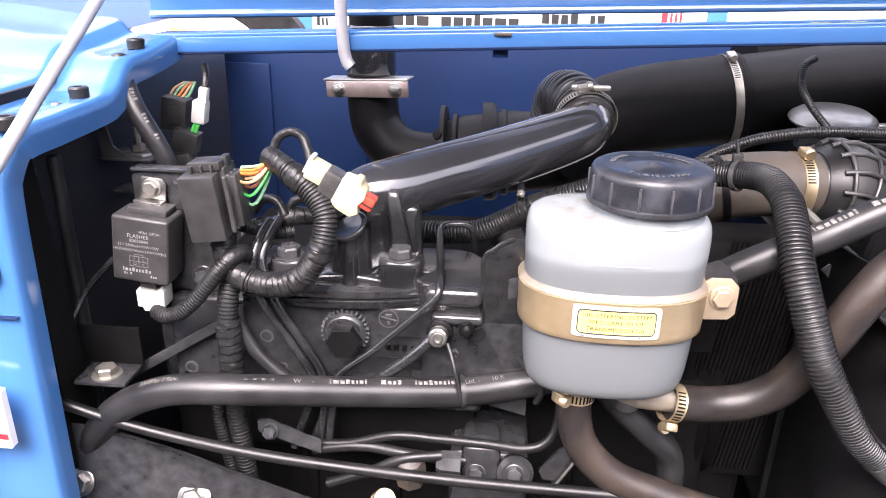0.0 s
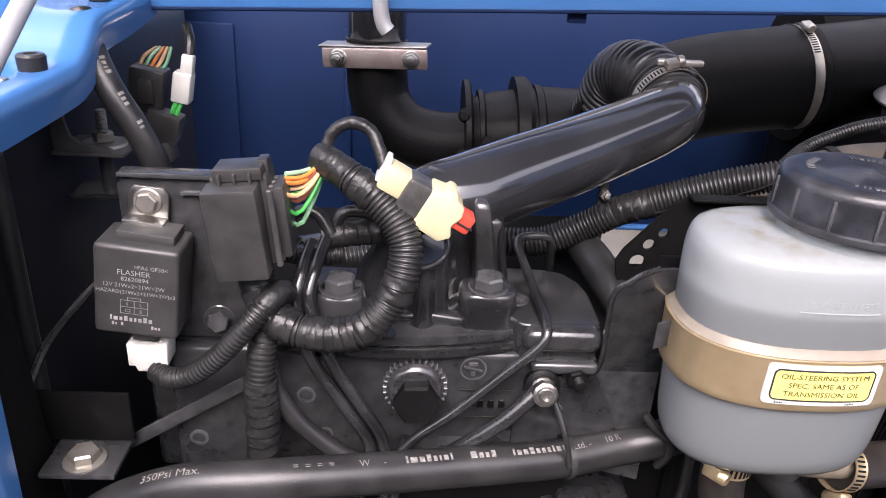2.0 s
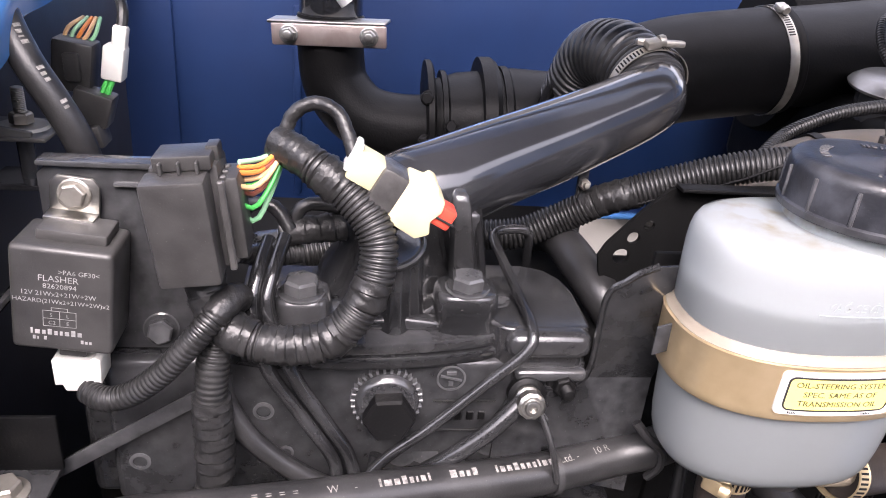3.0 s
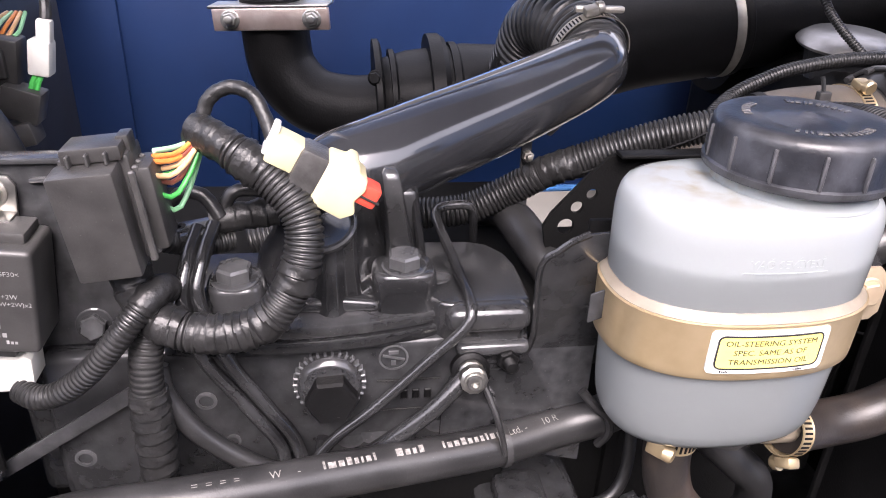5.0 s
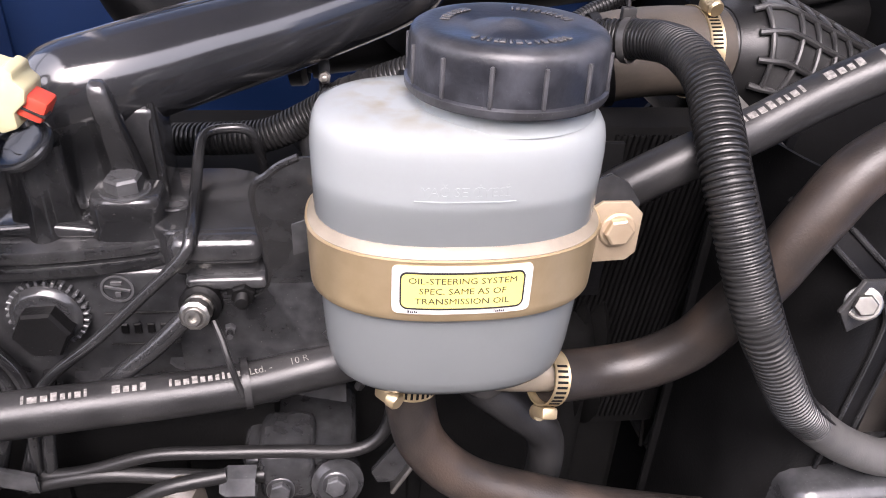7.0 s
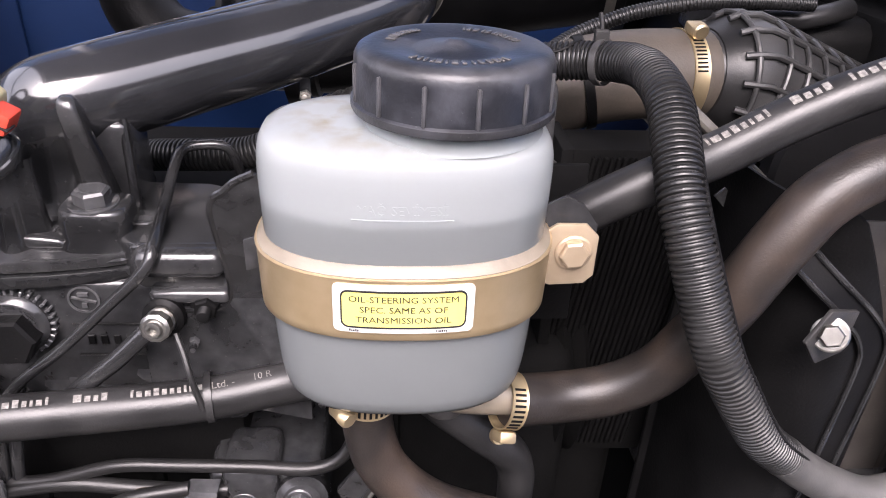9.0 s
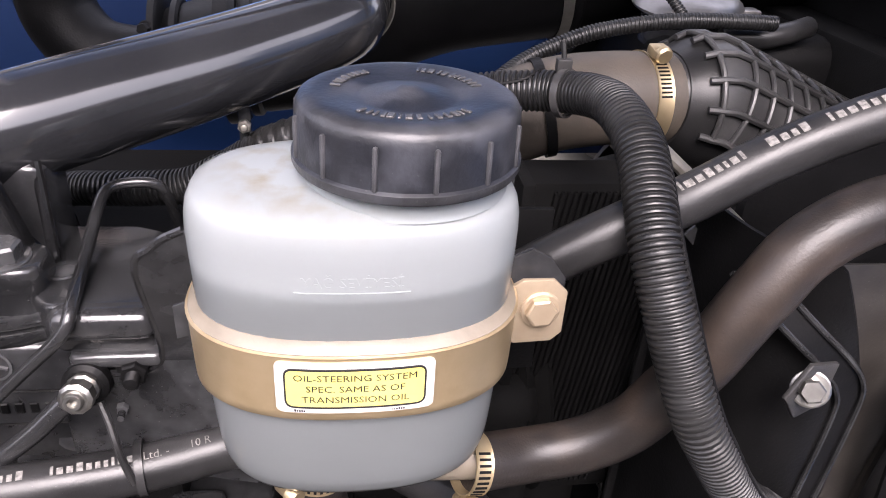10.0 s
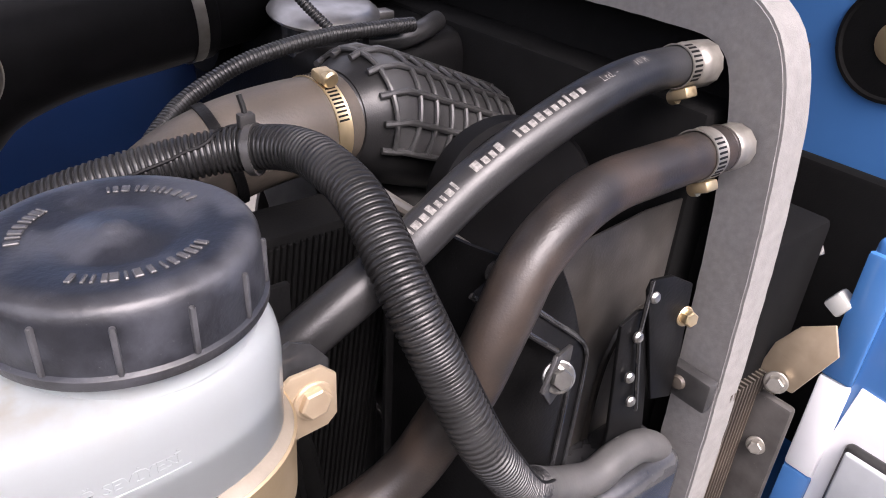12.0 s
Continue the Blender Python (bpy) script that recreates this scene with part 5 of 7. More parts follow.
UP = [(0.205, 0.606, 1.090), (0.225, 0.602, 1.105), (0.262, 0.596, 1.134), (0.302, 0.593, 1.158), (0.334, 0.598, 1.170), (0.370, 0.601, 1.189), (0.407, 0.600, 1.207), (0.445, 0.600, 1.220), (0.490, 0.605, 1.226), (0.535, 0.610, 1.225), (0.568, 0.613, 1.222)]
up_hose, up_path = hose("radiator_hose", UP, 0.0128, RUBBER, "black rubber hose with white print to the radiator frame", "hose", 24)
part("hose_print", wrap(text_bm("=  =  =  =", 0.0056), up_path, 0.0128, 0.243, 38), PRINT, up_hose, smooth=0)
for ws, x in (([0.3, 0.95, 0.7, 0.62, 0.5, 0.3, 0.62, 0.3], 0.326), ([0.85, 0.62, 0.5, 0.62], 0.371), ([0.3, 0.62, 0.62, 0.62, 0.55, 0.5, 0.45, 0.3, 0.62, 0.55], 0.399)):
    bars("print_bar", ws, 0.0058, 0.32, lambda bm, x=x: wrap(bm, up_path, 0.0128, x, 58), PRINT, up_hose)
for body, x in (("Ltd. -", 0.453), ("10 R", 0.484)):
    part("hose_print", wrap(text_bm(body, 0.0066), up_path, 0.0128, x, 58), PRINT, up_hose, smooth=0)
worm_clamp((0.545, 0.611, 1.2245), (1, 0.09, -0.05), 0.0134, (0.0, -0.45, -0.9), 0.013, SLOTTED, "steel worm-drive hose clamp with a brass screw", GOLD)

BROWN = [(0.2261, 0.5600, 1.0320), (0.2583, 0.5703, 1.0253), (0.2888, 0.5705, 1.0306), (0.3122, 0.5664, 1.0478), (0.3265, 0.5600, 1.0760), (0.3363, 0.5530, 1.1020), (0.3462, 0.5515, 1.1255), (0.3565, 0.5520, 1.1450), (0.3720, 0.5555, 1.1645), (0.4003, 0.5598, 1.1800), (0.4385, 0.5672, 1.1838), (0.4889, 0.5714, 1.1817), (0.5546, 0.5751, 1.1789)]
hose("brown_hose", BROWN, 0.0153, RUBBER_BROWN, "dusty brown-black rubber hose curving up to the radiator frame", "hose", 24)
worm_clamp((0.532, 0.574, 1.180), (1, 0.05, -0.06), 0.0158, (0.0, -0.45, -0.9), 0.013, SLOTTED, "steel worm-drive hose clamp with a brass screw", GOLD)
worm_clamp((0.226, 0.560, 1.032), (0.9, 0.2, -0.25), 0.0158, (0.1, -0.5, -0.85), 0.010)

DOWN = [(0.1465, 0.5565, 1.052), (0.1465, 0.5560, 1.018), (0.156, 0.553, 0.987), (0.182, 0.549, 0.962), (0.220, 0.546, 0.948), (0.270, 0.543, 0.934), (0.34, 0.545, 0.915)]
hose("suction_hose", DOWN, 0.0145, RUBBER_BROWN, "dusty black rubber hose leaving the underside of the tank", "hose", 22)
worm_clamp((0.1465, 0.5565, 1.0400), (0.06, 0, 1), 0.0150, (-0.75, -0.65, 0.1), 0.010)
hose("second_hose", [(0.172, 0.578, 1.035), (0.190, 0.580, 1.012), (0.215, 0.584, 0.986), (0.240, 0.59, 0.955), (0.246, 0.60, 0.90), (0.24, 0.62, 0.8)], 0.0125, RUBBER, "black rubber hose behind the tank outlet", "hose", 20)

# ribbed conduit from behind the tank over the elbow and down
COND = [(-0.120, 0.790, 1.062), (-0.075, 0.795, 1.070), (-0.035, 0.790, 1.083), (-0.005, 0.777, 1.090), (0.028, 0.769, 1.094), (0.056, 0.765, 1.099), (0.086, 0.762, 1.1145), (0.110, 0.753, 1.132)]
tagged(part("loom_conduit", corrugated(COND, 0.0126, 0.0036, 0.0017, 18), CONDUIT), "black corrugated cable conduit behind the intake pipe", "conduit")
tagged(part("loom_tape", taped([(0.101, 0.757, 1.127), (0.120, 0.750, 1.1375), (0.140, 0.746, 1.145)], 0.0122), TAPE), "black tape wound round the conduit", "tape")
COND2 = [(0.1332, 0.7463, 1.1440), (0.1647, 0.7380, 1.1581), (0.1952, 0.7276, 1.1711), (0.2257, 0.7173, 1.1809), (0.2593, 0.7080, 1.1874), (0.2870, 0.6948, 1.1922), (0.3038, 0.6675, 1.1976), (0.3055, 0.6328, 1.1987), (0.3044, 0.6005, 1.1907), (0.3021, 0.5556, 1.1582), (0.3191, 0.5292, 1.1013), (0.3386, 0.5272, 1.0665), (0.3657, 0.5338, 1.0266), (0.3965, 0.5474, 0.9954)]
sweep_conduit = tagged(part("corrugated_conduit", corrugated(COND2, 0.0124, 0.0034, 0.0017, 20), CONDUIT), "grey-black corrugated conduit sweeping down beside the tank", "conduit")
# slit along the conduit
seam = []
for p, (t, side, up) in zip(spline(COND2, 0.004), frames(spline(COND2, 0.004))):
    out = Vector((0.85, -0.42, 0.25))
    seam.append(p + (out - t * out.dot(t)).normalized() * 0.0119)
part("slit", sweep(seam, 0.0011, 6), RUBBER_DARK, sweep_conduit)
hose("drain_hose", [(0.390, 0.545, 1.0015), (0.412, 0.551, 0.982), (0.437, 0.554, 0.965), (0.462, 0.552, 0.957), (0.490, 0.553, 0.960), (0.520, 0.554, 0.953), (0.55, 0.556, 0.925), (0.56, 0.56, 0.88)], 0.0125, BRACKET, "plain grey dusty hose continuing from the conduit", "hose", 20)
zip_tie((0.290, 0.690, 1.1925), (0.7, -0.7, 0.15), 0.0130, (-0.1, 0.3, 1), "black cable tie with its tail standing up")


def elbow_hose():
    ob = thing("thermostat_hose", (0.33, 0.77, 1.12), "dust-covered brown rubber elbow hose", "hose")
    part("hose", tube([(0.235, 0.815, 1.05), (0.245, 0.80, 1.095), (0.268, 0.785, 1.134), (0.305, 0.778, 1.154), (0.350, 0.780, 1.160), (0.405, 0.788, 1.158)], 0.0335, 32), DUSTY, ob)
    part("end_rim", lathe([(0.034, 0), (0.0345, 0.001), (0.0345, 0.006), (0.034, 0.007)], axis_matrix((0.396, 0.787, 1.158), (1, 0.14, 0)), 40), RUBBER, ob)
    worm_clamp((0.379, 0.784, 1.159), (1, 0.12, 0.0), 0.0342, (0.0, -0.25, 1), 0.012, None, "gold worm-drive hose clamp with its screw on top", None, 0.0062)
    # cable tie that holds conduit and elbow together
    part("strap", lathe([(0.0338, -0.0035), (0.0356, -0.0035), (0.0356, 0.0035), (0.0338, 0.0035), (0.0338, -0.0035)], axis_matrix((0.303, 0.7785, 1.153), (1, -0.05, 0.25)), 40), MATT_BLACK, ob, "black cable tie")
    part("strap_head", box(0.2985, 0.3095, 0.745, 0.752, 1.1745, 1.184, 0.0015, 2), MATT_BLACK, ob)


elbow_hose()


def ribbed_duct():
    """Moulded outlet that flares behind the clamp and carries a grid of raised ribs."""
    ob = thing("ribbed_duct", (0.47, 0.82, 1.08), "black moulded duct with a grid of raised ribs", "duct")
    a, b = Vector((0.394, 0.787, 1.1660)), Vector((0.655, 0.836, 1.0560))
    path = [a.lerp(b, k / 30) + Vector((0, 0, -0.0080 * max(0, 1 - k / 3))) for k in range(31)]
    rad = [float(np.interp(k / 30, [0, 0.03, 0.07, 0.11, 1], [0.036, 0.0420, 0.0470, 0.0490, 0.0490])) for k in range(31)]
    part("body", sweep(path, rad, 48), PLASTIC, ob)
    fr = frames(path)

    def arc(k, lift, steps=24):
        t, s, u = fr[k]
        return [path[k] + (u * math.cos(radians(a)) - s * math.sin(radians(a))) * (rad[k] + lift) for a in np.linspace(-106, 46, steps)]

    # dusty upper face; the darker body below it holds its shade as colour
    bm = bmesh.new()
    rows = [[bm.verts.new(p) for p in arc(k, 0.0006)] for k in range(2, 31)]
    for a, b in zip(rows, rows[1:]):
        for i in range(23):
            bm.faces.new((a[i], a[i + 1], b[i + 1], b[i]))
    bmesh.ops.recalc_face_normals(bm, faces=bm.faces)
    part("upper_face", bm, DUCT, ob, "dusty grey upper face, coloured lighter than the shaded body")
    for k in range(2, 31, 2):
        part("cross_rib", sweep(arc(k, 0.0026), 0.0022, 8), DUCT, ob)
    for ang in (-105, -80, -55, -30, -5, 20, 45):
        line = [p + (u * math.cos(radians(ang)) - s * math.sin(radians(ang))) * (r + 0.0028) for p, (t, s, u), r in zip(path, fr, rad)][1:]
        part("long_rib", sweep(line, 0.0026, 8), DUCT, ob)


ribbed_duct()


def radiator_cap():
    tank = thing("radiator_header", (0.5, 0.95, 1.1), "black radiator header tank with a chrome cap", "radiator")
    m = axis_matrix((0.455, 0.905, 1.202), (-0.03, -0.12, 1))
    ob = part("cap", lathe([(0.046, 0), (0.048, 0.003), (0.046, 0.006), (0.038, 0.0115), (0.0, 0.013)], m, 40), CHROME, tank, "dull chrome filler cap")
    part("filler_neck", lathe([(0.036, -0.03), (0.036, 0.0), (0, 0.0)], m, 32), CAST, tank)
    part("lock_tab", box(0.486, 0.515, 0.885, 0.90, 1.196, 1.204, 0.002), CHROME, ob)
    part("pull_ring", tube([(0.506, 0.872, 1.20), (0.514, 0.868, 1.195), (0.515, 0.868, 1.185), (0.507, 0.870, 1.180), (0.499, 0.872, 1.186), (0.500, 0.872, 1.196), (0.506, 0.872, 1.20)], 0.0016, 8), CHROME, ob)
    # header coloured matt black for the shade under the bonnet
    part("header", box(0.42, 0.66, 0.86, 1.15, 1.05, 1.185, 0.02, 3), MATT_BLACK, tank)
    part("overflow_pipe", tube([(0.47, 0.862, 1.187), (0.50, 0.855, 1.188), (0.525, 0.858, 1.192), (0.55, 0.87, 1.195)], 0.009, 14), RUBBER, tank)


radiator_cap()
tagged(part("thin_conduit", corrugated([(0.262, 0.80, 1.155), (0.280, 0.815, 1.165), (0.300, 0.828, 1.174), (0.324, 0.833, 1.184), (0.356, 0.835, 1.195), (0.409, 0.836, 1.2035), (0.462, 0.836, 1.205), (0.500, 0.838, 1.204)], 0.0062, 0.0030, 0.0010, 12), CONDUIT), "thin corrugated conduit crossing behind the elbow", "conduit")
tagged(part("rising_conduit", corrugated([(0.425, 0.838, 1.206), (0.411, 0.86, 1.226), (0.404, 0.88, 1.245), (0.410, 0.90, 1.264), (0.424, 0.91, 1.272)], 0.0042, 0.0028, 0.0009, 12), CONDUIT), "thin corrugated conduit rising to the bonnet rail", "conduit")


# ---- electrics on the bulkhead side ----
def relay_plate():
    ob = thing("relay_bracket", (-0.205, 0.615, 1.08), "black steel mounting plate for relays", "bracket")
    part("plate", prism([(0, 0), (0.075, 0), (0.075, 0.112), (0.006, 0.112), (0, 0.106)], 0.003, upright(-0.243, 0.618, 1.085), 0.0008), CAST, ob)
    part("top_fold", box(-0.242, -0.168, 0.612, 0.626, 1.196, 1.199, 0.001), CAST, ob)
    part("lower_plate", box(-0.238, -0.150, 0.6185, 0.622, 1.05, 1.10, 0.001), CAST, ob)
    bolt(ob, (-0.188, 0.614, 1.099), (0.1, -1, 0.2), 0.0075, 0.007, CAST, 1.35)
    part("weld_bead", box(-0.205, -0.178, 0.6115, 0.616, 1.186, 1.1885, 0.001), CAST_TOP, ob)


def flasher():
    ob = thing("flasher_relay", (-0.2255, 0.597, 1.104), "grey-black plastic flasher relay with white print", "relay")
    case = part("case", box(-0.2503, -0.2012, 0.578, 0.612, 1.1065, 1.1660, 0.0030, 3), RELAY, ob)
    part("lid", box(-0.2405, -0.2065, 0.587, 0.609, 1.165, 1.1715, 0.0016, 2), RELAY, ob)
    part("foot", box(-0.231, -0.217, 0.588, 0.602, 1.097, 1.108, 0.001), RELAY, ob)
    part("tab", prism([(0, 0), (0.0245, 0), (0.0245, 0.020), (0.021, 0.0245), (0.0035, 0.0245), (0, 0.020)], 0.002, upright(-0.2415, 0.6125, 1.167), 0.0006), ZINC, ob, "zinc-plated fixing tab")
    part("tab_foot", box(-0.2415, -0.217, 0.600, 0.6125, 1.1705, 1.1725, 0.0006), ZINC, ob)
    bolt(ob, (-0.2292, 0.6105, 1.182), (0, -1, 0.1), 0.0066, 0.004, SLOTTED, 1.3, "tab_bolt")
    y = 0.5776
    for body, size, x, z in ((">PA6 GF30<", 0.0037, -0.2170, 1.1525), ("FLASHER", 0.0049, -0.2268, 1.1480), ("82620894", 0.0040, -0.2262, 1.1440), ("12V 21Wx2+21W+2W", 0.0037, -0.2268, 1.1396), ("HAZARD(21Wx2+21W+2W)x2", 0.0034, -0.2256, 1.1354)):
        b = text_bm(body, size, "CENTER")
        bmesh.ops.transform(b, matrix=upright(x, y, z), verts=b.verts)
        part("printed_line", b, PAD_PRINT, case, smooth=0)
    for ws, h, x, z in (([0.3, 0.7, 0.5, 0.6, 0.5, 0.4, 0.6, 0.6, 0.6], 0.0034, -0.2405, 1.1168), ([0.6, 0.4, 0, 0.6], 0.0022, -0.2395, 1.1135), ([0.6, 0.6, 0.6], 0.0022, -0.2165, 1.1128)):
        bars("printed_bar", ws, h, 0.3, laid(upright(x, y, z)), PAD_PRINT, case)
    bm = bmesh.new()
    for x0, x1, z0, z1 in ((-0.2345, -0.2185, 1.1309, 1.1312), (-0.2345, -0.2185, 1.1219, 1.1222), (-0.2345, -0.2342, 1.1219, 1.1312), (-0.2188, -0.2185, 1.1219, 1.1312), (-0.2266, -0.2263, 1.1219, 1.1312), (-0.2345, -0.2185, 1.1264, 1.1267), (-0.2305, -0.2225, 1.1328, 1.1331), (-0.2305, -0.2302, 1.1312, 1.1331), (-0.2228, -0.2225, 1.1312, 1.1331)):
        bm.faces.new([bm.verts.new(v) for v in ((x0, y, z0), (x1, y, z0), (x1, y, z1), (x0, y, z1))])
    part("printed_diagram", bm, PAD_PRINT, case, smooth=0)
    for body, x, z in (("S", -0.2312, 1.1276), ("L", -0.2234, 1.1276), ("C2", -0.2320, 1.1231), ("E", -0.2234, 1.1231)):
        b = text_bm(body, 0.0030)
        bmesh.ops.transform(b, matrix=upright(x, y, z), verts=b.verts)
        part("printed_letter", b, PAD_PRINT, case, smooth=0)
    ob.rotation_euler = (0, radians(6.5), 0)
    ob.location = (-0.2290, 0.597, 1.104)
    plug = thing("relay_plug", (-0.2245, 0.596, 1.077), "white nylon plug under the relay", "connector")
    body = [(0.0, 0.004), (0.004, 0.004), (0.0055, 0.0), (0.0185, 0.0), (0.020, 0.004), (0.0245, 0.004), (0.0255, 0.020), (0.0225, 0.0225), (0.019, 0.020), (0.006, 0.020), (0.003, 0.0225), (0.0, 0.020)]
    part("shell", prism(body, 0.018, upright(-0.240, 0.606, 1.0740), 0.0008), WHITE_PLASTIC, plug)
    for k, (dx, m) in enumerate(((0.0, WIRES[2]), (0.003, WIRES[4]), (0.006, WIRES[3]))):
        part("wire", tube([(-0.226 + dx, 0.596, 1.080), (-0.224 + dx, 0.592, 1.073), (-0.216 + dx * 0.5, 0.588, 1.069)], 0.0013, 8), m, plug)


def fuse_box():
    ob = thing("fuse_box", (-0.160, 0.59, 1.152), "black plastic fuse box with ribbed side", "fuse box")
    slope = Matrix.Rotation(radians(3), 4, "X")
    part("cover", box(-0.1785, -0.1480, 0.572, 0.590, 1.1525, 1.2085, 0.0022, 2, slope), PLASTIC, ob)
    part("body", box(-0.1765, -0.1440, 0.587, 0.612, 1.156, 1.211, 0.002, 2), PLASTIC, ob)
    part("top_comb", box(-0.1735, -0.1460, 0.584, 0.606, 1.209, 1.2165, 0.0012), PLASTIC, ob)
    for k in range(3):
        part("comb_tooth", box(-0.170 + 0.0085 * k, -0.1685 + 0.0085 * k, 0.580, 0.590, 1.2085, 1.2145, 0.0005, 1), PLASTIC, ob)
    part("corner_post", box(-0.1500, -0.1440, 0.594, 0.606, 1.208, 1.2180, 0.001), PLASTIC, ob)
    for k in range(4):
        part("side_rib", box(-0.1440, -0.1405, 0.578 + 0.008 * k, 0.5815 + 0.008 * k, 1.158, 1.205, 0.0008, 1), PLASTIC, ob)
    part("latch", box(-0.1440, -0.1365, 0.586, 0.604, 1.180, 1.194, 0.002), PLASTIC, ob)
    part("wire_block", box(-0.1440, -0.1355, 0.586, 0.610, 1.160, 1.204, 0.002), PLASTIC, ob)
    ob.rotation_euler = (0, radians(-6), 0)
    ob.location = (-0.1560, 0.5830, 1.1520)
    wires = thing("wire_bundle", (-0.13, 0.61, 1.19), "coloured wires fanning from the fuse box into the loom", "wires")
    ends = [(0.604, 1.2035), (0.597, 1.2005), (0.592, 1.1955), (0.598, 1.191), (0.594, 1.186), (0.600, 1.1775)]
    for k, ((y, z), m) in enumerate(zip(ends, WIRES)):
        sag = -0.004 - 0.0035 * k
        part("wire", tube([(-0.1385, y - 0.006, z + 0.004), (-0.1315, y + 0.002, z + sag * 0.35 + 0.004), (-0.1245, y + 0.012, (z + 1.212) / 2 + sag * 0.4), (-0.1175, 0.6165, 1.2125 - 0.0013 * k)], 0.0014, 10), m, wires)
    for k, m in enumerate((WIRES[1], WIRES[3], WIRES[2], WIRES[4])):
        part("wire", tube([(-0.1385, 0.594 + 0.002 * k, 1.206 - 0.004 * k), (-0.128, 0.604, 1.2045 - 0.003 * k), (-0.1175, 0.6175, 1.212 - 0.001 * k)], 0.0013, 10), m, wires)


relay_plate()
flasher()
fuse_box()


def main_loom():
    ob = thing("engine_loom", (-0.15, 0.59, 1.1), "black corrugated wiring loom with taped joints", "wiring loom")
    part("taped_head", taped([(-0.1215, 0.620, 1.2115), (-0.1165, 0.616, 1.2105), (-0.108, 0.610, 1.207), (-0.101, 0.606, 1.204)], 0.0094), TAPE, ob)
    part("taped_loop", taped([(-0.1165, 0.617, 1.211), (-0.1165, 0.620, 1.2205), (-0.111, 0.621, 1.2295), (-0.101, 0.621, 1.2335), (-0.091, 0.616, 1.2310), (-0.0855, 0.6105, 1.2230), (-0.081, 0.603, 1.211)], 0.0037, 12, 0.007), TAPE, ob)
    part("conduit", corrugated([(-0.103, 0.607, 1.2045), (-0.0955, 0.603, 1.2005), (-0.0830, 0.5985, 1.1915), (-0.0725, 0.593, 1.181), (-0.0672, 0.588, 1.170), (-0.0674, 0.584, 1.158), (-0.0705, 0.581, 1.146), (-0.0785, 0.578, 1.131), (-0.0870, 0.577, 1.1205), (-0.0985, 0.5765, 1.1142), (-0.1165, 0.5765, 1.1120), (-0.1385, 0.580, 1.1155), (-0.150, 0.586, 1.121)], 0.0104, 0.0031, 0.0015, 20), CONDUIT, ob)
    part("tape_wrap", taped([(-0.0690, 0.582, 1.151), (-0.0712, 0.5805, 1.144), (-0.0745, 0.579, 1.137)], 0.0106), TAPE, ob)
    part("lower_wrap", taped([(-0.084, 0.577, 1.123), (-0.0885, 0.5765, 1.1190), (-0.0935, 0.5765, 1.1160)], 0.0106, 20, 0.006), TAPE, ob)
    part("bend_wrap", taped([(-0.0955, 0.5765, 1.1152), (-0.1065, 0.5765, 1.1128), (-0.1185, 0.5768, 1.1123), (-0.128, 0.578, 1.1135)], 0.0107, 24, 0.005), TAPE, ob)
    part("upper_wrap", taped([(-0.0985, 0.6045, 1.2025), (-0.0930, 0.602, 1.1990), (-0.0870, 0.600, 1.1945)], 0.0106, 24, 0.006), TAPE, ob)
    part("junction", taped([(-0.132, 0.579, 1.1145), (-0.142, 0.582, 1.1170), (-0.150, 0.586, 1.122), (-0.157, 0.593, 1.136), (-0.161, 0.602, 1.158)], 0.0108), TAPE, ob)
    part("relay_branch", corrugated([(-0.1425, 0.589, 1.1345), (-0.1455, 0.582, 1.1345), (-0.1515, 0.576, 1.1295), (-0.1590, 0.572, 1.121), (-0.1705, 0.572, 1.1065), (-0.1830, 0.574, 1.0925), (-0.198, 0.577, 1.0800), (-0.2115, 0.580, 1.0750), (-0.2235, 0.588, 1.0745)], 0.0070, 0.0031, 0.0012, 16), CONDUIT, ob)
    part("branch_tape", taped([(-0.1405, 0.594, 1.131), (-0.1425, 0.588, 1.1350), (-0.1465, 0.581, 1.1340), (-0.1515, 0.576, 1.1295)], 0.0076, 16, 0.006), TAPE, ob)
    part("down_branch", corrugated([(-0.152, 0.588, 1.112), (-0.155, 0.583, 1.092), (-0.156, 0.581, 1.072)], 0.0092, 0.0036, 0.0013, 16), CONDUIT, ob)
    part("down_tape", taped([(-0.156, 0.581, 1.075), (-0.1555, 0.580, 1.05), (-0.156, 0.579, 1.02)], 0.0106), TAPE, ob)
    part("down_conduit", corrugated([(-0.156, 0.579, 1.022), (-0.155, 0.576, 0.985), (-0.151, 0.575, 0.945), (-0.148, 0.575, 0.89)], 0.0092, 0.0036, 0.0013, 16), CONDUIT, ob)
    part("thin_branch", corrugated([(-0.160, 0.579, 1.02), (-0.171, 0.576, 0.985), (-0.168, 0.575, 0.95), (-0.160, 0.575, 0.90)], 0.0060, 0.0032, 0.0011, 14), CONDUIT, ob)
    # plug taped to the loom
    plug = thing("loom_plug", (-0.06, 0.588, 1.19), "cream nylon plug with red lock taped to the loom", "connector")
    turn = Matrix.Rotation(radians(29), 4, "Y")
    base = Matrix.Translation((-0.0600, 0.600, 1.1960)) @ turn @ Matrix.Scale(0.93, 4)

    def piece(x0, x1, y0, y1, z0, z1, b=0.002):
        bm = box(x0, x1, y0, y1, z0, z1, b, 2)
        bmesh.ops.transform(bm, matrix=base, verts=bm.verts)
        return bm

    part("rear_shell", piece(-0.0285, -0.0105, -0.008, 0.012, -0.0070, 0.0105), CREAM, plug)
    part("rear_step", piece(-0.031, -0.027, -0.006, 0.010, -0.004, 0.0135, 0.0012), WHITE_PLASTIC, plug)
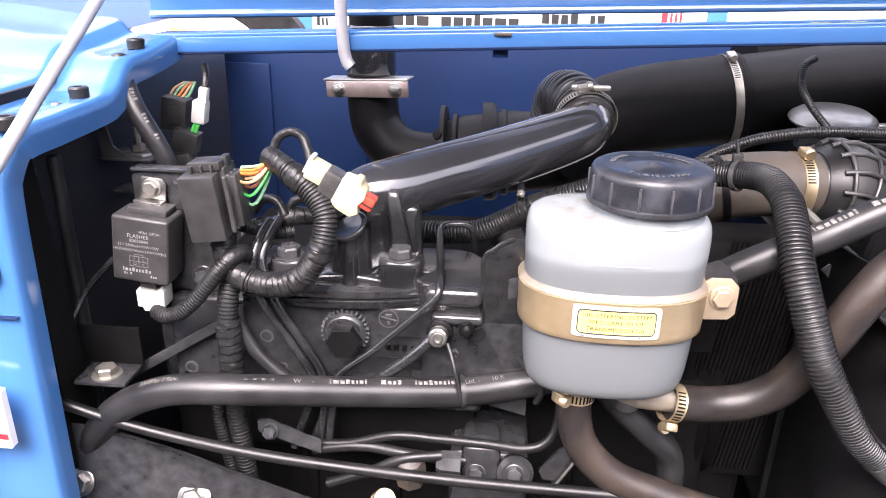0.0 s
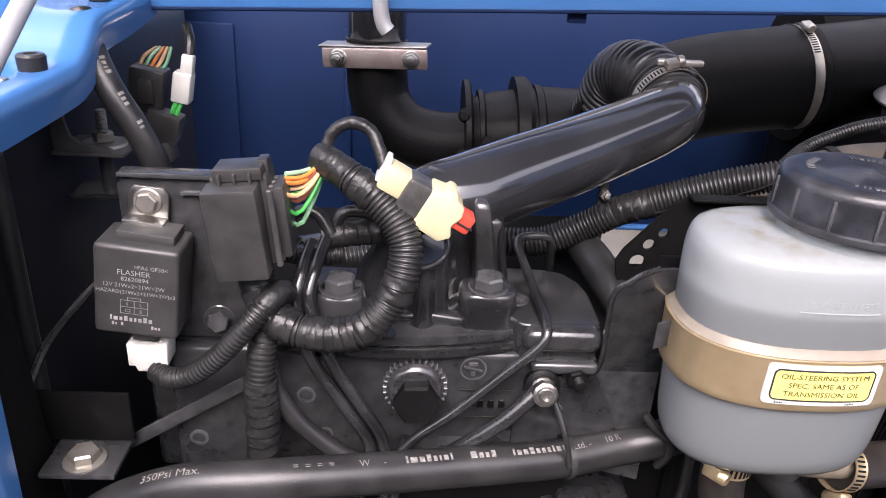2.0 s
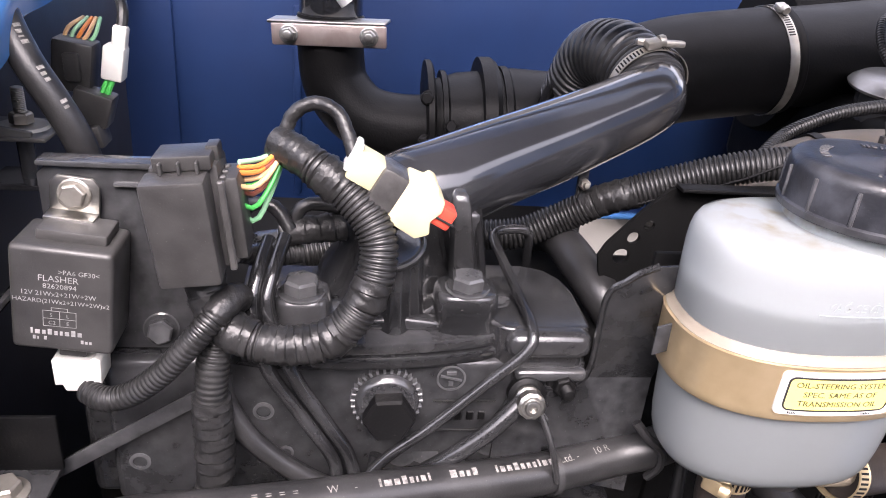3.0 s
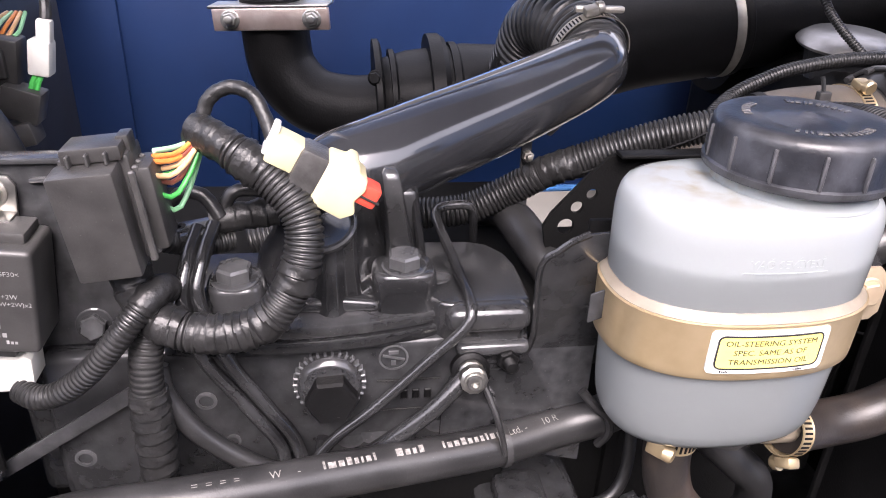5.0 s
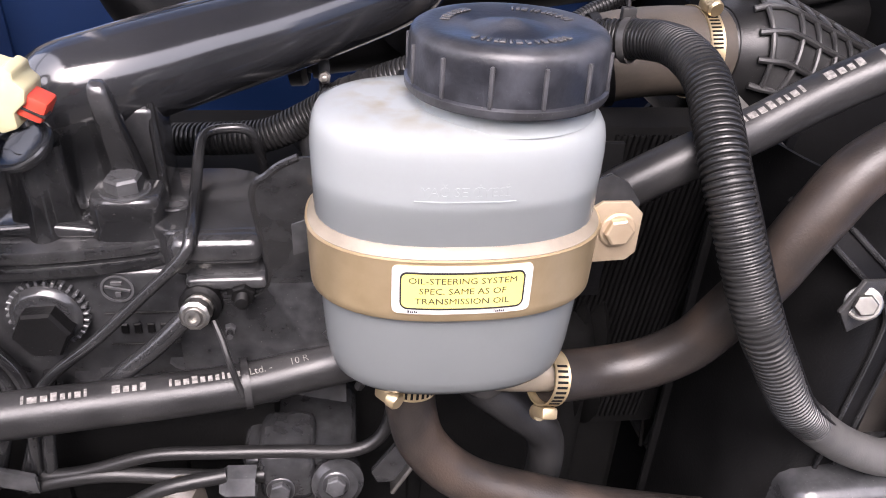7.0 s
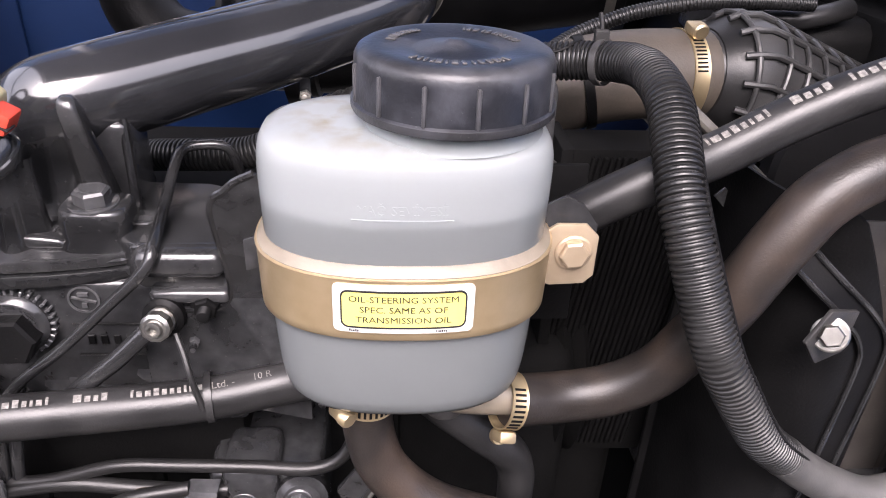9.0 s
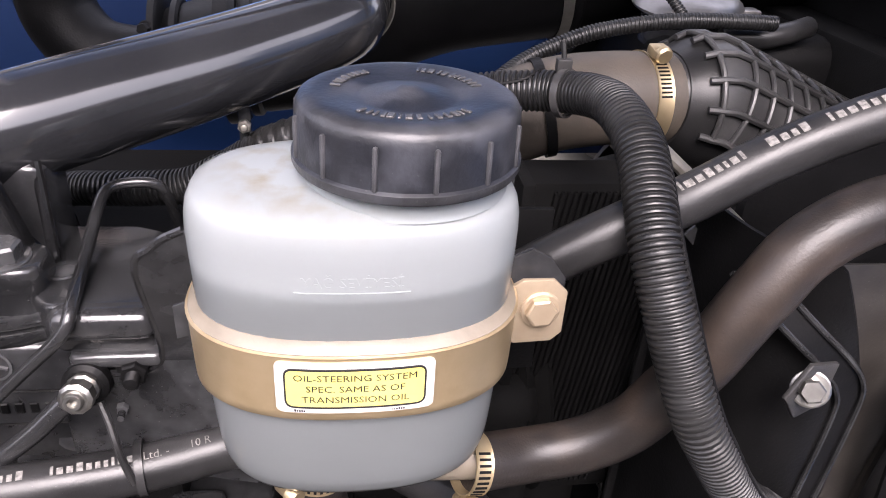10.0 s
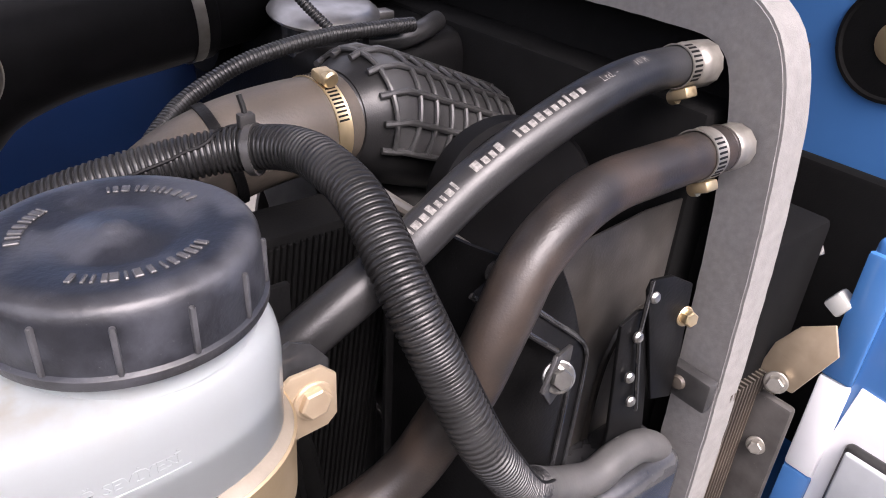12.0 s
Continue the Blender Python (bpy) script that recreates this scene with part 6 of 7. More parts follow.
    part("tape_band", piece(-0.0125, 0.0045, -0.0110, 0.0135, -0.0125, 0.0112, 0.003), TAPE, plug, "black tape round the plug")
    out = [(0.0, -0.013), (0.006, -0.0165), (0.021, -0.0175), (0.027, -0.011), (0.023, -0.004), (0.026, 0.004), (0.024, 0.0105), (0.018, 0.0125), (0.016, 0.0165), (0.0105, 0.0165), (0.010, 0.0135), (0.0, 0.0120)]
    bm = prism(out, 0.024, base @ Matrix.Translation((0.003, 0.013, 0.0)) @ Matrix(((1, 0, 0, 0), (0, 0, -1, 0), (0, 1, 0, 0), (0, 0, 0, 1))), 0.0015, 2)
    part("front_shell", bm, CREAM, plug)
    lock = part("red_lock", piece(0.0235, 0.0385, -0.0085, 0.008, -0.0055, 0.0075, 0.0022), RED_PLASTIC, plug, "red plastic lock")
    part("lock_groove", piece(0.027, 0.0395, -0.0095, 0.0, -0.0006, 0.0006, 0.0003), INK, lock)


main_loom()


def rear_connectors():
    ob = thing("connector_block", (-0.272, 0.80, 1.18), "black multi-pin connector with coloured wires", "connector")
    tilt = Matrix.Rotation(radians(9), 4, "Y")
    part("shell", box(-0.2965, -0.2680, 0.792, 0.815, 1.187, 1.2240, 0.003, 2, tilt), PLASTIC, ob)
    part("latch", box(-0.286, -0.275, 0.788, 0.794, 1.196, 1.216, 0.0015), PLASTIC, ob)
    for k in range(5):
        part("wire", tube([(-0.289 + 0.0045 * k, 0.805, 1.222), (-0.287 + 0.0045 * k, 0.812, 1.230 - 0.0012 * k), (-0.283 + 0.003 * k, 0.834, 1.234)], 0.0015, 8), (WIRES[2], WIRES[0], WIRES[1], WIRES[2], WIRES[5])[k], ob)
    for k in range(3):
        part("wire", tube([(-0.282 + 0.005 * k, 0.80, 1.192), (-0.279 + 0.004 * k, 0.792, 1.183), (-0.270 + 0.002 * k, 0.79, 1.172)], 0.0015, 8), (WIRES[0], WIRES[1], WIRES[4])[k], ob)
    w = thing("white_connector", (-0.2590, 0.81, 1.178), "white plastic connector with green seals", "connector")
    tilt = Matrix.Rotation(radians(10), 4, "Y")
    part("shell", box(-0.2605, -0.2455, 0.79, 0.806, 1.197, 1.222, 0.002, 2, tilt), WHITE_PLASTIC, w)
    part("neck", box(-0.2525, -0.2425, 0.793, 0.803, 1.219, 1.236, 0.002, 2, tilt), WHITE_PLASTIC, w)
    part("wire", tube([(-0.2465, 0.80, 1.234), (-0.246, 0.805, 1.245), (-0.252, 0.82, 1.255)], 0.004, 10), TAPE, w)
    for dx in (0, 0.004):
        part("seal", tube([(-0.2575 + dx, 0.795, 1.199), (-0.2605 + dx, 0.793, 1.193), (-0.2635 + dx, 0.793, 1.186)], 0.0020, 8), WIRES[4], w)
    b = thing("black_connector", (-0.262, 0.79, 1.16), "black connector with green wires", "connector")
    part("shell", box(-0.283, -0.256, 0.783, 0.803, 1.166, 1.190, 0.002, 2, Matrix.Rotation(0.3, 4, "Y")), PLASTIC, b)
    part("lower_shell", box(-0.285, -0.262, 0.778, 0.80, 1.148, 1.165, 0.002, 2, Matrix.Rotation(-0.2, 4, "Y")), PLASTIC, b)
    cab, path = hose("battery_cable", [(-0.292, 0.715, 1.275), (-0.283, 0.702, 1.255), (-0.270, 0.692, 1.231), (-0.256, 0.688, 1.208), (-0.246, 0.688, 1.186), (-0.2415, 0.692, 1.160), (-0.238, 0.70, 1.12)], 0.0092, RUBBER, "thick black battery cable with faint print", "cable", 18)
    for ws, x in (([0.5, 0.55, 0.25, 0.55], -0.279), ([0.5, 0.5, 0.5], -0.2655), ([0.5, 0.4], -0.2555)):
        bars("print_bar", ws, 0.0042, 0.35, lambda bm, x=x: wrap(bm, path, 0.0092, x, 40), PRINT, cab)
    lug = thing("earth_bracket", (-0.30, 0.738, 1.17), "grey steel bracket with a threaded stud and nut", "bracket")
    part("shelf", box(-0.328, -0.276, 0.715, 0.762, 1.1735, 1.1765, 0.001), BRACKET, lug)
    part("washer", lathe([(0.0, 0), (0.017, 0), (0.016, 0.002), (0, 0.002)], Matrix.Translation((-0.298, 0.738, 1.1765)), 24), SLOTTED, lug)
    part("arm", prism([(-0.3275, 1.1735), (-0.2860, 1.1735), (-0.2850, 1.1790), (-0.3080, 1.1830), (-0.3140, 1.1880), (-0.3165, 1.1990), (-0.3205, 1.2200), (-0.3240, 1.2240), (-0.3275, 1.2225)], 0.004, upright(0, 0.722, 0), 0.0012, 2), BRACKET, lug)
    part("lower_stud", lathe([(0.0055, 0), (0.0055, 0.03), (0, 0.03)], Matrix.Translation((-0.298, 0.738, 1.142)), 12), CAST_TOP, lug)
    part("lower_plate", box(-0.322, -0.278, 0.720, 0.757, 1.138, 1.142, 0.001), CAST_TOP, lug)
    bolt(lug, (-0.298, 0.738, 1.1782), (0, 0, 1), 0.0075, 0.007, SLOTTED, 0, "stud_nut", 0.017)
    # clips and small hoses beside the casting
    clip = thing("loom_clip", (-0.13, 0.63, 1.14), "flat black steel clip holding pipes", "clip")
    part("plate", prism([(0, 0), (0.030, 0.006), (0.030, 0.0095), (0.0, 0.0040)], 0.022, Matrix.Translation((-0.149, 0.645, 1.142)) @ Matrix(((1, 0, 0, 0), (0, 0, -1, 0), (0, 1, 0, 0), (0, 0, 0, 1))), 0.0008), CAST_TOP, clip)
    part("slot", lathe([(0.004, 0), (0.0055, 0.0006), (0.0055, 0.0018), (0.0025, 0.0018)], axis_matrix((-0.140, 0.633, 1.1475), (-0.2, -0.1, 1)), 18), CAST, clip)
    hose("vacuum_hose", [(-0.150, 0.655, 1.150), (-0.140, 0.650, 1.163), (-0.126, 0.645, 1.164), (-0.117, 0.640, 1.152)], 0.0042, RUBBER, "thin black rubber hose looping over the clip", "hose", 12)
    hose("vacuum_hose", [(-0.117, 0.645, 1.148), (-0.111, 0.648, 1.163), (-0.100, 0.650, 1.165), (-0.085, 0.655, 1.160)], 0.0042, RUBBER, "thin black rubber hose looping over the clip", "hose", 12)
    tagged(part("small_conduit", corrugated([(-0.160, 0.612, 1.157), (-0.147, 0.622, 1.147), (-0.130, 0.635, 1.137), (-0.112, 0.645, 1.135)], 0.0070, 0.0034, 0.0012, 14), CONDUIT), "short corrugated conduit beside the fuse box", "conduit")
    tagged(part("taped_stub", taped([(-0.124, 0.645, 1.148), (-0.105, 0.648, 1.149), (-0.085, 0.652, 1.150)], 0.0085), TAPE), "taped black pipe stub behind the loom", "pipe")


rear_connectors()


# ---- injector pipes, straps and linkages ----
def pipes():
    for name, pts, r, mat, lab in (
        ("injector_pipe", [(-0.128, 0.63, 1.150), (-0.132, 0.607, 1.140), (-0.134, 0.595, 1.122), (-0.127, 0.590, 1.090), (-0.107, 0.595, 1.050), (-0.087, 0.594, 1.014), (-0.090, 0.585, 0.988), (-0.104, 0.58, 0.945)], 0.0042, CAST_TOP, "black steel injector pipe bent down the casting"),
        ("injector_pipe", [(-0.119, 0.63, 1.152), (-0.124, 0.607, 1.140), (-0.126, 0.595, 1.122), (-0.112, 0.588, 1.086), (-0.093, 0.593, 1.048), (-0.078, 0.592, 1.020), (-0.074, 0.585, 0.988), (-0.088, 0.58, 0.945)], 0.0042, CAST_TOP, "black steel injector pipe bent down the casting"),
        ("injector_pipe", [(0.055, 0.735, 1.07), (0.051, 0.722, 1.108), (0.046, 0.715, 1.1225), (0.030, 0.712, 1.1245), (0.0205, 0.706, 1.1235), (0.0195, 0.690, 1.1215), (0.0245, 0.640, 1.1145), (0.0275, 0.603, 1.1085), (0.0235, 0.594, 1.098), (0.0, 0.592, 1.075), (-0.03, 0.589, 1.047), (-0.058, 0.586, 1.024), (-0.072, 0.582, 1.0), (-0.080, 0.58, 0.945)], 0.0035, CAST_TOP, "thin black steel pipe crossing the casting"),
        ("injector_pipe", [(-0.062, 0.596, 1.02), (-0.068, 0.586, 0.985), (-0.072, 0.58, 0.945)], 0.0042, CAST_TOP, "black steel injector pipe below the hose"),
        ("fuel_pipe", [(0.027, 0.592, 1.0665), (0.016, 0.588, 1.056), (0.002, 0.585, 1.043), (-0.018, 0.585, 1.026), (-0.036, 0.590, 1.008)], 0.0056, CAST_TOP, "fat black fuel pipe below a plated banjo nut"),
        ("breather_hose", [(-0.153, 0.596, 1.080), (-0.150, 0.592, 1.062), (-0.134, 0.589, 1.036), (-0.105, 0.588, 1.010), (-0.075, 0.59, 0.992)], 0.0062, RUBBER, "thin black rubber hose running behind the printed hose"),
        ("lower_pipe", [(-0.085, 0.580, 0.950), (-0.05, 0.578, 0.955), (-0.009, 0.577, 0.967), (0.03, 0.577, 0.9665), (0.074, 0.577, 0.9645), (0.108, 0.577, 0.962), (0.127, 0.579, 0.968), (0.1365, 0.584, 0.985), (0.139, 0.592, 1.02)], 0.0042, PLASTIC, "black steel pipe bent under the hose"),
        ("lower_pipe", [(-0.085, 0.578, 0.945), (-0.040, 0.576, 0.9535), (0.0, 0.576, 0.949), (0.030, 0.576, 0.946), (0.056, 0.578, 0.944)], 0.0050, PLASTIC, "straight black steel pipe to the pump"),
        ("control_rod", [(-0.300, 0.540, 1.006), (-0.232, 0.540, 0.985), (-0.153, 0.540, 0.969), (-0.073, 0.540, 0.9595), (0.046, 0.540, 0.952), (0.200, 0.540, 0.948)], 0.0050, PLASTIC, "long black control rod under the hoses"),
        ("cross_pipe", [(-0.07, 0.566, 0.917), (-0.03, 0.566, 0.934), (0.0, 0.566, 0.950), (0.035, 0.57, 0.954)], 0.0048, PLASTIC, "black pipe rising to the injection pump"),
        ("rear_hose", [(0.080, 0.830, 1.070), (0.088, 0.790, 1.086), (0.092, 0.762, 1.091), (0.099, 0.728, 1.086), (0.109, 0.700, 1.075), (0.126, 0.690, 1.051), (0.15, 0.69, 1.02)], 0.0155, RUBBER, "black coolant pipe behind the raised cover"),
    ):
        ob = part(name, tube(pts, r, 12, 0.004), mat)
        tagged(ob, lab, "pipe" if "pipe" in name else "hose" if "hose" in name else "rod")
    nut = thing("banjo_nut", (0.027, 0.585, 1.067), "bright zinc banjo nut on the fuel pipe", "nut")
    m = axis_matrix((0.0285, 0.598, 1.064), (-0.03, -1, 0.22))
    part("union", lathe([(0.0085, 0.003), (0.0085, 0.007), (0.0072, 0.0085), (0.0072, 0.0105), (0.0086, 0.011), (0.0086, 0.017), (0.0068, 0.0185), (0, 0.0185)], m, 10), ZINC, nut)
    part("screw_head", lathe([(0.0050, 0.018), (0.0050, 0.0200), (0.0042, 0.0212), (0.0026, 0.0212), (0.0024, 0.0185), (0, 0.0185)], m, 20), ZINC, nut)
    part("rear_collar", lathe([(0.0120, -0.003), (0.0120, 0.003), (0.0095, 0.0050), (0, 0.0050)], m, 24), MATT_BLACK, nut)
    strap = thing("steel_strap", (-0.2, 0.6, 1.02), "flat black steel strap across the casting", "strap")
    part("bar", box(-0.272, -0.148, 0.597, 0.6005, 1.0300, 1.0395, 0.001, 2, Matrix.Rotation(radians(-32.5), 4, "Y")), CAST, strap)
    bkt = thing("pipe_bracket", (-0.11, 0.57, 0.95), "black steel bracket clamping the injector pipes", "bracket")
    part("plate", prism([(0, 0), (0.058, -0.020), (0.058, -0.006), (0.010, 0.014), (0.0, 0.012)], 0.004, upright(-0.134, 0.574, 0.966), 0.001), CAST_TOP, bkt)
    bolt(bkt, (-0.122, 0.569, 0.968), (0, -1, 0.3), 0.006, 0.005, CAST, 1.3)
    tray = thing("battery_tray_bracket", (-0.275, 0.57, 1.0), "black folded steel bracket with a zinc bolt", "bracket")
    part("upright", box(-0.308, -0.243, 0.588, 0.591, 1.018, 1.056, 0.001), MATT_BLACK, tray)
    part("top_bar", tube([(-0.306, 0.59, 1.060), (-0.296, 0.61, 1.085), (-0.268, 0.64, 1.118)], 0.003, 8), CAST_TOP, tray)
    part("shelf", box(-0.292, -0.245, 0.555, 0.590, 1.014, 1.018, 0.001), CAST, tray)
    bolt(tray, (-0.268, 0.569, 1.018), (0, 0, 1), 0.0095, 0.007, SLOTTED, 1.4, "zinc_bolt")
    panel = thing("side_plate", (-0.2, 0.53, 0.88), "dark grey steel plate below the rod", "plate")
    part("plate", prism([(-0.300, 0.80), (-0.300, 0.978), (-0.270, 0.976), (-0.241, 0.967), (-0.192, 0.953), (-0.157, 0.939), (-0.137, 0.932), (-0.086, 0.914), (-0.02, 0.886), (-0.02, 0.80)], 0.003, upright(0, 0.551, 0), 0.001), CAST, panel)
    bolt(panel, (-0.190, 0.545, 0.906), (0, -0.9, 0.5), 0.0105, 0.008, ZINC, 1.5, "plated_bolt")
    bolt(panel, (-0.297, 0.545, 0.915), (0, -0.9, 0.4), 0.0095, 0.007, ZINC, 1.4, "plated_bolt")


pipes()


def injection_pump():
    ob = thing("injection_pump", (0.06, 0.6, 0.88), "black cast injection pump with socket screws", "pump")
    part("body", box(0.040, 0.115, 0.585, 0.70, 0.86, 0.950, 0.010, 3), CAST, ob)
    part("head", box(0.052, 0.088, 0.575, 0.62, 0.918, 0.962, 0.008, 3), CAST, ob)
    part("shoulder", lathe([(0.017, 0), (0.017, 0.012), (0.013, 0.016), (0, 0.016)], axis_matrix((0.101, 0.588, 0.930), (0.1, -1, 0.35)), 24), CAST, ob)
    bolt(ob, (0.066, 0.574, 0.934), (0, -1, 0.3), 0.0068, 0.005, CAST, 1.35, "socket_screw")
    bolt(ob, (0.101, 0.574, 0.936), (0, -1, 0.3), 0.0068, 0.005, CAST, 1.35, "socket_screw")
    part("union_nut", lathe([(0.011, 0), (0.011, 0.018), (0.008, 0.022), (0, 0.022)], axis_matrix((0.052, 0.572, 0.944), (-1, 0, 0.05)), 6), CAST, ob, smooth=20)
    part("dome_nut", lathe([(0.0145, 0), (0.0145, 0.020), (0.012, 0.027), (0.006, 0.030), (0, 0.031)], axis_matrix((0.006, 0.575, 0.922), (0, -0.25, 1)), 8), DUSTY, ob, "dull grey dome nut", smooth=25)
    part("brass_union", lathe([(0.011, 0), (0.011, 0.009), (0.008, 0.011), (0.008, 0.018), (0.011, 0.019), (0.010, 0.026), (0, 0.026)], axis_matrix((-0.022, 0.572, 0.893), (0.25, -0.6, 0.7)), 14), GOLD, ob, "yellow zinc union nut")
    part("lever_plate", prism([(0, 0), (0.016, 0), (0.026, 0.032), (0.020, 0.038), (0.012, 0.034), (-0.004, 0.010)], 0.005, upright(0.128, 0.590, 0.922), 0.001), CAST, ob)
    part("lever_edge", box(0.146, 0.149, 0.578, 0.590, 0.915, 0.957, 0.001, 1, Matrix.Rotation(0.5, 4, "Y")), ZINC, ob)


injection_pump()


# ---- cooling end ----
def cooling():
    sh = thing("fan_shroud", (0.47, 0.58, 0.7), "brown-black sheet steel fan shroud with riveted edge", "shroud")
    d = Vector((0.145, 0.045, 0)).normalized()
    n = Vector((d.y, -d.x, 0))
    base = Matrix(((d.x, 0, n.x, 0.395), (d.y, 0, n.y, 0.539), (0, 1, 0, 0), (0, 0, 0, 1)))
    d2 = Vector((0.185, 0.020, 0)).normalized()
    back = Matrix(((d2.x, 0, d2.y, 0.36), (d2.y, 0, -d2.x, 0.572), (0, 1, 0, 0), (0, 0, 0, 1)))
    panel = [(0.092, 0.70), (0.108, 0.92), (0.114, 1.0), (0.115, 1.046), (0.080, 1.078), (0.041, 1.112), (0.030, 1.118), (0.055, 1.132), (0.116, 1.127), (0.175, 1.126), (0.225, 1.12), (0.225, 0.70)]
    part("front_panel", prism(panel, 0.002, back, 0.0006), SHROUD, sh)
    part("pressed_bead", sweep(spline([back @ Vector((x, z, 0.002)) for x, z in ((0.150, 0.74), (0.152, 0.96), (0.166, 1.02), (0.19, 1.035), (0.22, 1.03))], 0.006), 0.004, 8), SHROUD, sh)
    edge = [(0.376, 0.570, 1.137), (0.407, 0.5535, 1.109), (0.431, 0.550, 1.088), (0.4465, 0.5535, 1.070), (0.4525, 0.556, 1.050), (0.450, 0.555, 1.00), (0.445, 0.554, 0.93), (0.430, 0.552, 0.72)]
    part("edge_fold", sweep(spline(edge, 0.004), 0.0018, 8), CAST_TOP, sh)
    edge2 = [(x - 0.0155, y - 0.002, z - 0.004) for x, y, z in edge]
    part("strap_edge", sweep(spline(edge2, 0.004), 0.0018, 8), CAST_TOP, sh)
    bm = bmesh.new()
    e1, e2 = spline(edge, 0.004), spline(edge2, 0.004)
    k = min(len(e1), len(e2))
    va, vb = [bm.verts.new(e1[i] + Vector((0, 0.001, 0))) for i in range(k)], [bm.verts.new(e2[i] + Vector((0, 0.001, 0))) for i in range(k)]
    for i in range(k - 1):
        bm.faces.new((va[i], va[i + 1], vb[i + 1], vb[i]))
    part("strap", bm, RUBBER_DARK, sh)
    # rolled side that runs back beside the fan, its shade in a blacker material
    plan = spline([(0.372, 0.655, 0), (0.374, 0.62, 0), (0.383, 0.583, 0), (0.400, 0.560, 0), (0.425, 0.553, 0), (0.46, 0.562, 0)], 0.006)
    bm = bmesh.new()
    lo = [bm.verts.new((p.x, p.y, 0.62)) for p in plan]
    hi = [bm.verts.new((p.x, p.y, 1.145 - 0.10 * max(0, (p.x - 0.41) / 0.05))) for p in plan]
    for i in range(len(plan) - 1):
        bm.faces.new((lo[i], lo[i + 1], hi[i + 1], hi[i]))
    r = bmesh.ops.extrude_face_region(bm, geom=bm.faces[:])
    bmesh.ops.translate(bm, verts=[v for v in r["geom"] if isinstance(v, bmesh.types.BMVert)], vec=(0.002, 0.002, 0))
    bmesh.ops.recalc_face_normals(bm, faces=bm.faces)
    part("rolled_side", bm, MATT_BLACK, sh)
    part("end_strip", box(0.366, 0.380, 0.653, 0.658, 0.62, 1.10, 0.002), MATT_BLACK, sh)
    part("bolt_tab", prism([(0, 0), (0.018, 0.004), (0.020, 0.030), (0.0, 0.034), (-0.012, 0.016)], 0.003, base @ Matrix.Translation((-0.005, 1.069, 0.005)), 0.0008), PLASTIC, sh)
    bolt(sh, base @ Vector((-0.003, 1.089, 0.009)), (-0.40, -0.85, 0.40), 0.0064, 0.0055, ZINC, 1.5, "plated_bolt")
    part("kink_tab", tube([(0.378, 0.572, 1.140), (0.392, 0.568, 1.131), (0.408, 0.566, 1.124)], 0.006, 10), CAST_TOP, sh)
    # two stepped mounting strips beside the seal, screwed through their folded edges
    ax = Matrix(((1, 0, 0, -0.0027), (0, 0, -1, -0.0095), (0, 1, 0, -0.0012), (0, 0, 0, 1)))
    low = part("rivet_strip", prism([(0.4842, 1.0723), (0.5006, 1.0783), (0.5153, 1.0744), (0.5400, 0.9566), (0.5450, 0.80), (0.4980, 0.80), (0.4960, 0.975)], 0.003, ax @ Matrix.Translation((0, 0, -0.567)), 0.0008), MATT_BLACK, sh)
    high = part("rivet_strip", prism([(0.5000, 1.0954), (0.5026, 1.1034), (0.5253, 1.0989), (0.5517, 1.0835), (0.5600, 1.0217), (0.5620, 0.9769), (0.5359, 0.9869), (0.515, 1.05)], 0.003, ax @ Matrix.Translation((0, 0, -0.5635)), 0.0008), MATT_BLACK, sh)
    part("strip_fold", sweep([ax @ Vector(v) for v in ((0.5026, 1.1034, -0.561), (0.5015, 1.06, -0.561), (0.5200, 0.985, -0.561))], 0.0016, 6), CAST_TOP, high)
    for x, z, on in ((0.5075, 1.0890, high), (0.4990, 1.0605, low), (0.5000, 1.0255, low), (0.5085, 0.9995, low), (0.505, 0.962, low)):
        part("rivet", lathe([(0.0042, 0), (0.0040, 0.0018), (0.0026, 0.0032), (0, 0.0036)], axis_matrix(ax @ Vector((x, z, -0.5605)), (-0.15, -1, 0.2)), 14), ZINC, on)
    bolt(sh, ax @ Vector((0.5500, 1.0575, -0.560)), (-0.2, -1, 0.2), 0.0058, 0.007, GOLD, 1.3, "small_bolt")
    sh.location = (0.4633, 0.5895, 0.7049)
    fan = thing("cooling_fan", (0.47, 0.85, 0.92), "black plastic cooling fan in its ring", "fan")
    m = axis_matrix((0.44, 0.86, 0.89), (1, 0, 0))
    part("ring", lathe([(0.195, 0), (0.20, 0), (0.20, 0.09), (0.195, 0.09), (0.195, 0)], m, 64), PLASTIC, fan)
    part("hub", lathe([(0, -0.02), (0.06, -0.02), (0.065, -0.01), (0.065, 0.05), (0, 0.05)], m, 32), PLASTIC, fan)
    for k in range(7):
        b = box(0.06, 0.185, -0.03, 0.03, 0.0, 0.004, 0.001, 1, Matrix.Rotation(0.6, 4, "X"))
        bmesh.ops.transform(b, matrix=m @ Matrix.Rotation(2 * math.pi * k / 7, 4, "Z"), verts=b.verts)
        part("blade", b, PLASTIC, fan)
    rad = thing("radiator", (0.60, 0.85, 0.6), "black radiator core behind the fan", "radiator")
    part("core", box(0.575, 0.64, 0.60, 1.14, 0.60, 1.19, 0.004), BLOCK, rad)
    part("side_tank", box(0.60, 0.70, 0.545, 0.60, 0.55, 1.10, 0.006), BLOCK, rad)
    for k in range(16):
        x = 0.606 + 0.0055 * k
        part("core_fin", box(x, x + 0.0022, 0.538, 0.547, 0.70, 0.97, 0, 1), DUSTY, rad)
    # ribbed part between tank and shroud: oil cooler fins
    fin = thing("oil_cooler", (0.33, 0.69, 0.9), "black finned oil cooler beside the engine", "oil cooler")
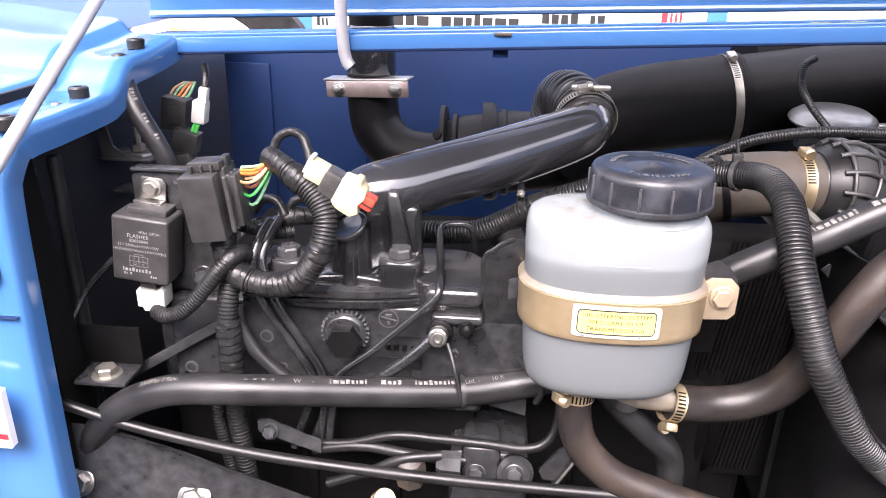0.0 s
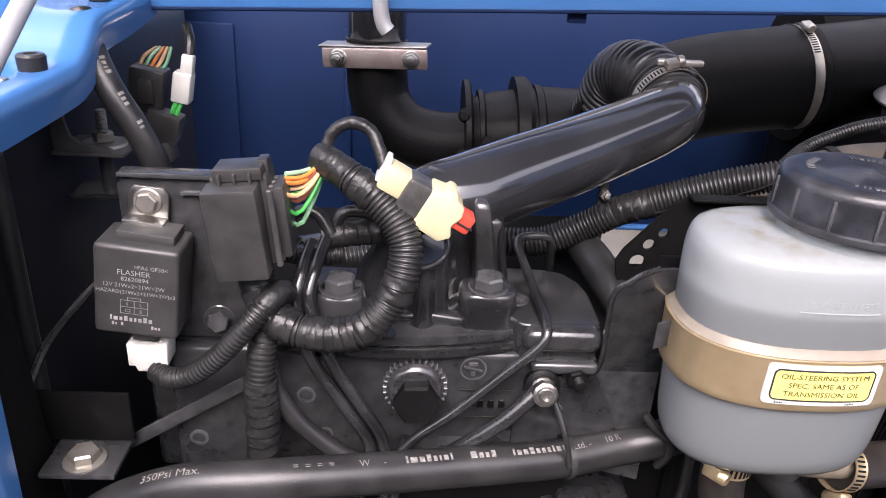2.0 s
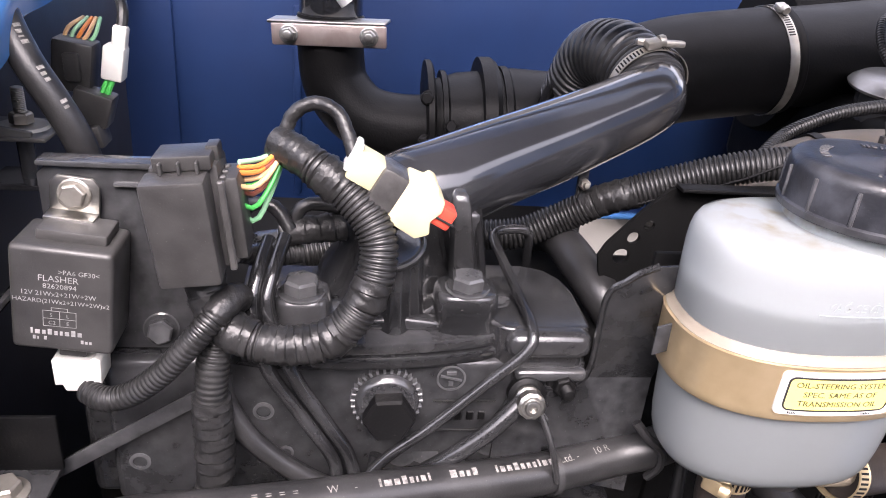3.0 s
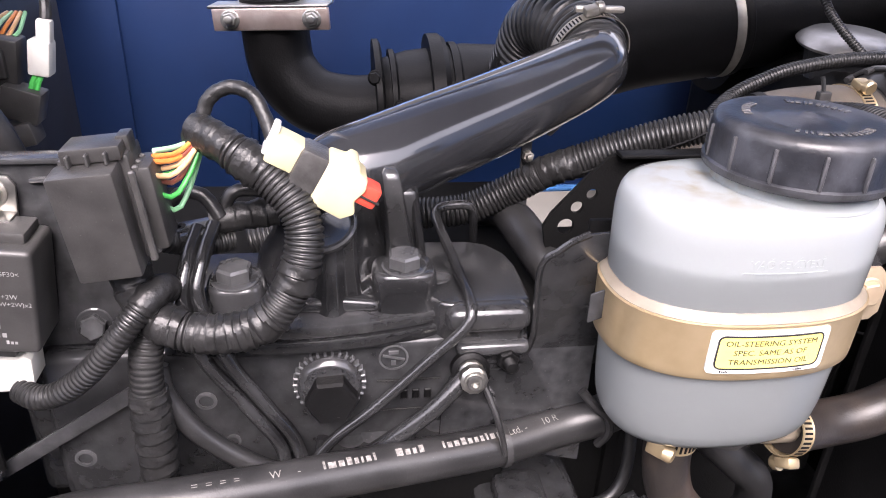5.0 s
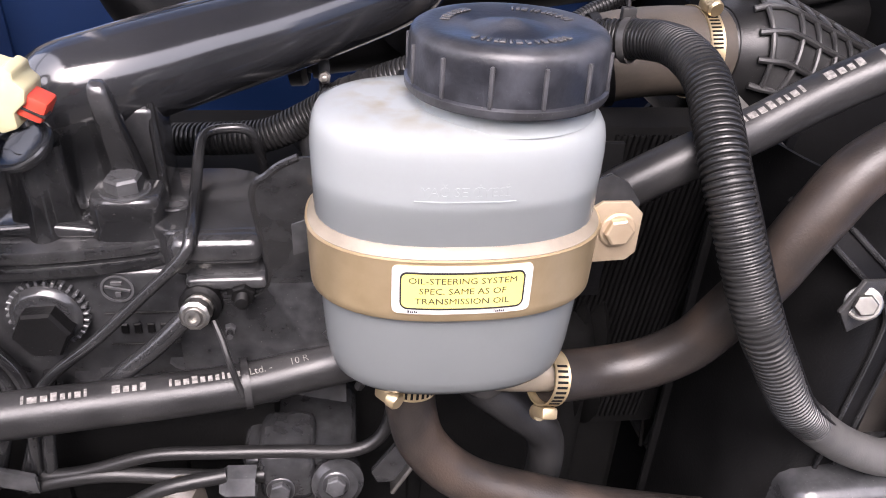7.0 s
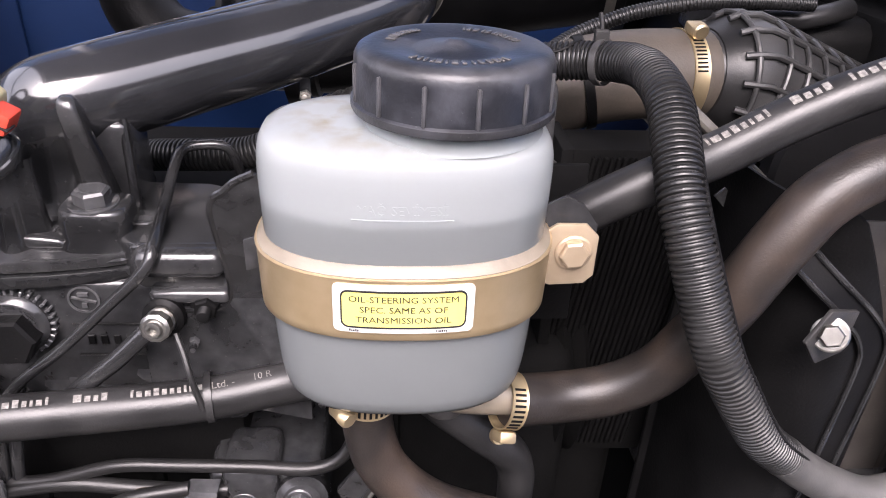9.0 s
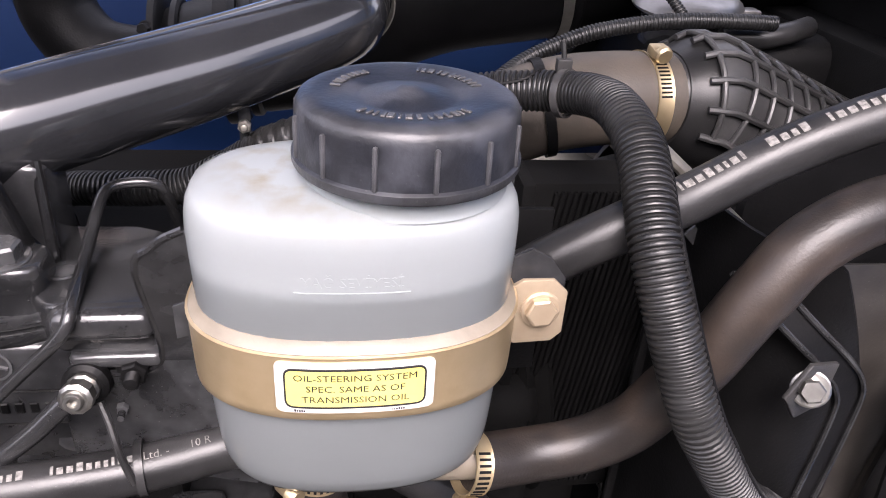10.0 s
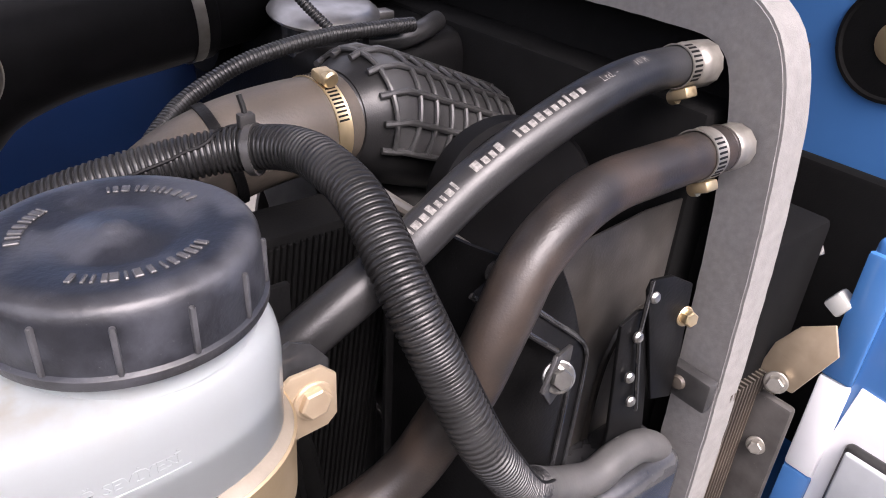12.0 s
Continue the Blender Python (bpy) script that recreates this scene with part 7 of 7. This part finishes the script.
    part("core", box(0.275, 0.372, 0.690, 0.73, 0.86, 1.135, 0.004), BLOCK, fin)
    for k in range(22):
        x = 0.277 + 0.0043 * k
        part("fin", box(x, x + 0.0027, 0.687, 0.692, 0.87, 1.13, 0.0005, 1, Matrix.Rotation(0.12, 4, "Y")), BLOCK, fin)
    part("side_bar", box(0.268, 0.277, 0.676, 0.73, 0.85, 1.14, 0.002), BLOCK, fin)
    pul = thing("drive_pulley", (0.30, 0.66, 0.9), "black belt pulley at the engine front", "pulley")
    m = axis_matrix((0.285, 0.735, 0.93), (1, 0, 0))
    part("wheel", lathe([(0, 0), (0.075, 0), (0.08, 0.004), (0.07, 0.012), (0.08, 0.020), (0.075, 0.024), (0, 0.024)], m, 40), BLOCK, pul)
    stay = thing("stay_bar", (0.39, 0.64, 1.13), "plain grey steel stay rod", "rod")
    part("rod", tube([(0.330, 0.640, 1.1810), (0.3817, 0.640, 1.1386), (0.4300, 0.640, 1.0980)], 0.0040, 10), SLOTTED, stay)
    part("strap", prism([(0, 0), (0.006, 0.006), (0.042, -0.028), (0.036, -0.036)], 0.003, upright(0.359, 0.644, 1.124), 0.0008), CAST_TOP, stay)
    idler = thing("idler_pulley", (0.465, 0.70, 1.11), "smooth black round pulley behind the hoses", "pulley")
    part("disc", lathe([(0, 0), (0.040, 0), (0.056, 0.004), (0.062, 0.010), (0.062, 0.034), (0.058, 0.038), (0, 0.038)], axis_matrix((0.478, 0.695, 1.112), (-0.25, -1, 0.25)), 48), RUBBER_DARK, idler)
    sup = thing("front_support", (0.45, 0.8, 0.4), "black cast front axle support", "support")
    part("casting", box(0.26, 0.78, 0.60, 1.05, 0.30, 0.66, 0.03, 3), BLOCK, sup)
    part("chassis", box(-0.45, 0.90, 0.30, 1.10, 0.0, 0.325, 0.03, 3), BLOCK, sup)
    part("bumper", box(0.62, 0.90, 0.22, 1.10, 0.30, 0.605, 0.02, 3), BLOCK, sup)
    part("side_beam", box(-0.45, 0.80, 0.56, 0.64, 0.45, 0.80, 0.02, 3), BLOCK, sup)
    part("lower_cover", box(0.40, 0.56, 0.535, 0.60, 0.80, 0.94, 0.015, 3), CAST_TOP, sup)
    part("far_beam", box(-0.45, 0.80, 1.05, 1.12, 0.45, 0.80, 0.02, 3), BLOCK, sup)


cooling()


def foam_seal():
    """Grey foam seal round the radiator frame, rectangular in section."""
    ob = thing("foam_seal", (0.585, 0.55, 0.8), "thick grey foam seal round the radiator frame", "seal")
    path = spline([(0, 0.555, 0.76), (0, 0.556, 0.885), (0, 0.558, 0.98), (0, 0.562, 1.09), (0, 0.567, 1.155), (0, 0.573, 1.20), (0, 0.585, 1.234), (0, 0.610, 1.253), (0, 0.66, 1.257), (0, 0.80, 1.256), (0, 1.00, 1.255), (0, 1.15, 1.25)], 0.008)
    n = len(path)
    # outer edge in the lighter foam colour, standing for the light on it
    for name, w0, w1, x0, x1, mat in (("foam", -0.0190, 0.0175, 0.583, 0.615, FOAM), ("cut_edge", 0.0175, 0.0195, 0.5842, 0.6138, FOAM_LIT)):
        bm = bmesh.new()
        rows = []
        for i, p in enumerate(path):
            t = (path[min(i + 1, n - 1)] - path[max(i - 1, 0)]).normalized()
            o = Vector((0, -t.z, t.y))
            wob = 0.0006 * noise.noise(p * 60)
            rows.append([bm.verts.new(Vector((x, p.y, p.z)) + o * (w + wob)) for x, w in ((x0, w0), (x1, w0), (x1, w1), (x0, w1))])
        for a, b in zip(rows, rows[1:]):
            for i in range(4):
                j = (i + 1) % 4
                bm.faces.new((a[i], a[j], b[j], b[i]))
        bm.faces.new(rows[0][::-1])
        bm.faces.new(rows[-1])
        bmesh.ops.recalc_face_normals(bm, faces=bm.faces)
        part(name, bm, mat, ob)
    part("frame", box(0.616, 0.65, 0.58, 1.14, 0.6, 1.235, 0.004), BLOCK, ob)
    clip = thing("seal_clip", (0.565, 0.56, 0.98), "black plastic clip in the seal notch", "clip")
    part("clip", box(0.560, 0.572, 0.535, 0.575, 0.976, 1.004, 0.003), PLASTIC, clip)
    part("screw", lathe([(0.006, 0), (0.005, 0.003), (0, 0.004)], axis_matrix((0.559, 0.56, 0.992), (-1, 0, 0.1)), 12), DUSTY, clip)
    for x, y, z in ((0.552, 0.612, 1.223), (0.552, 0.5745, 1.178)):
        nip = thing("hose_spigot", (x, y, z), "pale alloy hose spigot at the radiator", "spigot")
        part("spigot", lathe([(0.0118, 0), (0.0150, 0.005), (0.0155, 0.009), (0.0155, 0.022), (0, 0.022)], axis_matrix((x, y, z), (1, 0.05, -0.06)), 12), SLOTTED, nip, smooth=30)


foam_seal()


def nose():
    """Front of the bonnet outside the seal: blue panel with white field and a lamp."""
    ob = thing("nose_panel", (0.72, 0.42, 0.7), "blue and white nose panel with a headlamp", "body panel")
    part("side", box(0.70, 0.715, 0.20, 0.512, 0.60, 1.10, 0.008, 3), BLUE, ob)
    part("edge_trim", box(0.692, 0.70, 0.486, 0.512, 0.972, 1.09, 0.003), BLUE, ob)
    part("white_edge", box(0.692, 0.70, 0.486, 0.512, 0.868, 0.971, 0.003), WHITE_PAINT, ob, "white painted edge")
    part("lower_trim", box(0.692, 0.70, 0.486, 0.512, 0.70, 0.867, 0.003), BLUE, ob)
    part("white_field", prism([(0, 0), (0.30, 0), (0.30, 0.150), (0.02, 0.175)], 0.003, Matrix.Translation((0.700, 0.500, 0.800)) @ Matrix(((0, 0, -1, 0), (-1, 0, 0, 0), (0, 1, 0, 0), (0, 0, 0, 1))), 0.001), WHITE_PAINT, ob)
    lamp = part("headlamp", box(0.688, 0.70, 0.36, 0.472, 0.80, 0.925, 0.006, 3), PLASTIC, ob, "black-framed grey headlamp lens")
    part("lens", box(0.684, 0.690, 0.364, 0.469, 0.803, 0.921, 0.004, 3), GLASS_GREY, lamp)
    br = thing("catch_plate", (0.66, 0.52, 0.96), "tan zinc catch plate beside the seal", "bracket")
    part("plate", prism([(-0.004, -0.004), (0.004, 0.034), (0.018, 0.058), (0.042, 0.074), (0.052, 0.050), (0.030, -0.002)], 0.003, Matrix.Translation((0.662, 0.545, 0.965)) @ Matrix(((0, 0, -1, 0), (-1, 0, 0, 0), (0, 1, 0, 0), (0, 0, 0, 1))), 0.001), EAR, br)
    bolt(br, (0.655, 0.528, 0.968), (-1, -0.3, 0.2), 0.007, 0.006, SLOTTED, 1.4)
    part("lower_plate", box(0.655, 0.665, 0.508, 0.565, 0.60, 0.950, 0.004), SHROUD, br)
    bolt(br, (0.654, 0.525, 0.90), (-1, -0.3, 0.2), 0.006, 0.006, SLOTTED, 1.4)
    gap = thing("lamp_harness", (0.75, 0.56, 1.0), "clips and a black sheet in the dark gap behind the nose", "wiring")
    # black sheet stands in for the dark of the open gap
    part("duct", box(0.80, 0.82, 0.40, 0.75, 0.80, 1.10, 0.006), BLOCK, gap)
    part("clip", tube([(0.70, 0.562, 1.082), (0.70, 0.553, 1.074), (0.70, 0.548, 1.066)], 0.005, 8), ZINC, gap)
    part("plug", box(0.69, 0.705, 0.510, 0.526, 1.028, 1.046, 0.003, 2, Matrix.Rotation(0.5, 4, "X")), WHITE_PLASTIC, gap)
    fr = thing("bonnet_nose", (0.86, 0.6, 1.0), "blue bonnet nose with a dark lamp opening", "body panel")
    part("shell", box(0.85, 0.87, 0.25, 1.1, 0.60, 1.6, 0.01, 3), BLUE, fr)
    m = axis_matrix((0.849, 0.600, 1.205), (-1, 0, 0))
    part("lamp_opening", lathe([(0, 0.001), (0.048, 0.001), (0.050, 0.004), (0.053, 0.004), (0.054, 0.0)], m, 40), BLOCK, fr, "dark round lamp opening")
    # tan disc puts the yellowish glint in the opening into colour
    part("reflector", lathe([(0, 0.004), (0.014, 0.0035), (0.020, 0.002)], m, 24), BAND, fr)


nose()
